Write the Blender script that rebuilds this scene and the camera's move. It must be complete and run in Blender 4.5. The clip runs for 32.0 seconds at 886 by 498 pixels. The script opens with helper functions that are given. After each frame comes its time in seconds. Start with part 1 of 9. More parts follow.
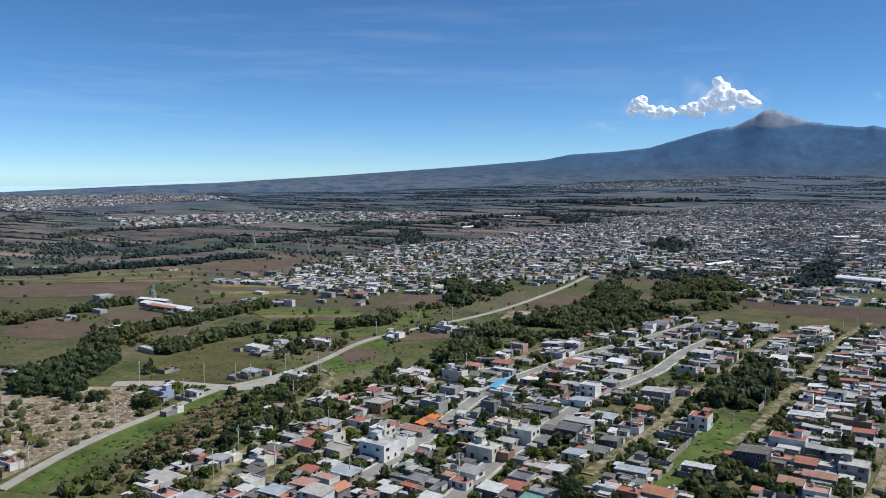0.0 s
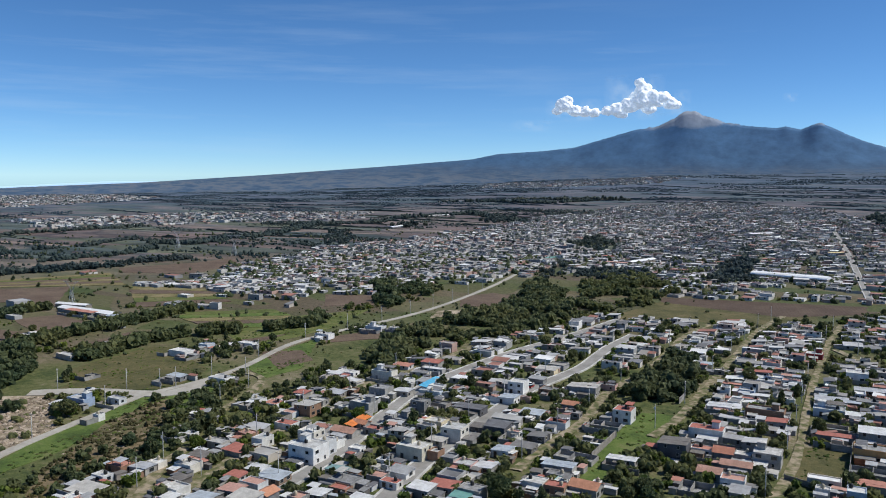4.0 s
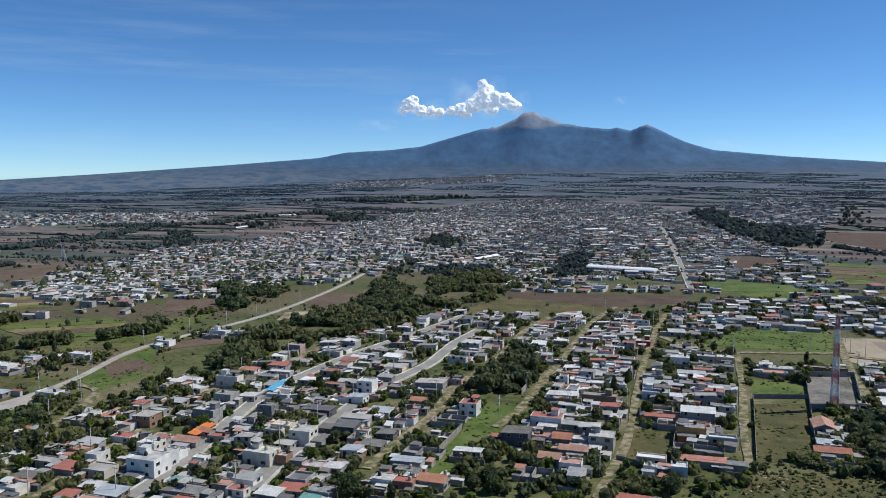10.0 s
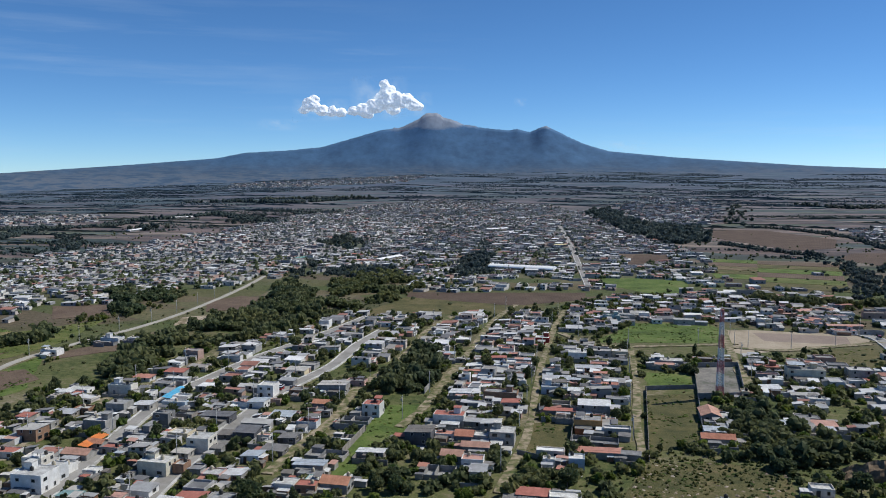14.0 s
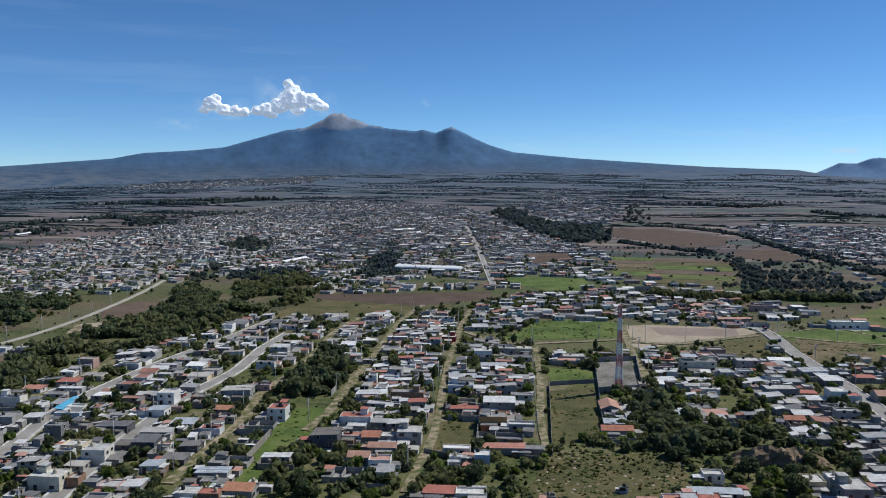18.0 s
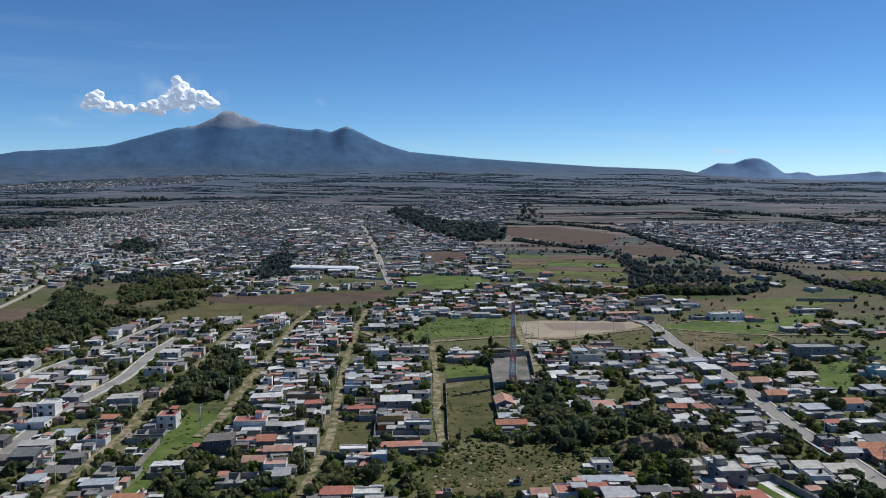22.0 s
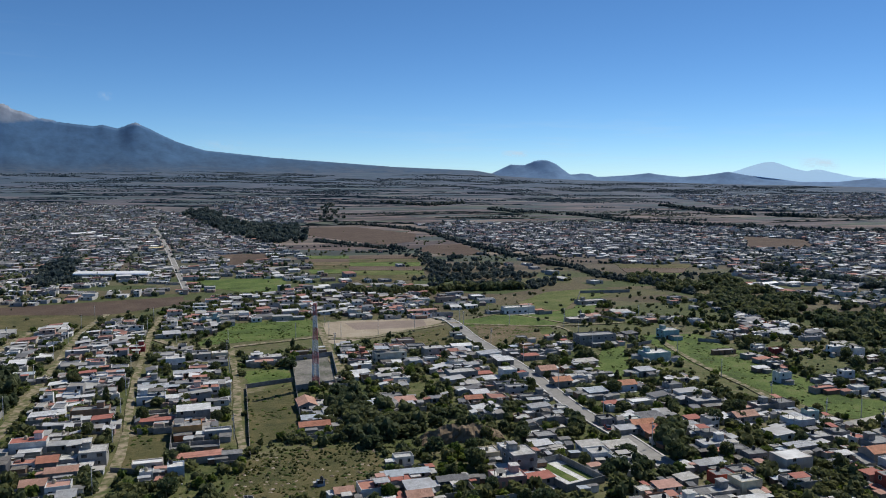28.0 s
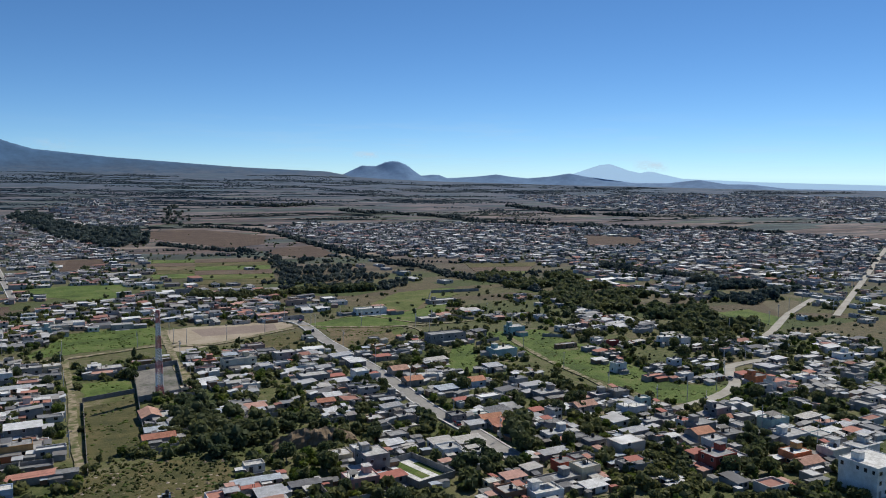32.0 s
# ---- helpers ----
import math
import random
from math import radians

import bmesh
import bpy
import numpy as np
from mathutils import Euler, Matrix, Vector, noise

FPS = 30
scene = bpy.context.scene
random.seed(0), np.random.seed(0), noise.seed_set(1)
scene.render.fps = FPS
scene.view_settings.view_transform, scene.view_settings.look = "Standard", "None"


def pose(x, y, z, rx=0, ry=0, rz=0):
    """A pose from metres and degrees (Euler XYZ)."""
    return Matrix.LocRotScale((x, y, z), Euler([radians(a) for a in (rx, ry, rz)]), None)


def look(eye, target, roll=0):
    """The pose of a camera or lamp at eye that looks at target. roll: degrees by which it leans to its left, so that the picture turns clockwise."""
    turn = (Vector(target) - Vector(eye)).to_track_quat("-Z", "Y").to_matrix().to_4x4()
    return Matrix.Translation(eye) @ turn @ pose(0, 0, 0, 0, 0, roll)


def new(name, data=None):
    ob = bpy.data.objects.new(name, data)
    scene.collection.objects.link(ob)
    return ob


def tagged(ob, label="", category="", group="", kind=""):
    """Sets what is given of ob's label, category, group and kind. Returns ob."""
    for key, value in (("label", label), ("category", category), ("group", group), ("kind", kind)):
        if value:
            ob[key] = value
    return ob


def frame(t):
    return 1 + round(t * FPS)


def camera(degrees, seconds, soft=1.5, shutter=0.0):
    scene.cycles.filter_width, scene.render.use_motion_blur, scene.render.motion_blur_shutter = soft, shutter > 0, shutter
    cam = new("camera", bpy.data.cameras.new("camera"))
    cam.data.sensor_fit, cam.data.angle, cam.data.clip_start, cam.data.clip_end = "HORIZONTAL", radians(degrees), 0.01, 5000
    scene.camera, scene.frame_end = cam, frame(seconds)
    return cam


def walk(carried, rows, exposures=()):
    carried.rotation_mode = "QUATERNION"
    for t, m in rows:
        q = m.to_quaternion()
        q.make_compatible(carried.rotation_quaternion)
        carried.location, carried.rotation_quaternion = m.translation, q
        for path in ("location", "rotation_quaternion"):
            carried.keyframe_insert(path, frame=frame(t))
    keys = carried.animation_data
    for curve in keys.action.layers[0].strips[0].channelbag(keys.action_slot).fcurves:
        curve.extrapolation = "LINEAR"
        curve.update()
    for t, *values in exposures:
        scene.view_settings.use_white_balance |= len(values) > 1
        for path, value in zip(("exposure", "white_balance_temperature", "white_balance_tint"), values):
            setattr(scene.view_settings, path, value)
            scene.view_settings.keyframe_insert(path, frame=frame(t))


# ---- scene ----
cam = camera(57.69, 32.0, soft=1.0)
# seconds, eye, heading (degrees clockwise from +Y), tilt, lean
ROWS = [
    (0, -3.86, 2.35, 93.82, -33.68, -5.19, 0.14),
    (0.5, -3.73, 2.26, 93.91, -33.12, -5.20, 0.11),
    (1, -3.60, 2.17, 93.99, -32.60, -5.20, 0.10),
    (1.5, -3.46, 2.08, 94.07, -32.05, -5.20, 0.10),
    (2, -3.32, 1.99, 94.15, -31.42, -5.22, 0.04),
    (2.5, -3.18, 1.90, 94.22, -30.75, -5.22, 0.02),
    (3, -3.04, 1.82, 94.29, -30.13, -5.24, 0.04),
    (3.5, -2.89, 1.73, 94.35, -29.43, -5.24, 0.06),
    (5.5, -2.30, 1.38, 94.57, -26.12, -5.26, 0.04),
    (6, -2.15, 1.30, 94.61, -25.21, -5.28, 0.01),
    (6.5, -1.99, 1.21, 94.65, -24.28, -5.28, -0.01),
    (7, -1.84, 1.13, 94.69, -23.30, -5.29, -0.03),
    (7.5, -1.69, 1.04, 94.73, -22.26, -5.29, -0.04),
    (8, -1.53, 0.95, 94.77, -21.26, -5.30, -0.03),
    (8.5, -1.38, 0.86, 94.80, -20.34, -5.30, -0.03),
    (9, -1.22, 0.77, 94.83, -19.49, -5.31, -0.03),
    (9.5, -1.07, 0.68, 94.86, -18.65, -5.32, -0.02),
    (10, -0.91, 0.59, 94.88, -17.91, -5.32, -0.02),
    (10.5, -0.76, 0.49, 94.90, -17.19, -5.32, -0.03),
    (11, -0.61, 0.40, 94.93, -16.46, -5.33, -0.02),
    (11.5, -0.45, 0.30, 94.95, -15.63, -5.33, -0.03),
    (12, -0.30, 0.20, 94.97, -14.74, -5.32, -0.04),
    (12.5, -0.15, 0.10, 94.98, -13.90, -5.32, -0.05),
    (13, 0.00, 0.00, 95.00, -13.00, -5.31, -0.04),
    (13.5, 0.15, -0.11, 95.02, -12.05, -5.30, -0.03),
    (14, 0.30, -0.21, 95.03, -11.03, -5.29, -0.05),
    (14.5, 0.44, -0.32, 95.04, -10.02, -5.27, -0.05),
    (16.5, 1.01, -0.79, 95.10, -6.51, -5.24, -0.07),
    (17, 1.14, -0.92, 95.11, -5.71, -5.24, -0.10),
    (17.5, 1.27, -1.04, 95.12, -5.10, -5.25, -0.10),
    (18, 1.40, -1.18, 95.14, -4.43, -5.25, -0.10),
    (18.5, 1.53, -1.31, 95.15, -3.71, -5.25, -0.12),
    (19, 1.66, -1.45, 95.17, -2.92, -5.25, -0.14),
    (19.5, 1.78, -1.59, 95.18, -2.08, -5.24, -0.14),
    (20, 1.89, -1.74, 95.20, -1.09, -5.26, -0.10),
    (20.5, 2.01, -1.89, 95.22, 0.01, -5.26, -0.07),
    (21, 2.12, -2.05, 95.24, 1.09, -5.29, -0.10),
    (21.5, 2.23, -2.21, 95.26, 1.98, -5.28, -0.09),
    (22, 2.33, -2.37, 95.28, 2.90, -5.30, -0.10),
    (22.5, 2.43, -2.54, 95.30, 3.92, -5.31, -0.09),
    (23, 2.52, -2.72, 95.33, 4.92, -5.34, -0.10),
    (23.5, 2.61, -2.90, 95.36, 5.90, -5.34, -0.10),
    (24, 2.70, -3.08, 95.39, 6.98, -5.33, -0.10),
    (24.5, 2.78, -3.27, 95.42, 8.13, -5.34, -0.13),
    (25, 2.85, -3.47, 95.45, 9.40, -5.33, -0.13),
    (25.5, 2.93, -3.67, 95.49, 10.62, -5.32, -0.06),
    (27.5, 3.16, -4.53, 95.67, 15.75, -5.29, 0.06),
    (28, 3.20, -4.76, 95.72, 16.90, -5.29, 0.13),
    (28.5, 3.24, -5.00, 95.78, 17.98, -5.29, 0.17),
    (29, 3.27, -5.25, 95.84, 19.06, -5.28, 0.19),
    (29.5, 3.29, -5.50, 95.90, 20.20, -5.26, 0.23),
    (30, 3.31, -5.75, 95.97, 21.55, -5.25, 0.22),
    (30.5, 3.32, -6.02, 96.04, 22.99, -5.24, 0.25),
    (31, 3.33, -6.29, 96.11, 24.43, -5.23, 0.25),
    (31.5, 3.32, -6.57, 96.19, 25.89, -5.22, 0.24),
    (32, 3.32, -6.86, 96.28, 27.42, -5.19, 0.29),
]


def aimed(e, heading, tilt, lean):
    a, b = radians(heading), radians(tilt)
    return look(e, (e[0] + math.sin(a) * math.cos(b), e[1] + math.cos(a) * math.cos(b), e[2] + math.sin(b)), lean)


walk(cam, [(t, aimed((x, y, z), a, b, c)) for t, x, y, z, a, b, c in ROWS], exposures=[(0.0, 0.12, 6250, 9), (10.0, 0.10, 6200, 9), (18.0, -0.02, 6200, 9), (24.0, -0.05, 6300, 9), (32.0, -0.06, 6450, 9)])

# ---- sky and sun ----
EYE = 95.0
SUN_AZ, SUN_EL = 62.0, 50.0
world = bpy.data.worlds.new("sky")
scene.world = world
world.use_nodes = True
wn = world.node_tree.nodes
sky = wn.new("ShaderNodeTexSky")
sky.sky_type = "NISHITA"
sky.sun_disc = False
sky.sun_elevation, sky.sun_rotation = radians(SUN_EL), radians(SUN_AZ)
sky.altitude, sky.air_density, sky.dust_density, sky.ozone_density = 2300, 0.72, 0.0, 4.0
clear = wn.new("ShaderNodeHueSaturation")
clear.inputs["Saturation"].default_value = 1.07
tone = wn.new("ShaderNodeMix")
tone.data_type, tone.blend_type = "RGBA", "MULTIPLY"
tone.inputs[0].default_value, tone.inputs[7].default_value = 1.0, (0.85, 1.0, 1.09, 1.0)
world.node_tree.links.new(sky.outputs[0], tone.inputs[6])
world.node_tree.links.new(tone.outputs[2], clear.inputs["Color"])
world.node_tree.links.new(clear.outputs[0], wn["Background"].inputs[0])
wn["Background"].inputs[1].default_value = 0.100
sun = new("sun", bpy.data.lights.new("sun", "SUN"))
sun.data.energy, sun.data.angle, sun.data.color = 4.2, radians(0.53), (1.0, 0.945, 0.84)
sun.matrix_basis = look((0, 0, 0), (-math.sin(radians(SUN_AZ)) * math.cos(radians(SUN_EL)), -math.cos(radians(SUN_AZ)) * math.cos(radians(SUN_EL)), -math.sin(radians(SUN_EL))))


# ---- materials ----
def noise_node(nt, vec, scale, detail=4.0, rough=0.55):
    n = nt.nodes.new("ShaderNodeTexNoise")
    n.inputs["Scale"].default_value, n.inputs["Detail"].default_value, n.inputs["Roughness"].default_value = scale, detail, rough
    nt.links.new(vec, n.inputs["Vector"])
    return n.outputs["Fac"]


def ramp_node(nt, fac, stops, constant=False):
    r = nt.nodes.new("ShaderNodeValToRGB")
    if constant:
        r.color_ramp.interpolation = "CONSTANT"
    while len(r.color_ramp.elements) < len(stops):
        r.color_ramp.elements.new(0.5)
    for e, (p, c) in zip(r.color_ramp.elements, stops):
        e.position, e.color = p, (*c, 1.0)
    nt.links.new(fac, r.inputs["Fac"])
    return r.outputs["Color"]


def mix_node(nt, fac, a, b, blend="MIX"):
    m = nt.nodes.new("ShaderNodeMix")
    m.data_type, m.blend_type = "RGBA", blend
    for value, sock in ((fac, m.inputs[0]), (a, m.inputs[6]), (b, m.inputs[7])):
        if isinstance(value, (int, float)):
            sock.default_value = value
        elif isinstance(value, tuple):
            sock.default_value = (*value, 1.0)
        else:
            nt.links.new(value, sock)
    return m.outputs[2]


def math_node(nt, op, a, b=0.0, clamp=False):
    m = nt.nodes.new("ShaderNodeMath")
    m.operation, m.use_clamp = op, clamp
    for value, sock in ((a, m.inputs[0]), (b, m.inputs[1])):
        if isinstance(value, (int, float)):
            sock.default_value = value
        else:
            nt.links.new(value, sock)
    return m.outputs[0]


def base(name, rough=0.85, metal=0.0):
    m = bpy.data.materials.new(name)
    m.use_nodes = True
    nt = m.node_tree
    b = nt.nodes["Principled BSDF"]
    b.inputs["Roughness"].default_value, b.inputs["Metallic"].default_value = rough, metal
    b.inputs["Specular IOR Level"].default_value = 0.25
    tc = nt.nodes.new("ShaderNodeTexCoord")
    return m, nt, b, tc.outputs["Object"]


def bump(nt, b, height, strength, distance):
    n = nt.nodes.new("ShaderNodeBump")
    n.inputs["Strength"].default_value, n.inputs["Distance"].default_value = strength, distance
    nt.links.new(height, n.inputs["Height"])
    nt.links.new(n.outputs[0], b.inputs["Normal"])


def surface(name, tones, rough=0.85, grain=1.2, stain=0.25, vary="", dark=0.6, metal=0.0, rib=0.0):
    """Tones picked by object (vary="o"), by island (vary="i") or by a broad noise; then stains and grain."""
    m, nt, b, co = base(name, rough, metal)
    if vary == "o":
        oi = nt.nodes.new("ShaderNodeObjectInfo")
        pick = oi.outputs["Random"]
    elif vary == "i":
        ge = nt.nodes.new("ShaderNodeNewGeometry")
        pick = ge.outputs["Random Per Island"]
    else:
        pick = noise_node(nt, co, stain * 0.6, 3.0)
    k = len(tones)
    if vary:
        col = ramp_node(nt, pick, [(i / k, c) for i, c in enumerate(tones)], True)
    else:
        col = ramp_node(nt, pick, [(0.3 + 0.4 * i / max(1, k - 1), c) for i, c in enumerate(tones)])
    st = ramp_node(nt, noise_node(nt, co, stain, 5.0, 0.65), [(0.3, (dark, dark * 0.98, dark * 0.94)), (0.62, (1.0, 1.0, 1.0))])
    col = mix_node(nt, 1.0, col, st, "MULTIPLY")
    gr = noise_node(nt, co, grain, 6.0, 0.7)
    col = mix_node(nt, 0.35, col, ramp_node(nt, gr, [(0.3, (0.45, 0.45, 0.45)), (0.7, (1.0, 1.0, 1.0))]), "MULTIPLY")
    nt.links.new(col, b.inputs["Base Color"])
    height = gr
    if rib:
        w = nt.nodes.new("ShaderNodeTexWave")
        w.inputs["Scale"].default_value = rib
        nt.links.new(co, w.inputs["Vector"])
        height = w.outputs["Fac"]
    bump(nt, b, height, 0.5, 0.05)
    return m


W_WHITE = surface("white_plaster", [(0.78, 0.77, 0.74), (0.70, 0.69, 0.66), (0.74, 0.70, 0.62), (0.62, 0.63, 0.64), (0.80, 0.79, 0.77)], 0.85, 2.0, 0.35, "o", 0.72)
W_GREY = surface("grey_block", [(0.30, 0.30, 0.29), (0.36, 0.35, 0.33), (0.25, 0.25, 0.25), (0.40, 0.38, 0.35), (0.33, 0.30, 0.27)], 0.92, 2.5, 0.4, "o", 0.6)
W_DARK = surface("dark_block", [(0.13, 0.13, 0.135), (0.17, 0.16, 0.155), (0.12, 0.12, 0.13)], 0.92, 2.5, 0.4, "o", 0.6)
W_BLUE = surface("blue_paint", [(0.52, 0.60, 0.68), (0.60, 0.66, 0.72), (0.34, 0.42, 0.56)], 0.7, 2.0, 0.4, "o", 0.75)
W_BRICK = surface("bare_brick", [(0.30, 0.17, 0.11), (0.26, 0.18, 0.13), (0.34, 0.21, 0.14)], 0.92, 3.0, 0.5, "o", 0.65)
W_RED = surface("red_paint", [(0.42, 0.09, 0.06), (0.30, 0.05, 0.045)], 0.75, 2.0, 0.4, "o", 0.7)
W_OCHRE = surface("ochre_paint", [(0.55, 0.30, 0.12), (0.62, 0.22, 0.10)], 0.8, 2.0, 0.4, "o", 0.75)
W_TEAL = surface("turquoise_paint", [(0.32, 0.48, 0.48), (0.38, 0.52, 0.48)], 0.8, 2.0, 0.4, "o", 0.75)
W_PINK = surface("pink_paint", [(0.62, 0.34, 0.30), (0.60, 0.40, 0.36)], 0.8, 2.0, 0.4, "o", 0.75)
W_CREAM = surface("cream_paint", [(0.70, 0.60, 0.42), (0.66, 0.62, 0.50)], 0.8, 2.0, 0.4, "o", 0.75)
R_CONC = surface("roof_concrete", [(0.60, 0.59, 0.57), (0.50, 0.49, 0.48), (0.72, 0.70, 0.67), (0.38, 0.38, 0.38), (0.30, 0.30, 0.30)], 0.9, 1.8, 0.45, "o", 0.48)
R_WHITE = surface("roof_white", [(0.80, 0.79, 0.76), (0.68, 0.67, 0.64), (0.56, 0.56, 0.55)], 0.85, 1.8, 0.45, "o", 0.5)
R_SHEET = surface("roof_sheet", [(0.74, 0.74, 0.74), (0.54, 0.55, 0.57), (0.80, 0.80, 0.79), (0.44, 0.44, 0.44), (0.52, 0.57, 0.62), (0.60, 0.57, 0.52)], 0.55, 1.0, 0.35, "o", 0.65, 0.0, 3.0)
R_DARK = surface("roof_dark_sheet", [(0.20, 0.20, 0.21), (0.26, 0.25, 0.24), (0.23, 0.21, 0.19)], 0.7, 1.0, 0.35, "o", 0.6, 0.0, 3.0)
R_RED = surface("roof_red", [(0.52, 0.25, 0.19), (0.56, 0.33, 0.27), (0.46, 0.18, 0.14)], 0.85, 1.2, 0.3, "o", 0.7)
R_TILE = surface("roof_terracotta", [(0.60, 0.29, 0.18), (0.54, 0.24, 0.16), (0.56, 0.33, 0.25)], 0.85, 1.5, 0.4, "o", 0.7, 0.0, 2.5)
R_TEAL = surface("roof_teal", [(0.20, 0.42, 0.38), (0.25, 0.40, 0.40)], 0.6, 1.0, 0.4, "o", 0.7, 0.0, 3.0)
TANK_BLACK = surface("tank_plastic", [(0.03, 0.03, 0.03), (0.45, 0.40, 0.30), (0.05, 0.05, 0.05)], 0.5, 1.0, 1.0, "o", 0.8)
METAL_DARK = surface("painted_metal", [(0.06, 0.06, 0.06), (0.10, 0.07, 0.05), (0.30, 0.30, 0.30)], 0.6, 4.0, 1.0, "o", 0.7)
FRAME_WHITE = surface("window_frame", [(0.5, 0.5, 0.5), (0.16, 0.16, 0.16), (0.6, 0.58, 0.52)], 0.6, 4.0, 1.0, "o", 0.8)
CONCRETE = surface("pole_concrete", [(0.38, 0.37, 0.35)], 0.9, 4.0, 1.0, "", 0.7)
STEEL = surface("galvanised_steel", [(0.45, 0.46, 0.47)], 0.5, 3.0, 0.5, "", 0.7, 0.4)
TOWER_RED = surface("tower_red", [(0.50, 0.06, 0.05)], 0.6, 3.0, 0.5, "", 0.75)
TOWER_WHITE = surface("tower_white", [(0.75, 0.75, 0.74)], 0.6, 3.0, 0.5, "", 0.75)
YELLOW = surface("yellow_paint", [(0.65, 0.45, 0.06)], 0.7, 3.0, 0.5, "", 0.8)
BARK = surface("bark", [(0.10, 0.075, 0.05)], 0.95, 6.0, 1.0, "", 0.6)
ROCK = surface("rock", [(0.34, 0.27, 0.20), (0.46, 0.38, 0.30), (0.24, 0.19, 0.14), (0.20, 0.16, 0.11)], 0.95, 2.0, 0.8, "i", 0.6)
CLIFF = surface("cliff_rock", [(0.22, 0.16, 0.105), (0.32, 0.24, 0.16)], 0.95, 1.0, 0.3, "", 0.5)
ASPHALT = surface("asphalt", [(0.29, 0.28, 0.265), (0.37, 0.355, 0.335)], 0.9, 0.8, 0.12, "", 0.75)
EARTH = surface("earth_road", [(0.075, 0.105, 0.032), (0.15, 0.15, 0.065), (0.33, 0.275, 0.19), (0.43, 0.36, 0.26)], 0.95, 1.1, 0.5, "", 0.7)
PALE_ROAD = surface("pale_road", [(0.40, 0.375, 0.33), (0.48, 0.45, 0.40)], 0.92, 0.8, 0.12, "", 0.75)
KERB = surface("kerb_concrete", [(0.42, 0.41, 0.38)], 0.9, 2.0, 0.3, "", 0.65)
TYRE = surface("tyre_rubber", [(0.03, 0.03, 0.03)], 0.9, 4.0, 1.0)
CAR = surface("car_paint", [(0.75, 0.75, 0.75), (0.35, 0.03, 0.03), (0.05, 0.06, 0.08), (0.5, 0.5, 0.52)], 0.25, 1.0, 1.0, "o", 0.9)
TOWN_WALL = surface("town_walls", [(0.76, 0.75, 0.72), (0.42, 0.42, 0.42), (0.66, 0.64, 0.61), (0.32, 0.32, 0.33), (0.58, 0.53, 0.47), (0.40, 0.39, 0.38), (0.48, 0.33, 0.28), (0.36, 0.35, 0.34)], 0.9, 0.5, 0.1, "i", 0.7)
TOWN_ROOF = surface("town_roofs", [(0.40, 0.39, 0.38), (0.62, 0.62, 0.62), (0.26, 0.26, 0.27), (0.45, 0.44, 0.42), (0.82, 0.82, 0.81), (0.72, 0.72, 0.72), (0.36, 0.34, 0.32), (0.38, 0.19, 0.15), (0.20, 0.20, 0.21), (0.50, 0.50, 0.51)], 0.85, 0.5, 0.1, "i", 0.65)
GLASS = bpy.data.materials.new("window_glass")
GLASS.use_nodes = True
gb = GLASS.node_tree.nodes["Principled BSDF"]
gb.inputs["Base Color"].default_value, gb.inputs["Roughness"].default_value = (0.02, 0.025, 0.03, 1), 0.12


def leaf_material(name, tones, lean="i"):
    m, nt, b, co = base(name, 0.75)
    ge = nt.nodes.new("ShaderNodeNewGeometry")
    oi = nt.nodes.new("ShaderNodeObjectInfo")
    k = len(tones)
    col = ramp_node(nt, ge.outputs["Random Per Island"], [(i / max(1, k - 1), c) for i, c in enumerate(tones)])
    tint = ramp_node(nt, oi.outputs["Random"], [(0.0, (0.75, 0.85, 0.8)), (0.5, (1.0, 1.0, 1.0)), (1.0, (1.15, 1.08, 0.9))])
    col = mix_node(nt, 1.0, col, tint, "MULTIPLY")
    big = ramp_node(nt, noise_node(nt, co, 0.03, 3.0), [(0.35, (0.7, 0.78, 0.75)), (0.65, (1.2, 1.1, 0.9))])
    col = mix_node(nt, 1.0, col, big, "MULTIPLY")
    nt.links.new(col, b.inputs["Base Color"])
    tl, mx = nt.nodes.new("ShaderNodeBsdfTranslucent"), nt.nodes.new("ShaderNodeMixShader")
    nt.links.new(col, tl.inputs[0])
    mx.inputs[0].default_value = 0.48
    nt.links.new(b.outputs[0], mx.inputs[1])
    nt.links.new(tl.outputs[0], mx.inputs[2])
    nt.links.new(mx.outputs[0], nt.nodes["Material Output"].inputs[0])
    return m


LEAF = leaf_material("foliage", [(0.082, 0.102, 0.058), (0.120, 0.144, 0.076), (0.162, 0.182, 0.096)])
LEAF_BRIGHT = leaf_material("bright_foliage", [(0.075, 0.115, 0.026), (0.115, 0.165, 0.038), (0.155, 0.20, 0.052)])
# Distance haze is painted into these two foliage colours as blue.
LEAF_HAZE = leaf_material("haze_tinted_foliage", [(0.060, 0.098, 0.150), (0.078, 0.120, 0.174), (0.098, 0.142, 0.196)])
LEAF_FAR = leaf_material("distant_hazed_foliage", [(0.062, 0.088, 0.106), (0.088, 0.116, 0.130), (0.114, 0.142, 0.145)])
STRAW = leaf_material("straw_grass", [(0.13, 0.135, 0.045), (0.10, 0.12, 0.035), (0.18, 0.165, 0.07)])
SCRUB = leaf_material("dry_scrub", [(0.12, 0.10, 0.055), (0.09, 0.09, 0.04), (0.17, 0.13, 0.075)])


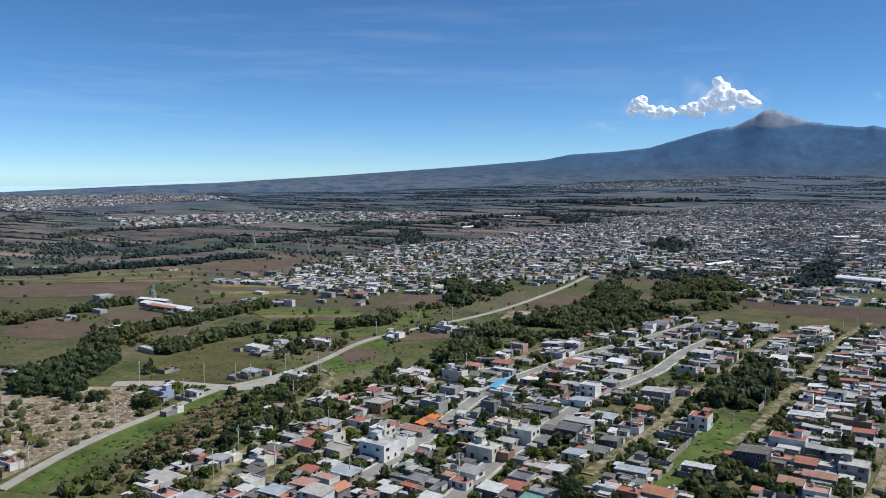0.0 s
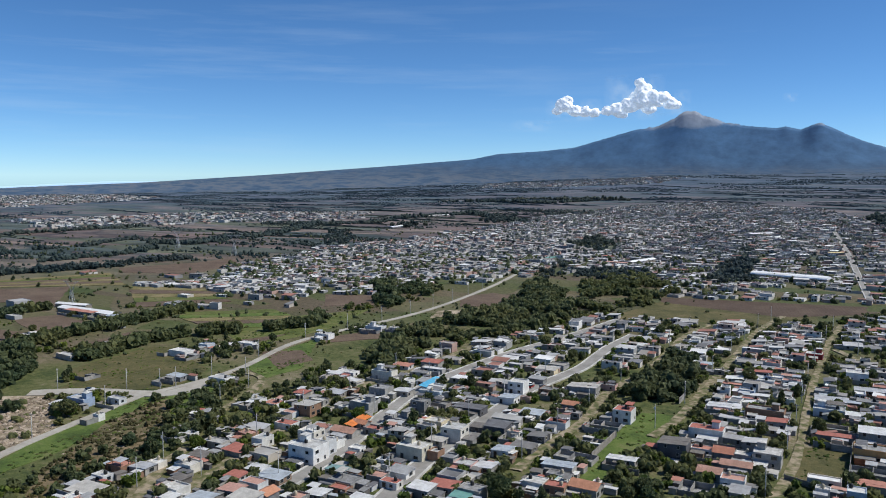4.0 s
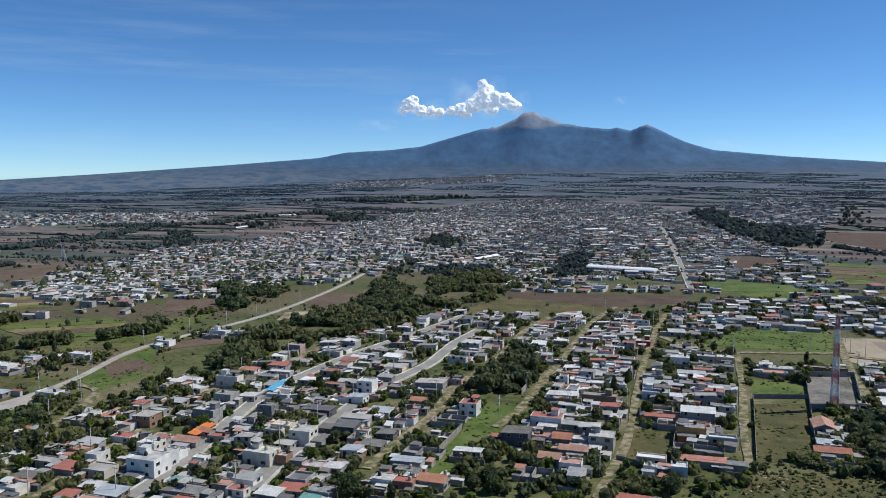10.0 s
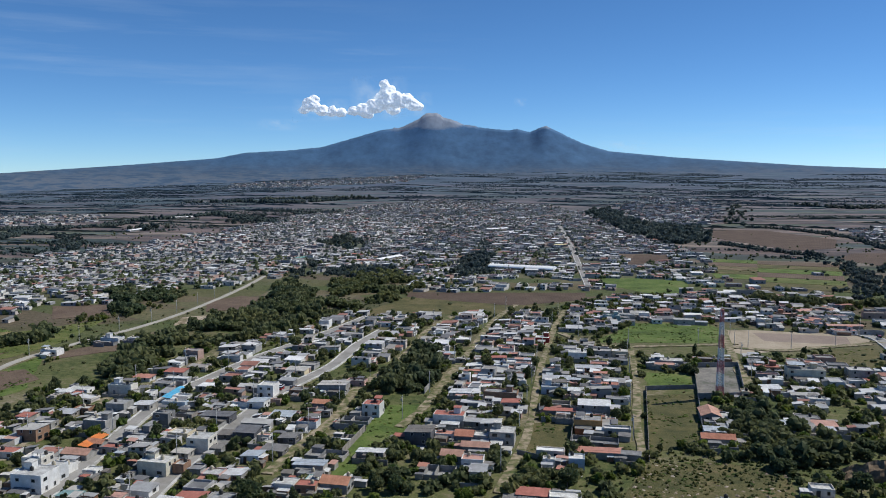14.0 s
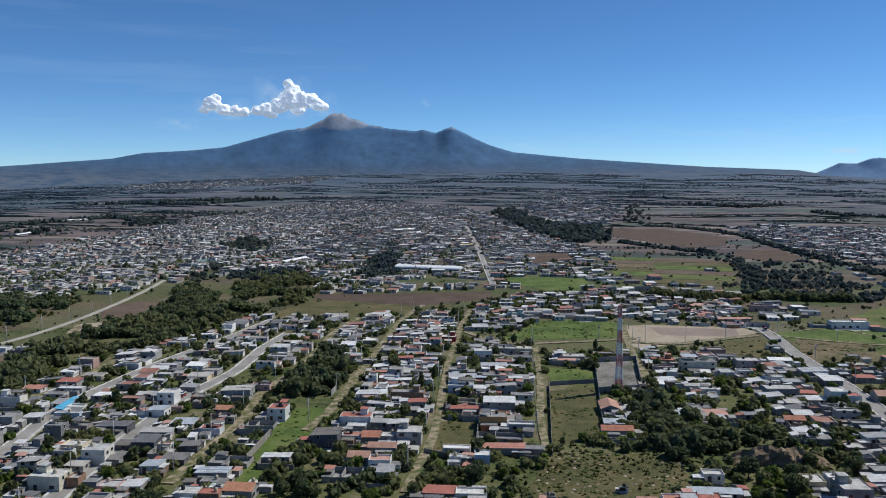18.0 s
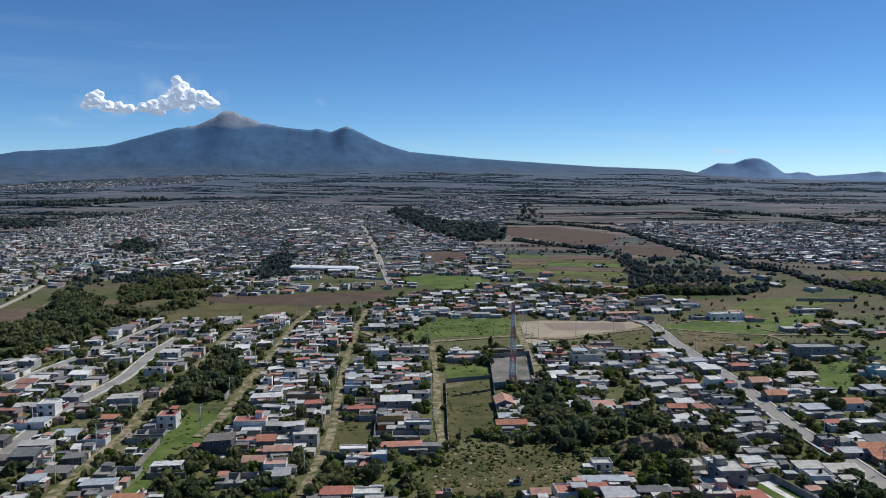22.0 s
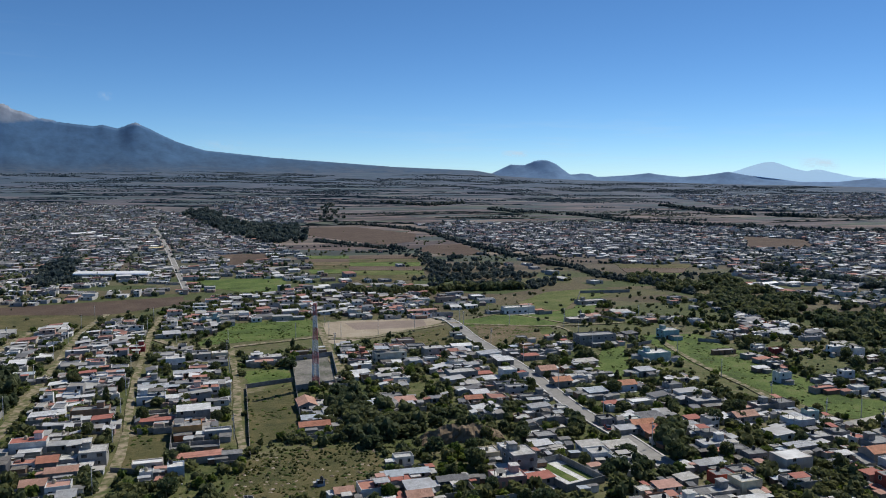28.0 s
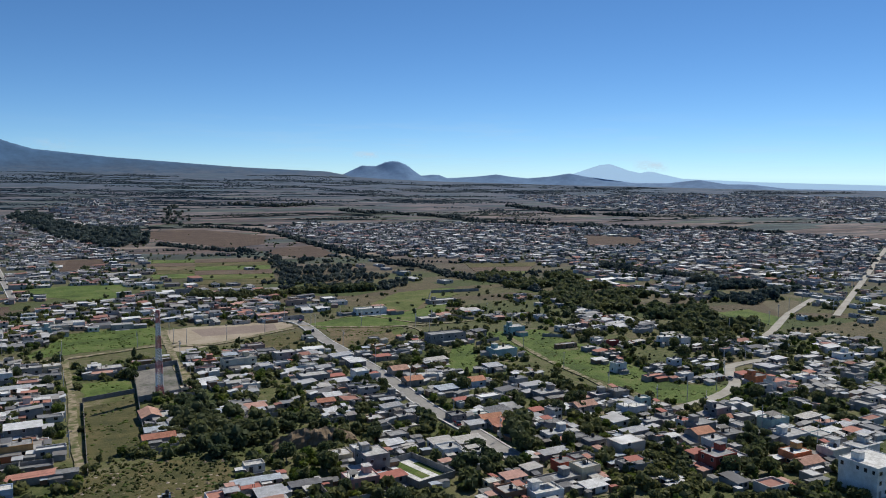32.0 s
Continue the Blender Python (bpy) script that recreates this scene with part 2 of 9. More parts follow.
def grass_material(name, tones, rows=0.0):
    m, nt, b, co = base(name, 0.95)
    n1 = noise_node(nt, co, 0.05, 5.0, 0.6)
    n2 = noise_node(nt, co, 0.28, 9.0, 0.88)
    k = len(tones)
    f = math_node(nt, "ADD", math_node(nt, "MULTIPLY", n1, 0.45), math_node(nt, "MULTIPLY", n2, 0.55))
    col = ramp_node(nt, f, [(0.41 + 0.18 * i / (k - 1), c) for i, c in enumerate(tones)])
    if rows:
        mp = nt.nodes.new("ShaderNodeMapping")
        mp.inputs["Rotation"].default_value[2] = rows
        nt.links.new(co, mp.inputs["Vector"])
        w = nt.nodes.new("ShaderNodeTexWave")
        w.inputs["Scale"].default_value, w.inputs["Distortion"].default_value = 0.16, 1.5
        nt.links.new(mp.outputs[0], w.inputs["Vector"])
        col = mix_node(nt, 0.5, col, ramp_node(nt, w.outputs["Fac"], [(0.2, (0.6, 0.6, 0.6)), (0.8, (1.1, 1.1, 1.1))]), "MULTIPLY")
    nt.links.new(col, b.inputs["Base Color"])
    bump(nt, b, n2, 0.8, 0.3)
    return m


G_GREEN = grass_material("green_grass", [(0.045, 0.070, 0.016), (0.075, 0.115, 0.024), (0.108, 0.150, 0.034), (0.145, 0.15, 0.06)])
G_YELLOW = grass_material("dry_pasture", [(0.052, 0.072, 0.017), (0.088, 0.110, 0.028), (0.125, 0.138, 0.042), (0.155, 0.14, 0.065)])
G_OLIVE = grass_material("fallow_grass", [(0.052, 0.056, 0.020), (0.082, 0.080, 0.030), (0.112, 0.098, 0.040), (0.15, 0.12, 0.06)])
G_DARKSOIL = grass_material("dark_ploughed_soil", [(0.076, 0.051, 0.038), (0.100, 0.069, 0.050), (0.126, 0.090, 0.064)], 0.25)
G_STUBBLE = grass_material("stubble_field", [(0.095, 0.096, 0.036), (0.155, 0.136, 0.056), (0.21, 0.172, 0.082), (0.25, 0.205, 0.115)])
G_PLOUGH = grass_material("ploughed_soil", [(0.105, 0.072, 0.052), (0.136, 0.097, 0.070), (0.168, 0.124, 0.088)], 0.25)
G_SAND = grass_material("sand_ground", [(0.27, 0.225, 0.16), (0.35, 0.29, 0.215), (0.40, 0.34, 0.26)])
G_COURT = grass_material("court_earth", [(0.22, 0.175, 0.145), (0.26, 0.205, 0.17), (0.29, 0.235, 0.195)])

G_GRAVEL = grass_material("gravel_yard", [(0.07, 0.085, 0.045), (0.12, 0.12, 0.10), (0.19, 0.18, 0.165), (0.26, 0.24, 0.21)])
G_RUBBLE = grass_material("rubble_slope", [(0.09, 0.095, 0.04), (0.20, 0.16, 0.10), (0.33, 0.27, 0.20), (0.48, 0.41, 0.32)])
G_BROWN = grass_material("scrub_bank", [(0.075, 0.08, 0.03), (0.14, 0.11, 0.06), (0.22, 0.165, 0.10)])


def ground_material():
    m, nt, b, co = base("land", 0.95)
    sep = nt.nodes.new("ShaderNodeSeparateXYZ")
    nt.links.new(co, sep.inputs[0])
    n1 = noise_node(nt, co, 0.022, 6.0, 0.65)
    n2 = noise_node(nt, co, 0.30, 8.0, 0.8)
    f = math_node(nt, "ADD", math_node(nt, "MULTIPLY", n1, 0.5), math_node(nt, "MULTIPLY", n2, 0.5))
    near = ramp_node(nt, f, [(0.38, (0.030, 0.046, 0.013)), (0.45, (0.068, 0.084, 0.025)), (0.50, (0.112, 0.116, 0.044)), (0.545, (0.135, 0.125, 0.062)), (0.61, (0.24, 0.20, 0.14))])
    mp = nt.nodes.new("ShaderNodeMapping")
    mp.inputs["Rotation"].default_value[2] = 0.12
    mp.inputs["Scale"].default_value = (0.0048, 0.0150, 0.0)
    nt.links.new(co, mp.inputs["Vector"])
    vo = nt.nodes.new("ShaderNodeTexVoronoi")
    vo.inputs["Scale"].default_value = 1.0
    nt.links.new(mp.outputs[0], vo.inputs["Vector"])
    cell = nt.nodes.new("ShaderNodeSeparateColor")
    nt.links.new(vo.outputs["Color"], cell.inputs[0])
    # Far field tones are shifted towards blue, painting in distance haze.
    fields = ramp_node(nt, cell.outputs[0], [(0.0, (0.118, 0.094, 0.092)), (0.18, (0.155, 0.128, 0.118)), (0.34, (0.072, 0.088, 0.078)), (0.46, (0.132, 0.104, 0.100)), (0.58, (0.056, 0.076, 0.076)), (0.68, (0.172, 0.146, 0.130)), (0.82, (0.095, 0.108, 0.080)), (0.92, (0.108, 0.084, 0.080))], True)
    shade = ramp_node(nt, noise_node(nt, co, 0.012, 6.0, 0.7), [(0.3, (0.65, 0.65, 0.65)), (0.7, (1.15, 1.15, 1.1))])
    fields = mix_node(nt, 1.0, fields, shade, "MULTIPLY")
    rim = nt.nodes.new("ShaderNodeTexVoronoi")
    rim.feature = "DISTANCE_TO_EDGE"
    rim.inputs["Scale"].default_value = 1.0
    nt.links.new(mp.outputs[0], rim.inputs["Vector"])
    edge = math_node(nt, "ADD", rim.outputs["Distance"], math_node(nt, "MULTIPLY", noise_node(nt, co, 0.02, 5.0, 0.7), 0.36))
    hedges = ramp_node(nt, edge, [(0.16, (0.42, 0.50, 0.58)), (0.22, (1.0, 1.0, 1.0))])
    fields = mix_node(nt, 1.0, fields, hedges, "MULTIPLY")
    strips = nt.nodes.new("ShaderNodeMapping")
    strips.inputs["Rotation"].default_value[2] = -0.15
    strips.inputs["Scale"].default_value = (0.004, 0.035, 0.0)
    nt.links.new(co, strips.inputs["Vector"])
    fields = mix_node(nt, 1.0, fields, ramp_node(nt, noise_node(nt, strips.outputs[0], 1.0, 4.0, 0.6), [(0.36, (0.68, 0.72, 0.76)), (0.5, (1.0, 1.0, 1.0)), (0.62, (1.5, 1.42, 1.38))]), "MULTIPLY")
    ln = nt.nodes.new("ShaderNodeVectorMath")
    ln.operation = "LENGTH"
    nt.links.new(co, ln.inputs[0])
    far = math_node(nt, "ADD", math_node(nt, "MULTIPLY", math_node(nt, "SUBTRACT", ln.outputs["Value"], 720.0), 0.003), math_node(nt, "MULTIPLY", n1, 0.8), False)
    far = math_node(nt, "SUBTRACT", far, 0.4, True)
    m2 = nt.nodes.new("ShaderNodeMapping")
    m2.inputs["Rotation"].default_value[2] = -0.08
    m2.inputs["Scale"].default_value = (0.016, 0.03, 0.0)
    nt.links.new(co, m2.inputs["Vector"])
    v2 = nt.nodes.new("ShaderNodeTexVoronoi")
    v2.inputs["Scale"].default_value = 1.0
    nt.links.new(m2.outputs[0], v2.inputs["Vector"])
    c2 = nt.nodes.new("ShaderNodeSeparateColor")
    nt.links.new(v2.outputs["Color"], c2.inputs[0])
    plots = ramp_node(nt, c2.outputs[0], [(0.0, (0.076, 0.090, 0.034)), (0.16, (0.118, 0.094, 0.058)), (0.3, (0.058, 0.080, 0.026)), (0.44, (0.096, 0.094, 0.042)), (0.56, (0.104, 0.078, 0.056)), (0.7, (0.074, 0.072, 0.040)), (0.82, (0.122, 0.114, 0.062)), (0.92, (0.145, 0.122, 0.084))], True)
    speck = ramp_node(nt, n2, [(0.36, (0.5, 0.55, 0.5)), (0.5, (0.95, 0.95, 0.95)), (0.66, (1.35, 1.3, 1.25))])
    plots = mix_node(nt, 1.0, plots, speck, "MULTIPLY")
    middle = math_node(nt, "MULTIPLY", math_node(nt, "SUBTRACT", math_node(nt, "ADD", ln.outputs["Value"], math_node(nt, "MULTIPLY", n1, 300.0)), 560.0), 0.006, True)
    near = mix_node(nt, math_node(nt, "MULTIPLY", middle, 0.8), near, plots)
    # Haze-blue painted over the rising land, by height and noise.
    haze_climb = math_node(nt, "MULTIPLY", math_node(nt, "ADD", math_node(nt, "MULTIPLY", sep.outputs[2], 0.008), math_node(nt, "MULTIPLY", math_node(nt, "SUBTRACT", noise_node(nt, mp.outputs[0], 0.9, 6.0, 0.7), 0.57), 7.0)), 0.8, True)
    fields = mix_node(nt, haze_climb, fields, (0.070, 0.098, 0.125))
    # More haze-blue mixed in with distance, in place of air.
    haze_belt = math_node(nt, "ADD", math_node(nt, "MULTIPLY", math_node(nt, "SUBTRACT", ln.outputs["Value"], 1450.0), 0.00042), math_node(nt, "MULTIPLY", math_node(nt, "SUBTRACT", noise_node(nt, strips.outputs[0], 0.6, 6.0, 0.7), 0.5), 1.6), True)
    fields = mix_node(nt, math_node(nt, "MULTIPLY", haze_belt, 0.74), fields, (0.060, 0.100, 0.158))
    dapple = nt.nodes.new("ShaderNodeMapping")
    dapple.inputs["Rotation"].default_value[2] = 0.1
    dapple.inputs["Scale"].default_value = (0.007, 0.022, 0.0)
    nt.links.new(co, dapple.inputs["Vector"])
    cover = ramp_node(nt, noise_node(nt, dapple.outputs[0], 1.0, 9.0, 0.78), [(0.40, (0.50, 0.57, 0.64)), (0.48, (1.0, 1.0, 1.0)), (0.56, (1.3, 1.24, 1.18)), (0.64, (1.9, 1.75, 1.6))])
    fields = mix_node(nt, 0.85, fields, cover, "MULTIPLY")
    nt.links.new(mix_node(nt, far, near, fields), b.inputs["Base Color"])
    bump(nt, b, n2, 0.7, 0.4)
    return m


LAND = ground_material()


# ---- mesh helpers ----
class Build:
    """Collects boxes, prisms and quads, with a material index for each face."""

    def __init__(self):
        self.v, self.f, self.m = [], [], []

    def quad(self, pts, mi=0):
        k = len(self.v)
        self.v.extend(pts)
        self.f.append(tuple(range(k, k + len(pts))))
        self.m.append(mi)

    def box(self, x0, y0, z0, x1, y1, z1, mi=0, top=None):
        k = len(self.v)
        self.v += [(x0, y0, z0), (x1, y0, z0), (x1, y1, z0), (x0, y1, z0), (x0, y0, z1), (x1, y0, z1), (x1, y1, z1), (x0, y1, z1)]
        for face in ((3, 2, 1, 0), (4, 5, 6, 7), (0, 1, 5, 4), (1, 2, 6, 5), (2, 3, 7, 6), (3, 0, 4, 7)):
            self.f.append(tuple(k + i for i in face))
            self.m.append(mi)
        if top is not None:
            self.m[-5] = top

    def bar(self, a, b, r, mi=0, n=4):
        a, b = Vector(a), Vector(b)
        d = (b - a).normalized()
        s = d.orthogonal().normalized()
        u = d.cross(s)
        k = len(self.v)
        for p in (a, b):
            for i in range(n):
                w = 2 * math.pi * (i + 0.5) / n
                self.v.append(tuple(p + (s * math.cos(w) + u * math.sin(w)) * r))
        for i in range(n):
            j = (i + 1) % n
            self.f.append((k + i, k + j, k + n + j, k + n + i))
            self.m.append(mi)
        self.f += [tuple(k + i for i in reversed(range(n))), tuple(k + n + i for i in range(n))]
        self.m += [mi, mi]

    def lathe(self, profile, x=0.0, y=0.0, n=10, mi=0):
        k = len(self.v)
        for r, z in profile:
            for i in range(n):
                w = 2 * math.pi * i / n
                self.v.append((x + r * math.cos(w), y + r * math.sin(w), z))
        for a in range(len(profile) - 1):
            for i in range(n):
                j = (i + 1) % n
                self.f.append((k + a * n + i, k + a * n + j, k + (a + 1) * n + j, k + (a + 1) * n + i))
                self.m.append(mi)
        self.f.append(tuple(k + (len(profile) - 1) * n + i for i in range(n)))
        self.m.append(mi)

    def mesh(self, name, mats, smooth=False):
        me = bpy.data.meshes.new(name)
        me.from_pydata(self.v, [], self.f)
        for mt in mats:
            me.materials.append(mt)
        me.polygons.foreach_set("material_index", self.m)
        if smooth:
            me.polygons.foreach_set("use_smooth", [True] * len(self.f))
        me.update()
        return me


def thing(name, x, y, z=0.0, turn=0.0, label="", category="", group="", kind=""):
    e = new(name)
    e.matrix_basis = pose(x, y, z, 0, 0, turn)
    return tagged(e, label, category, group, kind)


def part(name, data, parent, at=(0, 0, 0), turn=0.0, label=""):
    o = new(name, data)
    o.parent = parent
    o.matrix_basis = pose(*at, 0, 0, turn)
    return tagged(o, label)


def solid(name, data, label, category, kind="structure"):
    return tagged(new(name, data), label, category, "", kind)


RISE_AZ = [-180, -75, -62.49, -40.27, -25.21, -13.0, -2.85, 6.84, 16.89, 27.05, 36.0, 50.75, 70, 180]
RISE_Z = [0, -9.5, -9.5, 7.7, 65.7, 120.6, 132.9, 121.1, 112.5, 67.6, 50.4, 28.7, 28.7, 0]


def land_z(x, y):
    """Height of the land: level round the town, climbing towards the volcano."""
    x, y = np.asarray(x, float), np.asarray(y, float)
    r = np.hypot(x, y)
    az = np.degrees(np.arctan2(x, y))
    s = np.clip((r - 1400.0) / 3450.0, 0, 1.05)
    return np.interp(az, RISE_AZ, RISE_Z) * s ** 1.6


def inside(x, y, poly):
    x, y = np.asarray(x, float), np.asarray(y, float)
    hit = np.zeros(x.shape, bool)
    for (ax, ay), (bx, by) in zip(poly, poly[1:] + poly[:1]):
        cross = (ay > y) != (by > y)
        with np.errstate(divide="ignore", invalid="ignore"):
            hit ^= cross & (x < (bx - ax) * (y - ay) / (by - ay if by != ay else 1e-9) + ax)
    return hit


def array_mesh(name, verts, faces, mats, mi=None, smooth=False):
    """A mesh out of numpy arrays of corners and equal-sided faces."""
    me = bpy.data.meshes.new(name)
    n, k = faces.shape
    me.vertices.add(len(verts))
    me.vertices.foreach_set("co", np.asarray(verts, np.float32).ravel())
    me.loops.add(n * k)
    me.loops.foreach_set("vertex_index", faces.astype(np.int32).ravel())
    me.polygons.add(n)
    me.polygons.foreach_set("loop_start", np.arange(0, n * k, k, dtype=np.int32))
    me.polygons.foreach_set("loop_total", np.full(n, k, np.int32))
    for mt in mats:
        me.materials.append(mt)
    if mi is not None:
        me.polygons.foreach_set("material_index", np.asarray(mi, np.int32))
    me.polygons.foreach_set("use_smooth", np.full(n, smooth, bool))
    me.update(calc_edges=True)
    me.validate()
    return me


def spread(pv, pf, place, size, spin, tall):
    """Copies of one prototype (corners pv, faces pf) at many places."""
    n, c, s = len(place), np.cos(spin), np.sin(spin)
    x = (pv[None, :, 0] * c[:, None] - pv[None, :, 1] * s[:, None]) * size[:, None] + place[:, None, 0]
    y = (pv[None, :, 0] * s[:, None] + pv[None, :, 1] * c[:, None]) * size[:, None] + place[:, None, 1]
    z = pv[None, :, 2] * (size * tall)[:, None] + place[:, None, 2]
    v = np.stack([x, y, z], -1).reshape(-1, 3)
    f = (pf[None] + (np.arange(n) * len(pv))[:, None, None]).reshape(-1, pf.shape[1])
    return v, f


# ---- land ----
rs = np.concatenate([[0.0], np.geomspace(30, 4880, 90)])
az = np.radians(np.concatenate([np.arange(-80, 80, 1.0), np.arange(80, 280, 5.0)]))
gx, gy = rs[:, None] * np.sin(az)[None], rs[:, None] * np.cos(az)[None]
gz = land_z(gx, gy)
na = len(az)
ii = np.arange(len(rs) - 1)[:, None] * na
jj = np.arange(na)[None]
quads = np.stack([ii + jj, ii + (jj + 1) % na, ii + na + (jj + 1) % na, ii + na + jj], -1).reshape(-1, 4)[:, ::-1]
solid("ground", array_mesh("ground", np.stack([gx, gy, gz], -1).reshape(-1, 3), quads, [LAND], None, True), "dry olive and brown farmland with bare earth patches, blued by painted haze far out", "ground")


def ribbon(name, pts, width, lift, mat, label, category, thick=0.06):
    """A road of even width along a smoothed line of a few points."""
    P = [Vector((x, y, 0)) for x, y in pts]
    line = []
    for i in range(len(P) - 1):
        a, b, c, d = P[max(i - 1, 0)], P[i], P[i + 1], P[min(i + 2, len(P) - 1)]
        for k in range(6):
            u = k / 6
            line.append(0.5 * (2 * b + (c - a) * u + (2 * a - 5 * b + 4 * c - d) * u * u + (3 * b - a - 3 * c + d) * u ** 3))
    line.append(P[-1])
    bd = Build()
    rows = []
    for i, p in enumerate(line):
        t = (line[min(i + 1, len(line) - 1)] - line[max(i - 1, 0)]).normalized()
        n = Vector((-t.y, t.x, 0))
        w = width * 0.5 * (1 + (0.4 if mat is EARTH else 0.12) * noise.noise(Vector((i * 0.7, width, len(pts)))))
        rows.append((p + n * w, p - n * w))
    for (a, b), (c, d) in zip(rows, rows[1:]):
        A, B, C, D = [(q.x, q.y, float(land_z(q.x, q.y)) + lift) for q in (a, b, c, d)]
        bd.quad([B, D, C, A])
        bd.quad([A, C, (C[0], C[1], C[2] - lift - 0.02), (A[0], A[1], A[2] - lift - 0.02)])
        bd.quad([D, B, (B[0], B[1], B[2] - lift - 0.02), (D[0], D[1], D[2] - lift - 0.02)])
    solid(name, bd.mesh(name, [mat]), label, category)
    return rows


FIELD_MATS = {"g": (G_GREEN, "bright green grass plot"), "y": (G_YELLOW, "yellow-green rough pasture"), "o": (G_OLIVE, "olive-brown fallow plot of dry grass"), "h": (G_STUBBLE, "tan stubble field of dry straw"), "d": (G_DARKSOIL, "dark brown freshly ploughed field"), "p": (G_PLOUGH, "brown ploughed field with faint rows"), "s": (G_SAND, "pale bare sandy earth lot"), "c": (G_COURT, "pinkish bare earth playing court"), "a": (G_GRAVEL, "dark grey gravel yard"), "e": (G_RUBBLE, "tan stony slope of rubble and dust"), "b": (G_BROWN, "brown scrubby bank")}


def field(kind, pts, lift):
    """A flat plot with an uneven edge, a little above the land."""
    mat, label = FIELD_MATS[kind]
    edge = []
    for (ax, ay), (bx, by) in zip(pts, pts[1:] + pts[:1]):
        n = max(2, int(math.hypot(bx - ax, by - ay) / 6))
        for k in range(n):
            u = k / n
            x, y = ax + (bx - ax) * u, ay + (by - ay) * u
            if k and kind not in "c":
                x += 1.6 * noise.noise(Vector((x * 0.15, y * 0.15, 1.0)))
                y += 1.6 * noise.noise(Vector((x * 0.15, y * 0.15, 9.0)))
            edge.append((x, y))
    bd = Build()
    bd.quad([(x, y, lift) for x, y in edge])
    for (ax, ay), (bx, by) in zip(edge, edge[1:] + edge[:1]):
        bd.quad([(ax, ay, -0.05), (bx, by, -0.05), (bx, by, lift), (ax, ay, lift)])
    solid("field", bd.mesh("field", [mat]), label, "field")


PLOTS, BARE = [], []


def plot(kind, pts):
    """One more field; bare kinds carry no tufts."""
    PLOTS.append(pts)
    if kind in "pdscae":
        BARE.append(pts)
    field(kind, pts, 0.04 + 0.004 * len(PLOTS))


plot("o", [(-152.5, 517.5), (-157.5, 541.6), (-145.6, 603.3), (-59.4, 577.1), (-20.2, 604.2), (-63.7, 544)])  # olive_field
plot("d", [(-151.3, 626.9), (-8.6, 653), (-12.2, 612.5), (-59.4, 577.2), (-145.6, 603.3)])  # ploughed_field
plot("g", [(0.1, 466.2), (25, 522.6), (69, 535), (78.4, 492.8), (68.3, 469.5), (2.3, 457.9)])  # green_paddock
plot("s", [(73.5, 507.6), (91.9, 512.9), (149.2, 508.1), (154.2, 489.6), (119.7, 465.5), (98.3, 453.5), (76.2, 440.9), (68.9, 450.5)])  # sand_lot
plot("c", [(91.5, 504.6), (143.5, 501.2), (139.6, 477), (94.2, 479.2)])  # earth_court
plot("o", [(21.7, 350.1), (43.1, 356.7), (37.8, 289.9), (17.6, 274.7)])  # fallow_plot
plot("g", [(23.5, 391.7), (43.5, 390.1), (42.4, 365.4), (21.7, 358.8)])  # small_paddock
plot("o", [(-25.1, 300.2), (-8.3, 309.2), (-8.4, 267.4), (-25.7, 266.1)])  # fenced_plot
plot("g", [(-89.8, 296), (-83.9, 315.5), (-72.1, 318.4), (-66.7, 285), (-74.3, 265.1), (-74.2, 220.8), (-82.1, 236)])  # meadow
plot("g", [(166.5, 485.7), (246.2, 550.4), (307.8, 601.9), (329.7, 599.5), (261.1, 489.3), (221, 463.9), (166.1, 468.6)])  # hill_pasture
plot("y", [(166.5, 459.8), (214.7, 457.7), (203.1, 418), (167, 415.9)])  # lower_pasture
plot("g", [(213.3, 385.4), (231.6, 393.7), (202.2, 334.9), (183.3, 326.7), (189.7, 351.6)])  # orchard_meadow
plot("g", [(249.7, 417.4), (291, 410.3), (270.3, 268.9), (300, 249.3), (264.8, 239.5), (245.7, 246.5), (240.1, 316.2)])  # strip_meadow
plot("g", [(15.9, 690.5), (32.9, 746.5), (80.5, 743.1), (65.8, 647.3), (47.4, 648.7)])  # ball_ground
plot("y", [(-372.1, 374.4), (-347.3, 418.8), (-318, 471), (-299.2, 404.7), (-300.8, 362.2), (-309.4, 333)])  # verge_meadow
plot("o", [(-318.6, 223.1), (-337.5, 266.5), (-311.5, 296.4), (-288.1, 285.2), (-275.3, 251.1)])  # gate_meadow
plot("g", [(-276.5, 237.4), (-259.3, 267.1), (-246.1, 233.3), (-253.8, 199.5), (-245.4, 168.8), (-245.2, 153.6), (-231.3, 126.5), (-241.8, 123.7), (-262.1, 173.4)])  # roadside_meadow
plot("g", [(-276, 296.6), (-285.3, 343.4), (-287.8, 372.3), (-249.6, 308.8), (-251.5, 285.6)])  # bend_meadow
plot("o", [(6.5, 230.1), (16.8, 264.3), (37.1, 271), (60.5, 266.6), (58.6, 240.8), (41.8, 226.8)])  # quarry_grass
plot("e", [(-353.7, 180.5), (-347.6, 192.1), (-328.9, 207.3), (-313.1, 216.9), (-271, 190.5), (-262.2, 158.1), (-250.4, 126.6)])  # rubble_slope
plot("b", [(-214.8, 137.7), (-232.9, 156.7), (-260.1, 204.4), (-264.7, 238), (-232.4, 211.4), (-207.7, 162.5), (-207.3, 147.6)])  # scrub_bank
plot("a", [(47.6, 406.2), (68.1, 411.6), (62.2, 354), (42.8, 348.6)])  # mast_yard
plot("b", [(169.6, 473.5), (204.3, 468.8), (207.1, 449.9), (182.2, 442.7), (159.4, 434)])  # bank_low
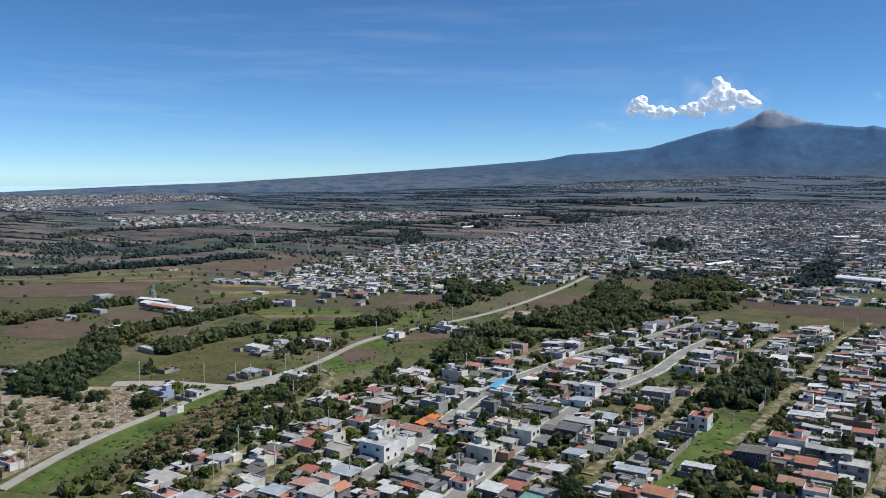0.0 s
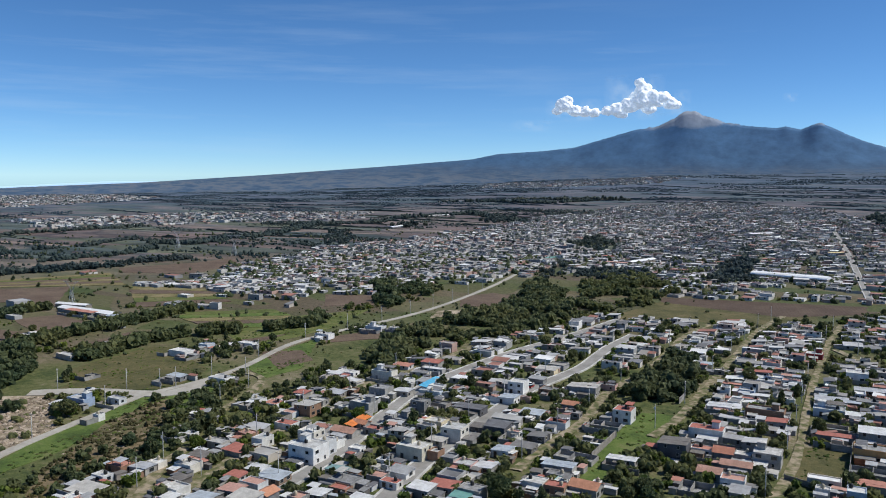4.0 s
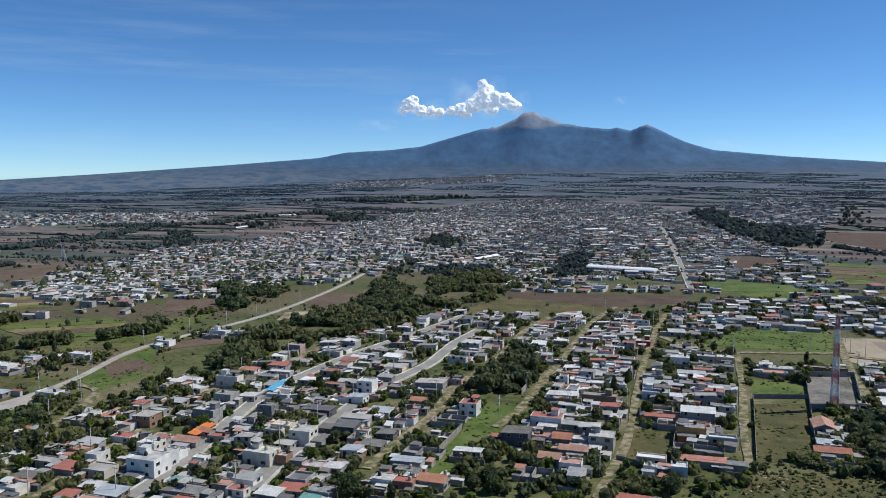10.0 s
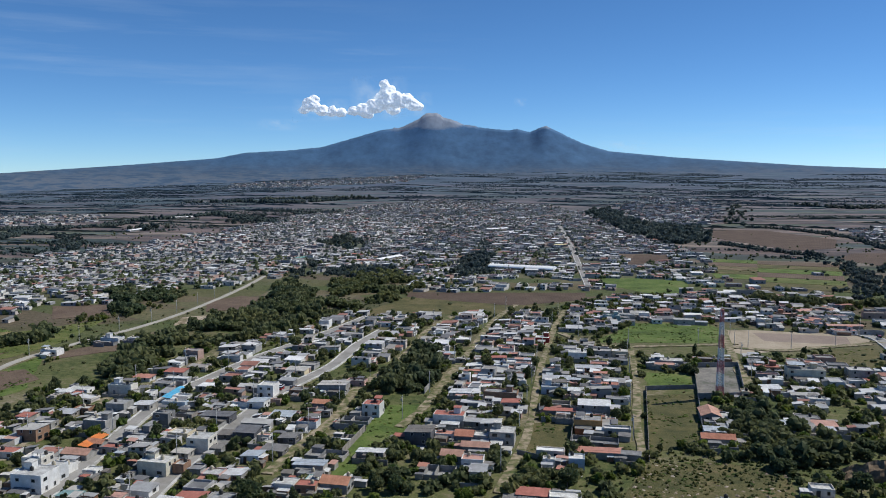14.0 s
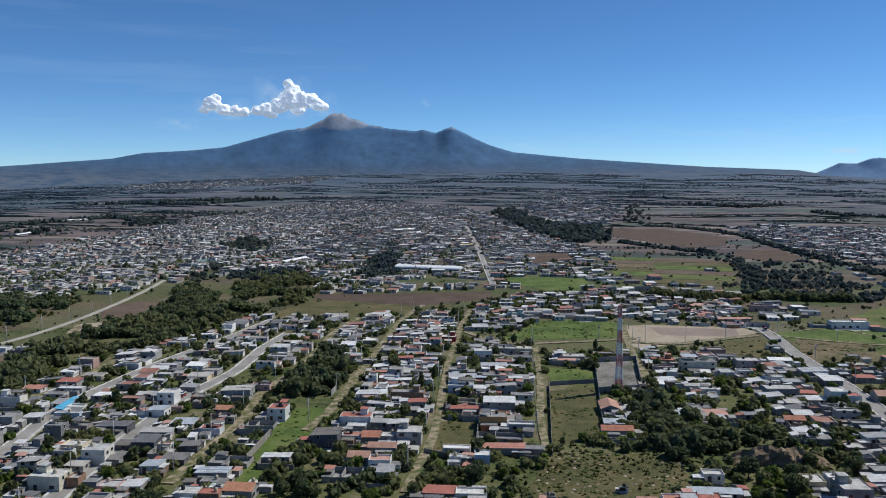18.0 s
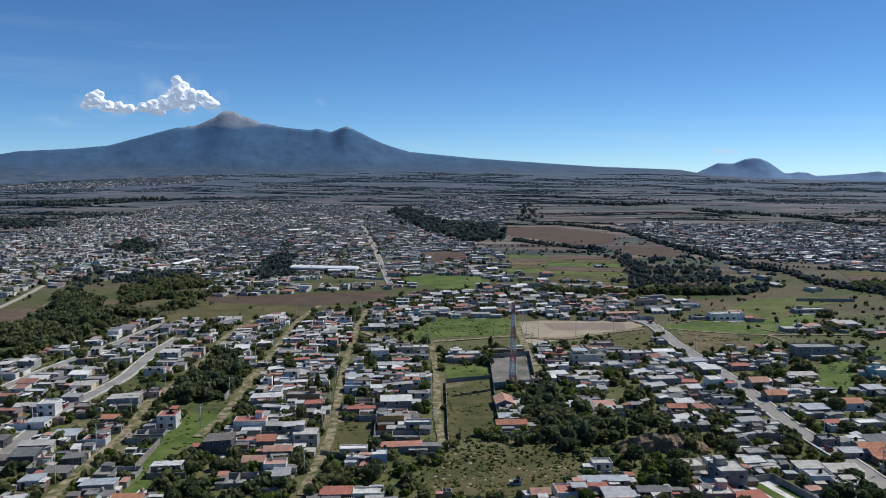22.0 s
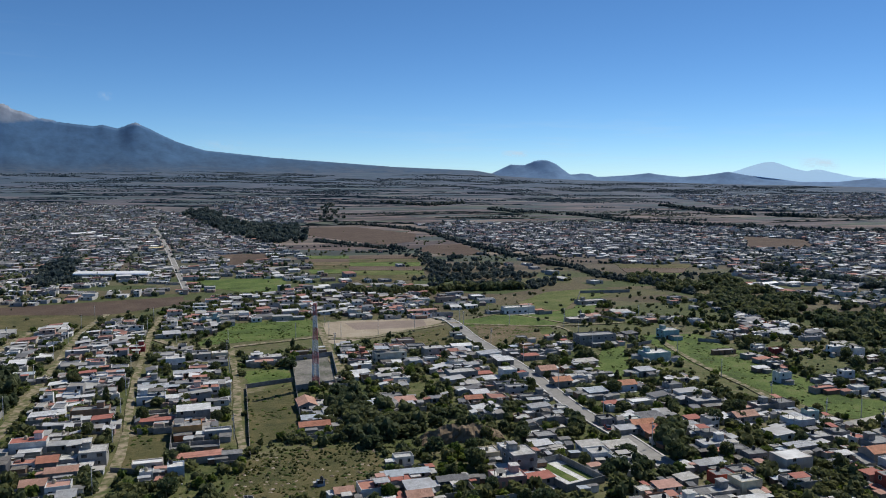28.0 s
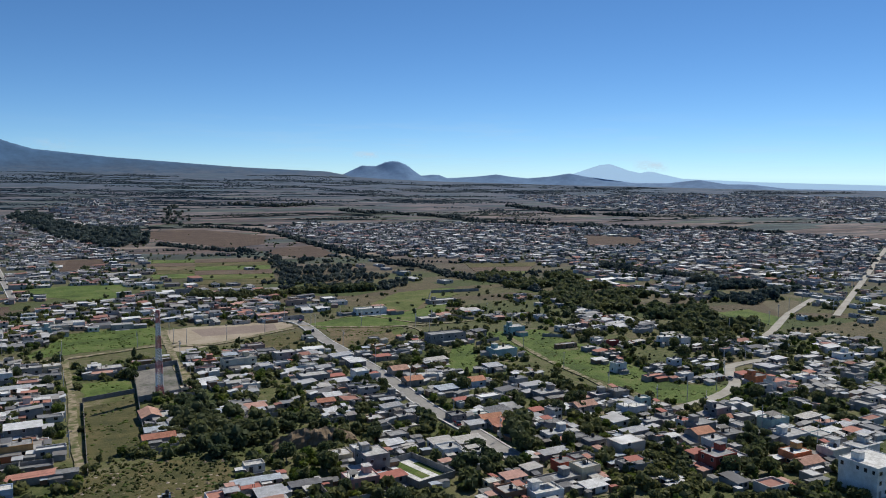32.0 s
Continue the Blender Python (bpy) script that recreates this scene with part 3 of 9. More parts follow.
plot("b", [(245.5, 557.4), (285.8, 601.2), (305.2, 582.7), (259.3, 515.1), (229.2, 502.5)])  # bank_high
plot("o", [(124.2, 461.9), (149.7, 471.4), (148.1, 437.9), (128.5, 418.3), (118.5, 429.7)])  # bank_side
plot("p", [(-291.5, 327), (-275.3, 340.9), (-255.2, 325.1), (-258, 301.5)])  # strip_h
plot("p", [(-285.3, 374.6), (-272.6, 403.3), (-261.6, 381.1), (-278, 359.6)])  # strip_i
plot("g", [(-8.9, 744.9), (35.6, 752.4), (71.5, 701.4), (5.3, 680.6)])  # vale_a
plot("p", [(20.1, 986.4), (79.3, 983.7), (79.1, 903), (29.8, 881.6)])  # vale_c
plot("p", [(-694.1, 358.2), (-660.4, 383.5), (-605.1, 444.3), (-525, 372), (-565.9, 369.1), (-626.1, 322.6)])  # west_brown
plot("p", [(-517.5, 273.1), (-504.7, 296), (-445.3, 299.2), (-436.5, 258.8), (-473.8, 243.7)])  # west_plough
plot("p", [(-501.9, 322.6), (-488.7, 348.8), (-419.6, 334.3), (-433.2, 297.6)])  # shed_plough
plot("p", [(-391.7, 293.8), (-398, 331.9), (-384.1, 347.8), (-375.7, 319.4), (-375.9, 285.5)])  # row_plough
plot("p", [(-682, 556.7), (-652, 632.7), (-652.1, 686.5), (-607.5, 649.9), (-579.7, 562), (-650, 530.4)])  # village_plough
plot("p", [(-388.5, 512.6), (-351.6, 528.9), (-325.1, 486), (-354, 465.5)])  # town_plough
plot("p", [(-288.5, 552.3), (-275.3, 585.2), (-246.5, 572), (-234.2, 535.3), (-267.2, 511.2)])  # valley_plough
plot("e", [(-272.3, 487.2), (-242.5, 515.1), (-237.7, 504.8), (-262.5, 458.8)])  # valley_track
plot("p", [(-275.9, 391.1), (-257.3, 436.7), (-243.2, 395.8), (-263.2, 378.6)])  # bend_plough
plot("o", [(-345, 246.6), (-350.6, 273.1), (-353, 308), (-327.3, 315.6), (-314.4, 279.4), (-314, 237.9)])  # grove_fallow
plot("p", [(-324.7, 342.3), (-310.4, 373.8), (-309.5, 332.9)])  # lane_plough
plot("d", [(180, 1459), (268.1, 1458.8), (339.5, 1252.5), (299.6, 1109.7), (241.6, 1062.7), (210.2, 1140.8), (164.3, 1274.7)])  # ravine_plough
plot("d", [(263, 961.6), (297.6, 1037.7), (349.5, 1049.6), (338.6, 916.8), (290.6, 891.7)])  # ravine_brown
plot("d", [(814.8, 1065.9), (868.5, 983.5), (785.1, 865.5), (698.9, 887.7)])  # town_brown
plot("g", [(438.5, 406.4), (469.9, 406.7), (463.8, 371.9), (428.9, 342.9), (439.6, 370.9), (432.1, 390.8)])  # pitch
plot("g", [(162.5, 489.9), (194, 502.3), (222.6, 490.7), (220.7, 459.3), (160.8, 475.2)])  # hill_green
plot("y", [(229.8, 549.2), (273.6, 594.9), (314, 602.6), (315.4, 565.2), (275.4, 545.8), (247.8, 507.9), (232.5, 523.2)])  # hill_top
plot("b", [(155.5, 435.8), (202, 444.1), (195.1, 420.2), (153.6, 410.8)])  # hill_brown
plot("d", [(26.5, 841.8), (43.2, 980.1), (86.8, 972.3), (61.3, 877.4)])  # town_plot


def strips(kinds, quad):
    """Side-by-side strip fields across a four-cornered block."""
    (ax, ay), (bx, by), (cx, cy), (dx, dy) = quad
    n = len(kinds)
    for i, k in enumerate(kinds):
        u, v = (i + 0.02) / n, (i + 0.98) / n
        plot(k, [(ax + (dx - ax) * u, ay + (dy - ay) * u), (bx + (cx - bx) * u, by + (cy - by) * u), (bx + (cx - bx) * v, by + (cy - by) * v), (ax + (dx - ax) * v, ay + (dy - ay) * v)])


strips("pogpyo", [(172, 931.2), (250.1, 913.8), (199.7, 691.8), (132.1, 711.7)])
strips("gpbog", [(119, 944.2), (172, 931.2), (141.4, 762.6), (105, 768.2)])
strips("hyphph", [(-729, 377.4), (-655.1, 524.1), (-571.6, 473.4), (-685.7, 383)])
strips("hphyp", [(-564.1, 469), (-488.8, 489.6), (-427.4, 448.6), (-467.1, 395.4)])
strips("yghpg", [(-432.4, 388.4), (-377.7, 436.6), (-307.3, 403.5), (-364, 363.7)])
strips("opy", [(430.6, 763.9), (510.5, 742.4), (428.2, 643.9), (389.9, 657.4)])

STREETS = []


def street(name, kind, width, pts):
    STREETS.append((width, pts))
    if kind == "p":
        ribbon(name, pts, width, 0.38 + 0.004 * len(STREETS), PALE_ROAD, "pale worn road without kerbs", "road")
    elif kind == "a":
        rows = ribbon(name, pts, width, 0.38 + 0.004 * len(STREETS), ASPHALT, "grey worn asphalt street", "road")
        for side in (0, 1):
            edge = [(r[side].x, r[side].y) for r in rows[::3]] + [(rows[-1][side].x, rows[-1][side].y)]
            ribbon("pavement", edge, 0.8, 0.62, KERB, "pale concrete kerb and narrow pavement beside the street", "pavement")
    else:
        ribbon(name, pts, width, 0.38 + 0.004 * len(STREETS), EARTH, "pale rutted dirt lane", "road")


street("lane_west", "p", 3.9, [(-242.7, 122.5), (-260.2, 161.1), (-270.8, 204.7), (-277.8, 235.3), (-274.2, 263.9), (-276.2, 296.9), (-290.3, 349.5), (-289.5, 391.5), (-280.8, 456.2), (-281.6, 521.2), (-293.3, 623.8), (-308.3, 705.5)])
street("forecourt", "p", 9, [(-323.9, 215.2), (-303.5, 229.9), (-270.9, 243.7), (-270.8, 267.9)])
street("street_blue", "a", 6, [(-158.6, 176.3), (-160.5, 209.3), (-165.8, 236.7), (-178.3, 298), (-177.7, 345.2), (-172.2, 393.1), (-162, 441.3), (-151, 513.3)])
street("street_main", "a", 6.5, [(-126.2, 191), (-132, 227.2), (-133.3, 256.1), (-135.3, 291.8), (-135.9, 328), (-129.2, 374.7), (-131.2, 425.6), (-128.3, 469)])
street("street_south", "e", 4, [(-102.3, 232.6), (-101.8, 260.4), (-100.3, 296.8), (-104.5, 338.8), (-99.2, 391.8), (-101.7, 475.1), (-96.1, 526.1)])
street("street_grove", "e", 4, [(-72.6, 286.8), (-69.1, 313.8), (-68, 372.8), (-67, 423.3), (-66.3, 513.8), (-58.5, 580.1)])
street("lane_middle", "e", 3.4, [(-28.2, 231.2), (-24.8, 274.5), (-24.7, 308.5), (-26.9, 383.5), (-26.2, 489.9), (-22.6, 563.5)])
street("lane_field", "e", 3.2, [(16.1, 274.8), (15.7, 308.9), (17.8, 367.1), (18.2, 449.6)])
street("cross_lane", "e", 4, [(-22.4, 481.9), (0.7, 450), (43.1, 456.1), (77, 468)])
street("tower_lane", "e", 4.5, [(75.5, 509.6), (70.5, 444.4), (68.1, 403.2), (68, 369.7)])
street("street_east", "a", 7, [(144.3, 517.9), (158.9, 496.7), (155.5, 437.7), (155.1, 385.2), (153.8, 341.1), (149.1, 288.5), (150, 249.8), (149.1, 219.9)])
street("hill_lane", "e", 3, [(153.1, 489.8), (175.1, 473.9), (214.7, 457.9), (270.6, 456), (303.4, 474.2)])
street("hill_track", "e", 2.5, [(217.6, 456.5), (219, 437.5), (203.4, 372.3)])
street("hill_path", "e", 2.2, [(180, 498.2), (205.6, 505.8), (224.4, 471.2), (232.5, 458.2)])
street("court_edge", "e", 5, [(70.7, 458.4), (96.7, 453.9), (119.7, 465.5), (150.8, 482)])
street("curve_road", "p", 5.5, [(241.7, 239), (270.6, 245.1), (293.6, 256.8), (310, 275.5), (323.9, 284.8), (354.8, 286.3)])
street("strip_lane", "e", 3.5, [(241.6, 238.9), (233.6, 257.7), (239, 296.3), (244.9, 343), (260.2, 401.5), (291.1, 430)])
street("woods_road", "p", 5, [(378.3, 357.7), (393.4, 329.4), (478.6, 379.2), (558.9, 421.2)])
street("far_avenue", "p", 5, [(503.8, 360), (781, 526.6), (1055.9, 693.6)])
street("avenue_north", "a", 5, [(-8.5, 690.6), (-19.6, 843.6), (-44.1, 1172.5), (-72, 1492.4)])
street("lane_low", "e", 4, [(-189.4, 157), (-204, 180.1), (-211.2, 197)])
street("lane_plots", "e", 4, [(-181.1, 167.3), (-191.3, 204.6), (-195.7, 234.5), (-201.8, 272), (-204.3, 311), (-198.7, 343.5), (-197.5, 390.6)])
street("lane_entry", "e", 3.5, [(-229.6, 226.6), (-240.7, 261.9), (-253.6, 284), (-273.5, 287.9)])
street("garden_lane", "e", 3.5, [(251, 217.4), (245, 185.7), (248.8, 165.9), (240.9, 148.4)])


def near_street(x, y, margin):
    for w, pts in STREETS:
        for (ax, ay), (bx, by) in zip(pts, pts[1:]):
            dx, dy = bx - ax, by - ay
            u = max(0.0, min(1.0, ((x - ax) * dx + (y - ay) * dy) / (dx * dx + dy * dy + 1e-9)))
            if math.hypot(x - ax - u * dx, y - ay - u * dy) < w / 2 + margin:
                return True
    return False


def off_streets(xy, margin):
    """True for the points that keep clear of every street."""
    ok = np.ones(len(xy), bool)
    for w, pts in STREETS:
        for (ax, ay), (bx, by) in zip(pts, pts[1:]):
            dx, dy = bx - ax, by - ay
            u = np.clip(((xy[:, 0] - ax) * dx + (xy[:, 1] - ay) * dy) / (dx * dx + dy * dy + 1e-9), 0, 1)
            ok &= np.hypot(xy[:, 0] - ax - u * dx, xy[:, 1] - ay - u * dy) > w / 2 + margin
    return ok


def off_homes(xy, size, gap):
    """True for the points that keep clear of every house."""
    ok = np.ones(len(xy), bool)
    for X, Y, W, D in HOMES:
        ok &= (np.abs(xy[:, 0] - X) > (size + W) / 2 + gap) | (np.abs(xy[:, 1] - Y) > (size + D) / 2 + gap)
    return ok


# ---- volcano, hills and far backdrop ----
def rock_tone(name, stops, low, high, farmed=0.0):
    """Colour by height: forest below, bare rock above, blued by painted distance haze."""
    m, nt, b, co = base(name, 0.95)
    sep = nt.nodes.new("ShaderNodeSeparateXYZ")
    nt.links.new(co, sep.inputs[0])
    n = noise_node(nt, co, 0.004, 8.0, 0.65)
    h = math_node(nt, "ADD", math_node(nt, "DIVIDE", math_node(nt, "SUBTRACT", sep.outputs[2], low), high - low), math_node(nt, "MULTIPLY", math_node(nt, "SUBTRACT", n, 0.5), 0.26))
    col = ramp_node(nt, h, stops)
    col = mix_node(nt, 0.6, col, ramp_node(nt, noise_node(nt, co, 0.012, 8.0, 0.75), [(0.35, (0.55, 0.58, 0.62)), (0.65, (1.2, 1.2, 1.2))]), "MULTIPLY")
    mp = nt.nodes.new("ShaderNodeMapping")
    mp.inputs["Scale"].default_value = (0.010, 0.010, 0.09)
    nt.links.new(co, mp.inputs["Vector"])
    # Farm patches on the low slopes, their colours blued for haze.
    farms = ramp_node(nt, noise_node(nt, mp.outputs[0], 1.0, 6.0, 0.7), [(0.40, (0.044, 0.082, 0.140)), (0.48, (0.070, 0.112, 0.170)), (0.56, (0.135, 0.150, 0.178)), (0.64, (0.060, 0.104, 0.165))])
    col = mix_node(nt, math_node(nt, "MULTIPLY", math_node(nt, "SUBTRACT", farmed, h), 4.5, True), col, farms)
    nt.links.new(col, b.inputs["Base Color"])
    return m


# The blue of these slope and rock tones is painted-in haze.
VOLCANO = rock_tone("volcano_slopes_hazed", [(0.0, (0.085, 0.118, 0.165)), (0.10, (0.064, 0.106, 0.168)), (0.30, (0.062, 0.130, 0.232)), (0.735, (0.062, 0.136, 0.255)), (0.775, (0.19, 0.235, 0.31)), (1.0, (0.29, 0.32, 0.385))], 60.0, 470.0, 0.22)
# Forested hills coloured blue throughout: the haze is in the paint.
HILL = rock_tone("far_hill_haze", [(0.0, (0.15, 0.25, 0.40)), (1.0, (0.13, 0.23, 0.38))], 60.0, 200.0, -5.0)


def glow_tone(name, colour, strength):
    """A far backdrop seen through miles of air: haze painted as a pale glow."""
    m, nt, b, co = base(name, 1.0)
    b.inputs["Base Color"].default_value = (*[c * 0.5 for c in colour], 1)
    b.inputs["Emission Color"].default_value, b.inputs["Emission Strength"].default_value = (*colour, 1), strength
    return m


PALE = glow_tone("far_range_glow", (0.42, 0.60, 0.78), 0.85)


def massif(name, ridge, reach, mat, label, category, foot_drop, front, rough):
    """A mountain: a ridge line of (heading, elevation in degrees) at a distance, with a gullied front slope down to the land."""
    hs = np.array([p[0] for p in ridge]) - 13.0
    es = np.array([p[1] for p in ridge])
    a = np.linspace(hs[0], hs[-1], max(24, int((hs[-1] - hs[0]) * 10)))
    e = np.interp(a, hs, es)
    rows = 26
    top = EYE + reach * np.tan(np.radians(e))
    V = []
    for k in range(rows):
        u = k / (rows - 1)
        r = reach - front + front * u
        foot = land_z((reach - front) * np.sin(np.radians(a)), (reach - front) * np.cos(np.radians(a))) - foot_drop
        sway = np.array([(1 - u) * (0.8 * noise.noise(Vector((q * 0.35, u * 2.0, reach)))) for q in a])
        spread_out = 3.2 * (1 - u) ** 0.8
        fan = [np.interp(a + sway + spread_out * q, hs, es) for q in np.linspace(-1, 1, 15)]
        crest = EYE + reach * np.tan(np.radians(np.average(fan, axis=0, weights=1.05 - np.abs(np.linspace(-1, 1, 15)))))
        z = foot + (crest - foot) * (u ** 1.5)
        for i in range(len(a)):
            amp = rough * (top[i] - foot[i]) * math.sin(math.pi * u) * min(1.0, (top[i] - foot[i]) / 150.0)
            g = noise.fractal(Vector((a[i] * 0.6, u * 5.0, reach * 0.01)), 1.0, 2.0, 5) if amp > 0 else 0
            w = noise.noise(Vector((a[i] * 1.6, u * 9.0, 3.0)))
            jag = 0.012 * (top[i] - foot[i]) * noise.noise(Vector((a[i] * 14.0, 7.0, reach * 0.1))) * u ** 14
            cut = abs(noise.noise(Vector((a[i] * 1.1 + 0.5 * g, u * 0.8, 6.0)))) + 0.5 * abs(noise.noise(Vector((a[i] * 2.9, u * 1.6, 8.0))))
            V.append((r * math.sin(radians(a[i])), r * math.cos(radians(a[i])), z[i] + amp * (0.5 * g + 0.12 * w + 0.16 * (cut - 0.45) * u) + jag))
    n = len(a)
    for i in range(n):
        V.append(((reach + 60) * math.sin(radians(a[i])), (reach + 60) * math.cos(radians(a[i])), 0.0))
    q = np.array([[k * n + i, k * n + i + 1, (k + 1) * n + i + 1, (k + 1) * n + i] for k in range(rows) for i in range(n - 1)])[:, ::-1]
    solid(name, array_mesh(name, np.array(V), q, [mat], None, True), label, category)


massif("volcano", [(-62.00, -1.40), (-49.48, -1.09), (-42.94, -0.77), (-36.12, -0.51), (-28.03, 0.01), (-20.06, 0.59), (-13.69, 1.11), (-11.74, 1.50), (-8.65, 1.69), (-6.52, 1.92), (-4.14, 2.60), (-3.34, 2.84), (-2.35, 3.12), (-1.59, 3.20), (-1.47, 3.31), (-1.23, 3.24), (-0.75, 3.39), (0.05, 3.79), (0.33, 3.90), (0.48, 4.10), (0.76, 4.25), (0.96, 4.33), (1.28, 4.29), (1.52, 4.33), (1.76, 4.21), (2.04, 3.98), (2.43, 3.90), (2.91, 3.74), (3.43, 3.50), (4.22, 3.42), (4.54, 3.30), (5.61, 3.18), (6.60, 3.09), (7.18, 3.17), (7.58, 3.08), (8.09, 2.96), (8.55, 3.15), (8.94, 3.31), (9.25, 3.38), (9.52, 3.22), (10.11, 2.95), (10.89, 2.55), (11.66, 2.19), (12.32, 1.96), (13.57, 1.60), (18.02, 1.15), (23.29, 0.77), (26.51, 0.54), (32.28, 0.29), (32.93, 0.17), (34.50, -0.10)], 4800.0, VOLCANO, "broad forested volcano with a bare rocky summit, blue with painted haze", "mountain", 30.0, 520.0, 0.035)
massif("hill", [(33.0, -0.1), (33.65, 0.22), (34.72, 0.73), (35.2, 0.70), (35.71, 0.69), (36.4, 0.98), (36.89, 1.05), (37.3, 1.02), (37.88, 0.78), (38.87, 0.03), (39.26, 0.05), (39.65, 0.11), (40.2, 0.08), (40.74, -0.13), (41.5, -0.1), (43.0, 0.0), (44.24, 0.15), (45.2, 0.0), (46.48, -0.12), (48.0, 0.02), (49.37, 0.24), (50.79, -0.02), (53.89, -0.42), (56.0, -0.4), (58.1, -0.16), (59.9, -0.45), (61.3, -0.44), (63.75, -0.72), (72.0, -0.8)], 4840.0, HILL, "low forested hills on the horizon, blue with painted haze", "hill", 25.0, 260.0, 0.03)
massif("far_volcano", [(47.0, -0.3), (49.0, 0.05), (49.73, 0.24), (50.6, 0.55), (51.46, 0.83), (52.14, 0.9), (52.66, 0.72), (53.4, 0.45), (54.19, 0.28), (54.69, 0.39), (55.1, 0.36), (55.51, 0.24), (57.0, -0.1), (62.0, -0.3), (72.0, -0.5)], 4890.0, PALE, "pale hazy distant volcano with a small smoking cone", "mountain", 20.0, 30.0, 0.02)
massif("west_range", [(-62.0, -0.75), (-52.0, -0.8), (-48.0, -0.72), (-45.0, -0.78), (-42.0, -0.62), (-38.0, -0.42), (-34.0, -0.45), (-30.0, -0.2)], 4890.0, PALE, "distant range on the horizon, pale with painted haze", "mountain", 20.0, 30.0, 0.02)

# ---- clouds ----
CLOUD = bpy.data.materials.new("cloud_white_glow")
CLOUD.use_nodes = True
cb = CLOUD.node_tree.nodes["Principled BSDF"]
cb.inputs["Base Color"].default_value, cb.inputs["Roughness"].default_value = (0.92, 0.92, 0.93, 1), 1.0
# A faint glow is added so the cloud's shaded sides stay bright.
cb.inputs["Emission Color"].default_value, cb.inputs["Emission Strength"].default_value = (0.70, 0.79, 0.92, 1), 0.30
cb.inputs["Specular IOR Level"].default_value = 0.0


def cloud(name, puffs, reach, label):
    """A cumulus: many lumpy puffs, (heading, elevation, radius) in degrees, in one mesh."""
    bm = bmesh.new()
    for a, e, r in puffs:
        R = reach * radians(r)
        c = Vector((reach * math.sin(radians(a - 13.0)), reach * math.cos(radians(a - 13.0)), EYE + reach * math.tan(radians(e))))
        made = bmesh.ops.create_icosphere(bm, subdivisions=4, radius=1.0)["verts"]
        for v in made:
            n = v.co.normalized()
            q = n * R + c
            k = 1.14 + 0.30 * noise.fractal(q * (1.3 / R), 0.85, 2.1, 5)
            flat = 0.6 if n.z < 0 else 1.0
            v.co = c + Vector((n.x * R * k, n.y * R * k, n.z * R * k * flat))
    me = bpy.data.meshes.new(name)
    bm.to_mesh(me)
    bm.free()
    me.materials.append(CLOUD)
    me.polygons.foreach_set("use_smooth", [True] * len(me.polygons))
    o = solid(name, me, label, "cloud")
    o.visible_shadow = False
    blend = o.modifiers.new("blend", "REMESH")
    blend.mode, blend.voxel_size, blend.use_smooth_shade = "VOXEL", 3.6, True
    soften = o.modifiers.new("soften", "SMOOTH")
    soften.factor, soften.iterations = 0.5, 4


cloud("cumulus_cloud", [(-7.25, 4.75, 0.52), (-7.0, 5.1, 0.34), (-6.5, 4.35, 0.42), (-7.7, 4.4, 0.32), (-5.8, 4.3, 0.40), (-5.2, 4.25, 0.34), (-4.3, 4.35, 0.36), (-3.6, 4.4, 0.50), (-2.9, 4.6, 0.55), (-2.1, 5.0, 0.70), (-1.95, 5.7, 0.50), (-2.15, 6.2, 0.32), (-1.3, 5.0, 0.66), (-0.6, 5.1, 0.50), (-0.1, 4.75, 0.46), (0.3, 4.7, 0.30), (-3.3, 4.15, 0.36), (-1.5, 4.45, 0.42)], 4600.0, "bright white cumulus cloud beside the summit")


def veil_material(name, sx, sy, low, high, most):
    m = bpy.data.materials.new(name)
    m.use_nodes = True
    nt = m.node_tree
    nt.nodes.remove(nt.nodes["Principled BSDF"])
    tc = nt.nodes.new("ShaderNodeTexCoord")
    mp = nt.nodes.new("ShaderNodeMapping")
    mp.inputs["Scale"].default_value = (sx, sy, 1.0)
    nt.links.new(tc.outputs["UV"], mp.inputs["Vector"])
    f = ramp_node(nt, noise_node(nt, mp.outputs[0], 1.0, 7.0, 0.6), [(low, (0, 0, 0)), (high, (most, most, most))])
    sp = nt.nodes.new("ShaderNodeSeparateXYZ")
    nt.links.new(tc.outputs["UV"], sp.inputs[0])
    for o in (0, 1):
        rim = math_node(nt, "MULTIPLY", math_node(nt, "MULTIPLY", sp.outputs[o], math_node(nt, "SUBTRACT", 1.0, sp.outputs[o])), 4.0, True)
        f = math_node(nt, "MULTIPLY", f, rim)
    # The sheet gives off light itself in place of sunlit cloud.
    em, tr, mx = nt.nodes.new("ShaderNodeEmission"), nt.nodes.new("ShaderNodeBsdfTransparent"), nt.nodes.new("ShaderNodeMixShader")
    em.inputs[0].default_value, em.inputs[1].default_value = (0.72, 0.86, 1.0, 1), 0.8
    nt.links.new(f, mx.inputs[0])
    nt.links.new(tr.outputs[0], mx.inputs[1])
    nt.links.new(em.outputs[0], mx.inputs[2])
    nt.links.new(mx.outputs[0], nt.nodes["Material Output"].inputs[0])
    return m


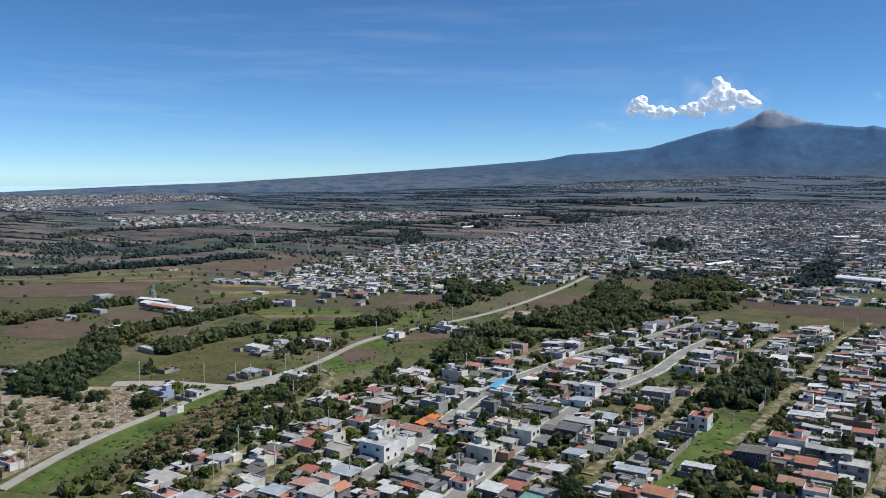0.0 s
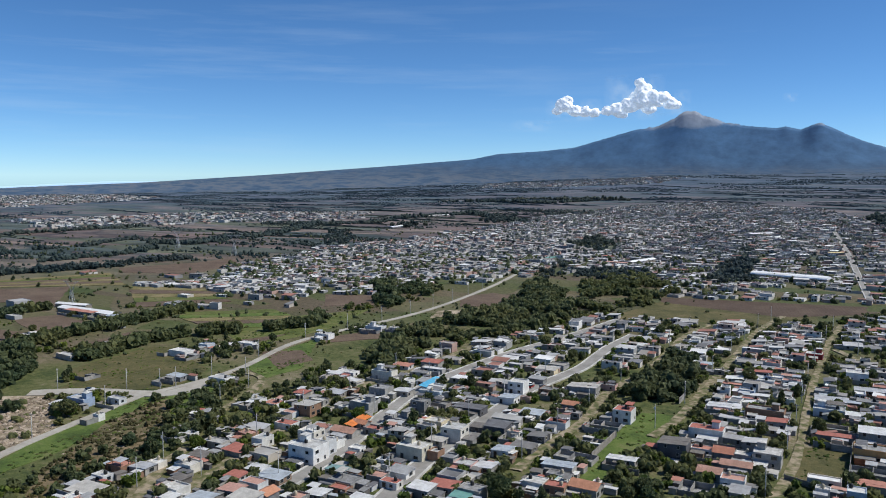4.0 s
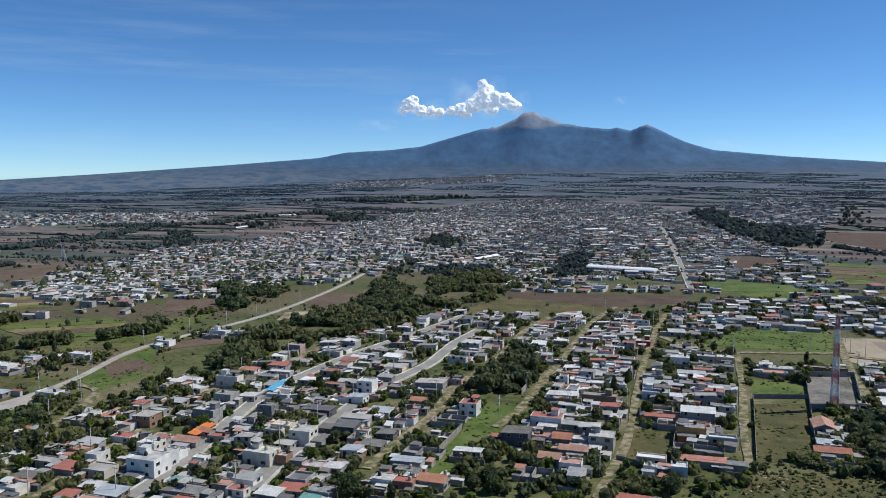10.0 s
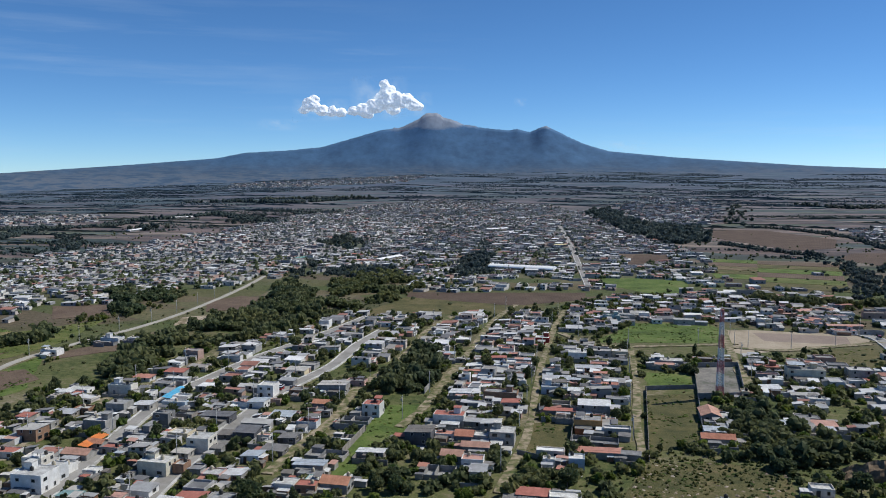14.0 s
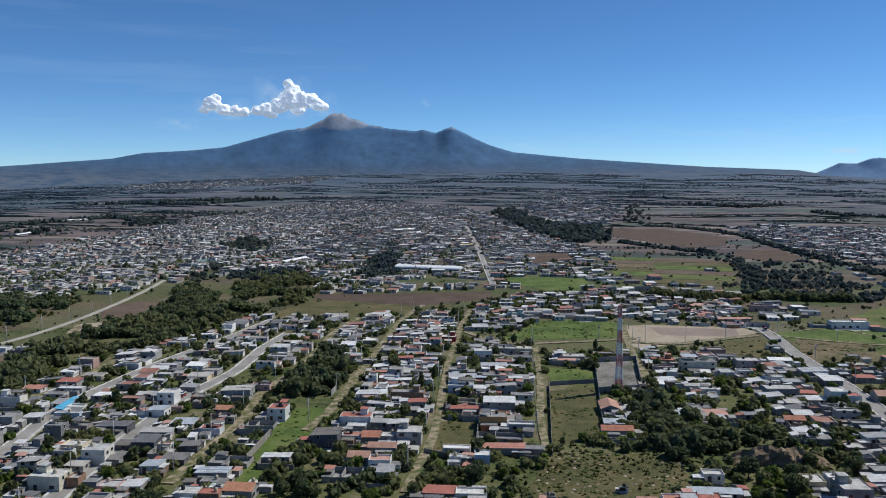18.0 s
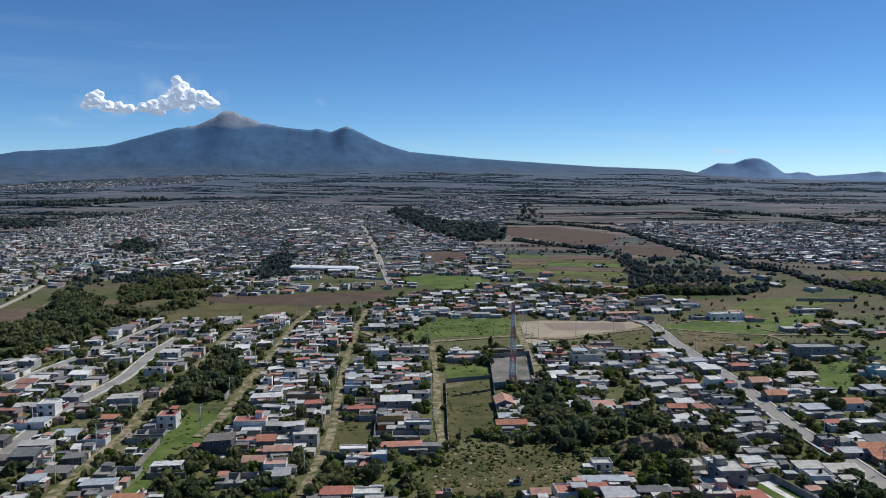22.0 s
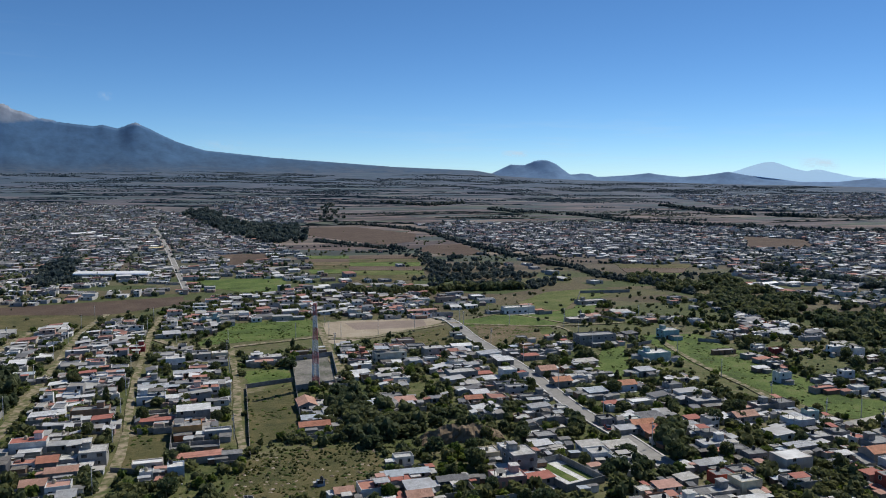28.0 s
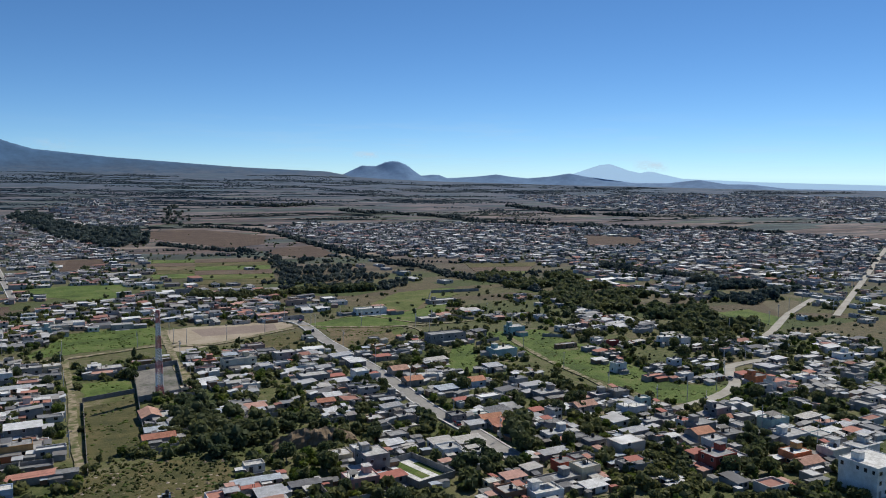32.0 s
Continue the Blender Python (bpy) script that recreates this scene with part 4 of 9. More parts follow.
def veil(name, a0, a1, e0, e1, reach, mat, label):
    """Thin high cloud: a curved, glowing sheet across part of the sky."""
    na, ne = 24, 8
    V, U = [], []
    for j in range(ne + 1):
        for i in range(na + 1):
            a, e = radians(a0 + (a1 - a0) * i / na - 13.0), radians(e0 + (e1 - e0) * j / ne)
            V.append((reach * math.cos(e) * math.sin(a), reach * math.cos(e) * math.cos(a), EYE + reach * math.sin(e)))
            U.append((i / na, j / ne))
    Q = np.array([[j * (na + 1) + i, j * (na + 1) + i + 1, (j + 1) * (na + 1) + i + 1, (j + 1) * (na + 1) + i] for j in range(ne) for i in range(na)])
    me = array_mesh(name, np.array(V), Q, [mat], None, True)
    uv = me.uv_layers.new(name="flow")
    uv.data.foreach_set("uv", np.array([U[l.vertex_index] for l in me.loops], np.float32).ravel())
    o = solid(name, me, label, "cloud")
    o.visible_shadow = False


veil("cirrus_cloud", -75, 5, -0.6, 14, 4850.0, veil_material("cirrus_soft", 4.0, 9.0, 0.5, 0.8, 0.22), "faint wispy white cirrus over the horizon")
veil("cirrus_streak", -14, 8, 6.5, 10, 4830.0, veil_material("cirrus_thin", 3.0, 6.0, 0.55, 0.8, 0.10), "faint streaks of cirrus")
veil("horizon_cloud", 8, 85, -0.5, 4.5, 4850.0, veil_material("horizon_soft", 12.0, 7.0, 0.48, 0.78, 0.2), "low hazy white cloud bank along the horizon")

PUFF = veil_material("cloud_wisp", 1.6, 1.3, 0.36, 0.62, 0.85)
SOFT = veil_material("cloud_fringe", 2.2, 1.6, 0.42, 0.66, 0.6)
GREY_PUFF = veil_material("cloud_shred", 2.5, 1.2, 0.40, 0.66, 0.28)
veil("cloud_wisp", 6.9, 7.9, 4.7, 5.35, 4600.0, GREY_PUFF, "small white wisp of cloud beside the peak")
veil("cloud_wisp", 34.0, 36.0, 1.2, 1.75, 4700.0, PUFF, "small white puff over the hill")
veil("cloud_wisp", 53.6, 56.2, 0.3, 1.2, 4880.0, PUFF, "white smoke plume at the far cone")
# Glowing sheets added over the cumulus to soften its outline.
veil("cloud_wisp", -8.6, -4.6, 3.7, 5.3, 4590.0, SOFT, "soft white fringe of the cumulus cloud")
veil("cloud_wisp", -4.6, -0.4, 3.7, 6.9, 4590.0, SOFT, "soft white fringe of the cumulus cloud")
veil("cloud_wisp", -1.8, 1.3, 4.0, 5.8, 4588.0, SOFT, "soft white fringe of the cumulus cloud")
veil("cloud_shred", -11.0, -7.8, 3.0, 3.9, 4600.0, GREY_PUFF, "grey shred of cloud beside the volcano")
veil("cloud_shred", 12.5, 16.5, 1.5, 2.4, 4700.0, GREY_PUFF, "faint shred of cloud over the slope")

# ---- trees ----
def leaf_quads(rng, n, size, shape):
    """Small leaf clumps as tilted quads through an uneven crown."""
    d = rng.normal(size=(n, 3))
    d /= np.linalg.norm(d, axis=1)[:, None]
    lobes = rng.normal(size=(9, 3))
    lobes /= np.linalg.norm(lobes, axis=1)[:, None]
    bulge = 0.72 + 0.38 * np.max(d @ lobes.T, axis=1) ** 3
    rad = bulge * rng.uniform(0.45, 1.0, n) ** 0.5
    c = d * rad[:, None] * np.array(shape)
    a = rng.normal(size=(n, 3))
    a /= np.linalg.norm(a, axis=1)[:, None]
    b = np.cross(a, rng.normal(size=(n, 3)))
    b /= np.linalg.norm(b, axis=1)[:, None]
    s = size * rng.uniform(0.6, 1.3, n)[:, None]
    v = np.stack([c - a * s - b * s * 0.6, c + a * s - b * s * 0.6, c + a * s * 0.7 + b * s, c - a * s * 0.7 + b * s], 1).reshape(-1, 3)
    return v, np.arange(4 * n).reshape(n, 4)


ICO_V, ICO_F = None, None
_b = bmesh.new()
bmesh.ops.create_icosphere(_b, subdivisions=1, radius=1.0)
ICO_V = np.array([v.co[:] for v in _b.verts])
_b.verts.index_update()
ICO_F = np.array([[v.index for v in f.verts] for f in _b.faces])
_b.free()


def clump(rng, n, size, shape):
    """n lumpy balls of leaves round a centre."""
    V, Fc = [], []
    for i in range(n):
        p = rng.normal(size=3) * np.array(shape) * 0.42
        s = size * rng.uniform(0.7, 1.2)
        V.append(ICO_V * s * rng.uniform(0.65, 1.3, (len(ICO_V), 1)) + p)
        Fc.append(ICO_F + i * len(ICO_V))
    return np.concatenate(V), np.concatenate(Fc)


def tree_meshes(seed, shape, trunk_h, leaf, mat):
    rng = np.random.default_rng(seed)
    v, f = leaf_quads(rng, 620, leaf, shape)
    cv, cf = clump(rng, 7, 0.62, shape)
    cf4 = np.concatenate([cf, cf[:, 2:3]], 1)
    faces = np.concatenate([f, cf4 + len(v)])
    crown = bpy.data.meshes.new("crown")
    crown.from_pydata(np.concatenate([v, cv]).tolist(), [], [tuple(dict.fromkeys(q)) for q in faces.tolist()])
    crown.materials.append(mat)
    crown.update()
    bd = Build()
    bd.lathe([(0.22, -0.15), (0.16, trunk_h * 0.4), (0.11, trunk_h), (0.05, trunk_h + shape[2])], n=7)
    for i in range(5):
        w = i * 1.3 + seed
        bd.bar((0, 0, trunk_h * (0.6 + 0.1 * i)), (shape[0] * 0.6 * math.cos(w), shape[1] * 0.6 * math.sin(w), trunk_h + shape[2] * (0.5 + 0.1 * i)), 0.06, n=5)
    return bd.mesh("trunk", [BARK], True), crown, trunk_h + shape[2] * 0.75


TREES = [tree_meshes(11, (2.3, 2.2, 2.2), 1.5, 0.30, LEAF), tree_meshes(12, (2.9, 2.6, 2.5), 1.8, 0.34, LEAF), tree_meshes(13, (1.7, 1.8, 2.4), 1.5, 0.27, LEAF), tree_meshes(14, (2.4, 2.5, 1.9), 1.0, 0.30, LEAF_BRIGHT), tree_meshes(15, (1.2, 1.2, 3.2), 1.0, 0.25, LEAF), tree_meshes(16, (3.4, 3.1, 2.8), 2.2, 0.36, LEAF)]
TREE_WORDS = ["dark green rounded tree with a short trunk", "broad dark green tree in a yard", "slim dark green tree", "bright green leafy tree", "narrow upright cypress-like tree", "large spreading dark green tree"]


def tree(x, y, k, s, spin):
    tr, cr, top = TREES[k]
    e = thing("tree", x, y, 0.0, spin, TREE_WORDS[k], "tree", "trees among the houses")
    e.scale = (s, s, s)
    part("trunk", tr, e)
    part("crown", cr, e, (0, 0, top))


BIG_PROTO = []
for seed in (21, 22, 23):
    rg = np.random.default_rng(seed)
    v, f = leaf_quads(rg, 170, 0.24, (1.0, 1.0, 1.0))
    cv, cf = clump(rg, 4, 0.46, (0.95, 0.95, 0.95))
    allf = np.concatenate([f[:, :3], f[:, [0, 2, 3]], cf + len(v)])
    vv = np.concatenate([v, cv])
    vv[:, 2] += 0.95
    BIG_PROTO.append((vv, allf))
FAR_PROTO = []
for seed in (31, 32, 33, 34):
    cv, cf = clump(np.random.default_rng(seed), 3, 0.55, (1.0, 1.0, 0.5))
    cv[:, 2] += 0.5
    FAR_PROTO.append((cv, cf))


MID_PROTO = []
for seed in (51, 52, 53):
    rg = np.random.default_rng(seed)
    v, f = leaf_quads(rg, 34, 0.42, (1.0, 1.0, 0.95))
    cv, cf = clump(rg, 3, 0.6, (0.9, 0.9, 0.8))
    vv = np.concatenate([v, cv])
    vv[:, 2] += 0.95
    MID_PROTO.append((vv, np.concatenate([f[:, :3], f[:, [0, 2, 3]], cf + len(v)])))
TOWN_PROTO = []
for seed in (61, 62, 63):
    cv, cf = clump(np.random.default_rng(seed), 2, 0.7, (0.8, 0.8, 0.5))
    cv[:, 2] += 0.6
    TOWN_PROTO.append((cv, cf))
OCTA_V = np.array([(1, 0, 0), (-1, 0, 0), (0, 1, 0), (0, -1, 0), (0, 0, 1), (0, 0, -1)], float)
OCTA_F = np.array([(0, 2, 4), (2, 1, 4), (1, 3, 4), (3, 0, 4), (2, 0, 5), (1, 2, 5), (3, 1, 5), (0, 3, 5)])
FLECK_PROTO = []
for seed in (44, 45, 46):
    rg = np.random.default_rng(seed)
    FLECK_PROTO.append((OCTA_V * rg.uniform(0.7, 1.3, (6, 1)) * np.array([1.2, 1.0, 0.95]) + np.array([0, 0, 0.45]), OCTA_F))
SPECK_PROTO = []
for seed in (41, 42, 43):
    rg = np.random.default_rng(seed)
    SPECK_PROTO.append((ICO_V * rg.uniform(0.6, 1.25, (len(ICO_V), 1)) * np.array([1.5, 1.0, 0.9]) + np.array([0, 0, 0.45]), ICO_F))


def stand(name, xy, size, protos, mat, label, category, rng, tall=(0.75, 1.1)):
    """Many trees as one mesh."""
    V, Fc, k = [], [], 0
    pick = rng.integers(0, len(protos), len(xy))
    for i, (pv, pf) in enumerate(protos):
        sel = pick == i
        n = int(sel.sum())
        if not n:
            continue
        p = np.column_stack([xy[sel], land_z(xy[sel, 0], xy[sel, 1]) - 0.1])
        v, f = spread(pv, pf, p, size[sel], rng.uniform(0, 6.28, n), rng.uniform(*tall, n))
        V.append(v)
        Fc.append(f + k)
        k += len(v)
    if V:
        solid(name, array_mesh(name, np.concatenate(V), np.concatenate(Fc), [mat]), label, category, "stuff")


WOODS = []


def wood(kind, pts):
    """A dense stand of trees inside an outline."""
    WOODS.append(pts)
    rng = np.random.default_rng(len(WOODS) + 100)
    P = np.array(pts)
    lo, hi = P.min(0), P.max(0)
    far = float(np.hypot(*P.mean(0)))
    step = {"d": 5.2, "m": 6.4, "s": 8.0}[kind] * max(1.0, far / 650.0)
    gx, gy = np.meshgrid(np.arange(lo[0] - 12, hi[0] + 12, step), np.arange(lo[1] - 12, hi[1] + 12, step))
    xy = np.stack([gx.ravel(), gy.ravel()], 1) + rng.uniform(-0.45, 0.45, (gx.size, 2)) * step
    wob = np.array([[noise.noise(Vector((x * 0.045, y * 0.045, 3.0))), noise.noise(Vector((x * 0.045, y * 0.045, 11.0)))] for x, y in xy]) * max(8.0, far / 45.0)
    xy = xy[inside(xy[:, 0] + wob[:, 0], xy[:, 1] + wob[:, 1], pts)]
    xy = xy[off_streets(xy, 1.0)]
    if far > 480 and len(xy):
        xy = xy[[noise.noise(Vector((x * 0.02, y * 0.035, 5.0))) > -0.16 for x, y in xy]]
    if len(xy) == 0:
        return
    size = rng.uniform(1.9, 3.7, len(xy)) * {"d": 1.0, "m": 0.8, "s": 0.7}[kind] * max(1.0, far / 900.0)
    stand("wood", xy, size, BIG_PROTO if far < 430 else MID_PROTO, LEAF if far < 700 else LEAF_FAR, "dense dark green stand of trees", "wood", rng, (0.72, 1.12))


def hedge(line, width):
    """A row of trees along a line through the fields."""
    rng = np.random.default_rng(int(abs(line[0][0]) + width))
    L, far = [], float(np.hypot(*np.mean(np.array(line), 0)))
    for (ax, ay), (bx, by) in zip(line, line[1:]):
        ln = math.hypot(bx - ax, by - ay)
        n = int(ln * (width + 4) / (8.5 * max(1.0, far / 700.0) ** 1.4)) + 3
        u, w = rng.uniform(-0.03, 1.03, n), rng.normal(size=n) * width * 0.3
        swell = np.array([0.55 + 0.9 * abs(noise.noise(Vector((ax * 0.02 + q * ln * 0.03, ay * 0.02, 4.0)))) for q in u])
        L.append(np.stack([ax + (bx - ax) * u - (by - ay) / ln * w * swell, ay + (by - ay) * u + (bx - ax) / ln * w * swell], 1))
    xy = np.concatenate(L)
    xy = xy[off_streets(xy, 1.0)]
    xy = xy[[noise.noise(Vector((x * 0.03, y * 0.03, 12.0))) > -0.33 for x, y in xy]]
    size = rng.uniform(1.6, 3.7, len(xy)) * max(1.0, far / 900.0) ** 0.7
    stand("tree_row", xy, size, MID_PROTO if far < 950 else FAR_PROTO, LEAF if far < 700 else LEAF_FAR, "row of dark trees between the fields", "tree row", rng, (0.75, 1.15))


wood("d", [(-355.9, 184), (-382.8, 211.9), (-381.1, 228.4), (-421.9, 268.8), (-423, 286.7), (-364.8, 247.6), (-327.2, 207.5), (-304.4, 189), (-326.5, 190), (-337.4, 183.8)])  # quarry_mass
wood("d", [(-316.8, 477.8), (-382.9, 580.8), (-384.8, 599.4), (-327.6, 521), (-306.6, 484.4)])  # town_clump
wood("m", [(-327.3, 530.4), (-341.2, 563.8), (-332.9, 601.3), (-328.1, 617.9), (-314.7, 592.5), (-317.3, 550)])  # lane_clump
wood("d", [(-229.1, 533.4), (-268.5, 627.9), (-273.6, 675.3), (-249.5, 653.3), (-213.5, 564.3), (-209.3, 521.1)])  # valley_clump
wood("d", [(-22, 1885.1), (19.7, 2035.4), (78.3, 1559.9), (166.9, 1447.6), (138.9, 1168.2), (91.9, 1112.2), (63.1, 1254.1), (19.2, 1521.7)])  # ravine_upper
wood("s", [(311.7, 2095.5), (363.1, 2235.4), (261.2, 1526.8), (231.5, 1518)])  # ravine_clump
wood("m", [(248.7, 934.5), (287.7, 882.5), (303.7, 811.8), (303.3, 729.3), (307.3, 647.5), (275, 612), (227.4, 617.9), (194.8, 632.9), (188.8, 686.1), (214, 718.8), (232.4, 824.9)])  # creek_mass
wood("d", [(376, 665.2), (405.7, 663.2), (422.2, 611.5), (485.5, 647.2), (442.9, 565.1), (455.8, 544), (443.4, 495.2), (461.9, 472.7), (447.9, 436), (419.2, 387.9), (438, 361.1), (397.3, 323.2), (380.3, 326.5), (370.5, 358.3), (374.4, 390.2), (390.9, 446.4), (358.4, 448.4), (361.2, 484.7), (369.7, 541.6), (357.7, 583)])  # park_wood
wood("d", [(563, 532.2), (584.3, 509.2), (586, 473.7), (500, 402.1), (487.6, 422.6), (472.6, 439.1), (511, 487.5)])  # park_upper
wood("m", [(330.9, 487), (352.2, 472.2), (338.8, 435), (319.1, 426.5), (314.7, 452.2)])  # hill_trees
wood("d", [(-354.1, 1008.4), (-389.2, 1133.9), (-373.1, 1181.1), (-326.4, 1050.9)])  # old_town_grove
wood("d", [(-142.4, 741.4), (-139.5, 874.3), (-157.6, 1110.7), (-115.5, 835.8), (-110.4, 742.4)])  # hall_grove
wood("m", [(-791.1, 1261.1), (-831.5, 1345), (-777.2, 1323.1), (-714.6, 1225.4)])  # town_dark
wood("m", [(-697.3, 1426.8), (-781.7, 1614), (-764.8, 1704.6), (-655.8, 1461.2)])  # north_dark
hedge([(-765.7, 395.6), (-728.3, 434.6), (-733.3, 470.2), (-715.1, 505.6), (-696.5, 568.6)], 16)  # field_row_a
hedge([(-803.9, 554.3), (-803.2, 614.7), (-794.6, 658), (-832.9, 741.9)], 20)  # field_row_b
hedge([(-952.9, 493.3), (-943.7, 521.8), (-915.9, 549.1)], 14)  # field_row_c
hedge([(-1024.6, 609.2), (-1007.4, 647.6)], 10)  # field_row_d
hedge([(-939.6, 640.2), (-931.7, 670.4)], 10)  # field_row_e
hedge([(-1148.7, 672), (-1219.2, 769.5), (-1212.3, 871.3), (-1195.1, 1031.6)], 22)  # field_row_f
hedge([(-919.9, 686.5), (-958.6, 763.9), (-973.8, 817.9), (-928.4, 809)], 14)  # field_row_g
hedge([(-899.3, 790.8), (-832.5, 798), (-865.4, 899.9), (-846.8, 956.4), (-893.5, 1082.8), (-973.7, 1268)], 34)  # field_row_h
hedge([(-709.2, 583), (-702.7, 613), (-689.1, 642.4), (-685.6, 667.2)], 9)  # field_row_i
hedge([(-417.2, 282.7), (-419.9, 303.8), (-419.5, 328.5), (-420, 351.4), (-421.9, 377.4), (-423.3, 403.8)], 9)  # field_row_j
hedge([(-359.3, 267.4), (-362.2, 286.1), (-366, 309), (-363.4, 328), (-354.7, 342.4), (-352.2, 355.1), (-342.4, 364.6)], 14)  # field_row_k
hedge([(-515.8, 314.8), (-513.5, 325.9), (-511.2, 336.5)], 9)  # field_row_l
hedge([(-518, 347.4), (-514.8, 359.1)], 8)  # field_row_m
hedge([(-507.1, 268.3), (-512.1, 283), (-514.2, 302.4)], 7)  # field_row_n
hedge([(-327.2, 373.5), (-324, 390.3), (-315.7, 392.4), (-314, 402.9), (-327.1, 424.9)], 7)  # lane_row
hedge([(-1046.7, 1199.7), (-957.8, 1229.3), (-888.1, 1321.1), (-896.6, 1422.7)], 26)  # west_band
hedge([(-930.8, 1477.1), (-891.7, 1602.8), (-875.8, 1741.3), (-759.8, 1620.1), (-632.4, 1482.7)], 34)  # north_band
hedge([(-1253.4, 2254.1), (-1078.3, 2300.2), (-887.6, 2239.1), (-775.3, 2419)], 26)  # north_row
hedge([(-683.7, 1758.7), (-594.8, 1847.6)], 22)  # north_edge
hedge([(-1073.8, 2449.3), (-916.3, 2449), (-819.2, 2504), (-684.4, 2433.1)], 26)  # brow_row
hedge([(257.9, 1507.1), (311.8, 1470.2), (345.9, 1383.4), (368.6, 1281.7), (359.1, 1127), (356, 1064.5), (357.1, 953), (355, 852.8), (354.3, 786.3), (375.2, 746.1), (364.9, 676.3), (373.1, 647.1), (386.1, 599.7), (383.2, 552.1)], 13)  # creek_row
hedge([(163, 1142.8), (197.6, 1071.6), (230.2, 1011.7), (257.1, 994.7)], 12)  # creek_side
hedge([(118.8, 638.7), (141.8, 617.7), (180.7, 624.4), (210.6, 623.7), (259.2, 618.8)], 10)  # vale_row
hedge([(718.7, 1932.1), (746.6, 1808.9), (837.4, 1682.7), (853.3, 1547.8), (831.2, 1412.9), (906.3, 1324.9), (958.8, 1219.8)], 30)  # plain_row_a
hedge([(979.4, 1246.4), (1012.7, 1131.9), (1130.1, 1054.8), (1145, 938.9)], 30)  # plain_row_b
hedge([(1280, 2021.3), (1209.1, 1651.1), (1304.1, 1461.6)], 34)  # plain_row_c
hedge([(506.8, 2243.9), (601.5, 2111.5), (725.2, 2193)], 34)  # plain_row_d
hedge([(551.5, 677.1), (550.9, 641.6), (546.1, 603.8), (555.4, 577), (551, 538.3), (557.4, 525.4)], 12)  # town_row
wood("d", [(-223.3, 302.4), (-251.8, 402.1), (-253, 485.7), (-228.9, 533.2), (-205.5, 551.2), (-177, 518.4), (-187.5, 444.7), (-212, 406.2), (-221.3, 363.1), (-214.8, 298.4)])  # ravine_wood
wood("d", [(-223.8, 656.3), (-221.9, 716.4), (-183.5, 760.4), (-145.9, 620), (-161.7, 548.8), (-184.8, 541.5)])  # hilltop_wood
wood("m", [(-261.5, 598.4), (-230.8, 619.5), (-190, 556.7), (-194.2, 520.7), (-239.8, 528.4)])  # valley_wood
wood("d", [(-95.9, 337.9), (-105.9, 394.8), (-97.6, 430.9), (-78.9, 401.1), (-72.7, 377.2), (-73.3, 334.9), (-87.6, 331.1)])  # grove
wood("m", [(-230.6, 201.4), (-264.7, 238), (-261.1, 265.3), (-229.1, 239), (-217.7, 214.7), (-213.9, 194.3)])  # entry_wood
wood("s", [(-214.8, 137.7), (-234.2, 154.5), (-234.3, 183.8), (-234, 209.9), (-216.6, 191.5), (-207.9, 162.7), (-209.3, 145.1)])  # slope_wood
wood("m", [(-213.4, 207.4), (-220.2, 235.9), (-215.2, 250.9), (-200.7, 230.5), (-205.8, 214.2)])  # yard_wood
wood("s", [(-299.1, 235.7), (-269.4, 232.7), (-256.9, 221.7)])  # lot_wood
wood("d", [(57.7, 344.1), (69.7, 333.6), (70.2, 307.3), (84.4, 295.9), (77.8, 271.1), (60.5, 266.9), (51.7, 285.5), (47.9, 303.5)])  # quarry_wood
wood("s", [(84.4, 295.9), (101.3, 299.4), (119.3, 292.7), (109.3, 269.3), (95.5, 274.9), (80.9, 278.7)])  # quarry_scrub
wood("s", [(378.3, 437.1), (397.8, 374.5), (380.2, 333.5), (357, 334.5), (353.1, 372.8)])  # slope_trees
wood("s", [(206.5, 330.2), (219.2, 322.4), (225.4, 287.4), (224.4, 267.2), (210.6, 267.6), (205.1, 292)])  # garden_strip
wood("m", [(135.1, 340.1), (148.5, 334.9), (145.1, 318.1), (131.3, 323.6)])  # street_trees
wood("m", [(134.7, 276.6), (150.6, 278.1), (143.8, 262.8), (129.3, 260.7)])  # garden_trees
wood("d", [(168.4, 254.7), (177.3, 248.2), (158.5, 220.3), (146, 219)])  # corner_trees
wood("m", [(131.8, 230.7), (145.8, 232.6), (139.9, 216.7), (122.6, 217.1)])  # low_trees
wood("m", [(137, 243), (143.8, 230.3), (136.8, 214.7), (126.7, 219.6)])  # house_trees
wood("s", [(199.9, 253), (210.7, 244.8), (196.5, 224), (193.1, 236.6)])  # green_yard
wood("m", [(175.9, 196), (207, 202.5), (187.4, 174.6), (192.6, 167.8), (159.8, 176.9)])  # south_trees
wood("m", [(239.9, 204.4), (241.5, 190.2), (210.5, 161.8), (201.7, 171.9)])  # far_yard
wood("m", [(-149.4, 858.1), (-143.9, 989.3), (-118.5, 927.8), (-98.5, 751.9), (-123.4, 740)])  # plaza_grove
wood("d", [(-368.5, 549.3), (-393.4, 619.8), (-332.9, 533.7), (-314.4, 478.4)])  # town_grove_b
wood("m", [(-358.9, 584.3), (-353.9, 606.1), (-316.8, 543.5), (-328.8, 536.3)])  # town_grove_c
wood("m", [(-299.4, 731.6), (-308.6, 840.3), (-274.5, 767.1), (-269.4, 674.2)])  # town_grove_e
wood("m", [(-357.8, 1061.6), (-353.2, 1180.9), (-296.8, 1005), (-310.2, 941.9)])  # town_grove_f
wood("m", [(-795.1, 1054.8), (-822.4, 1144.2), (-717.8, 1021.8), (-642.3, 898.2), (-673.1, 895.5)])  # field_grove
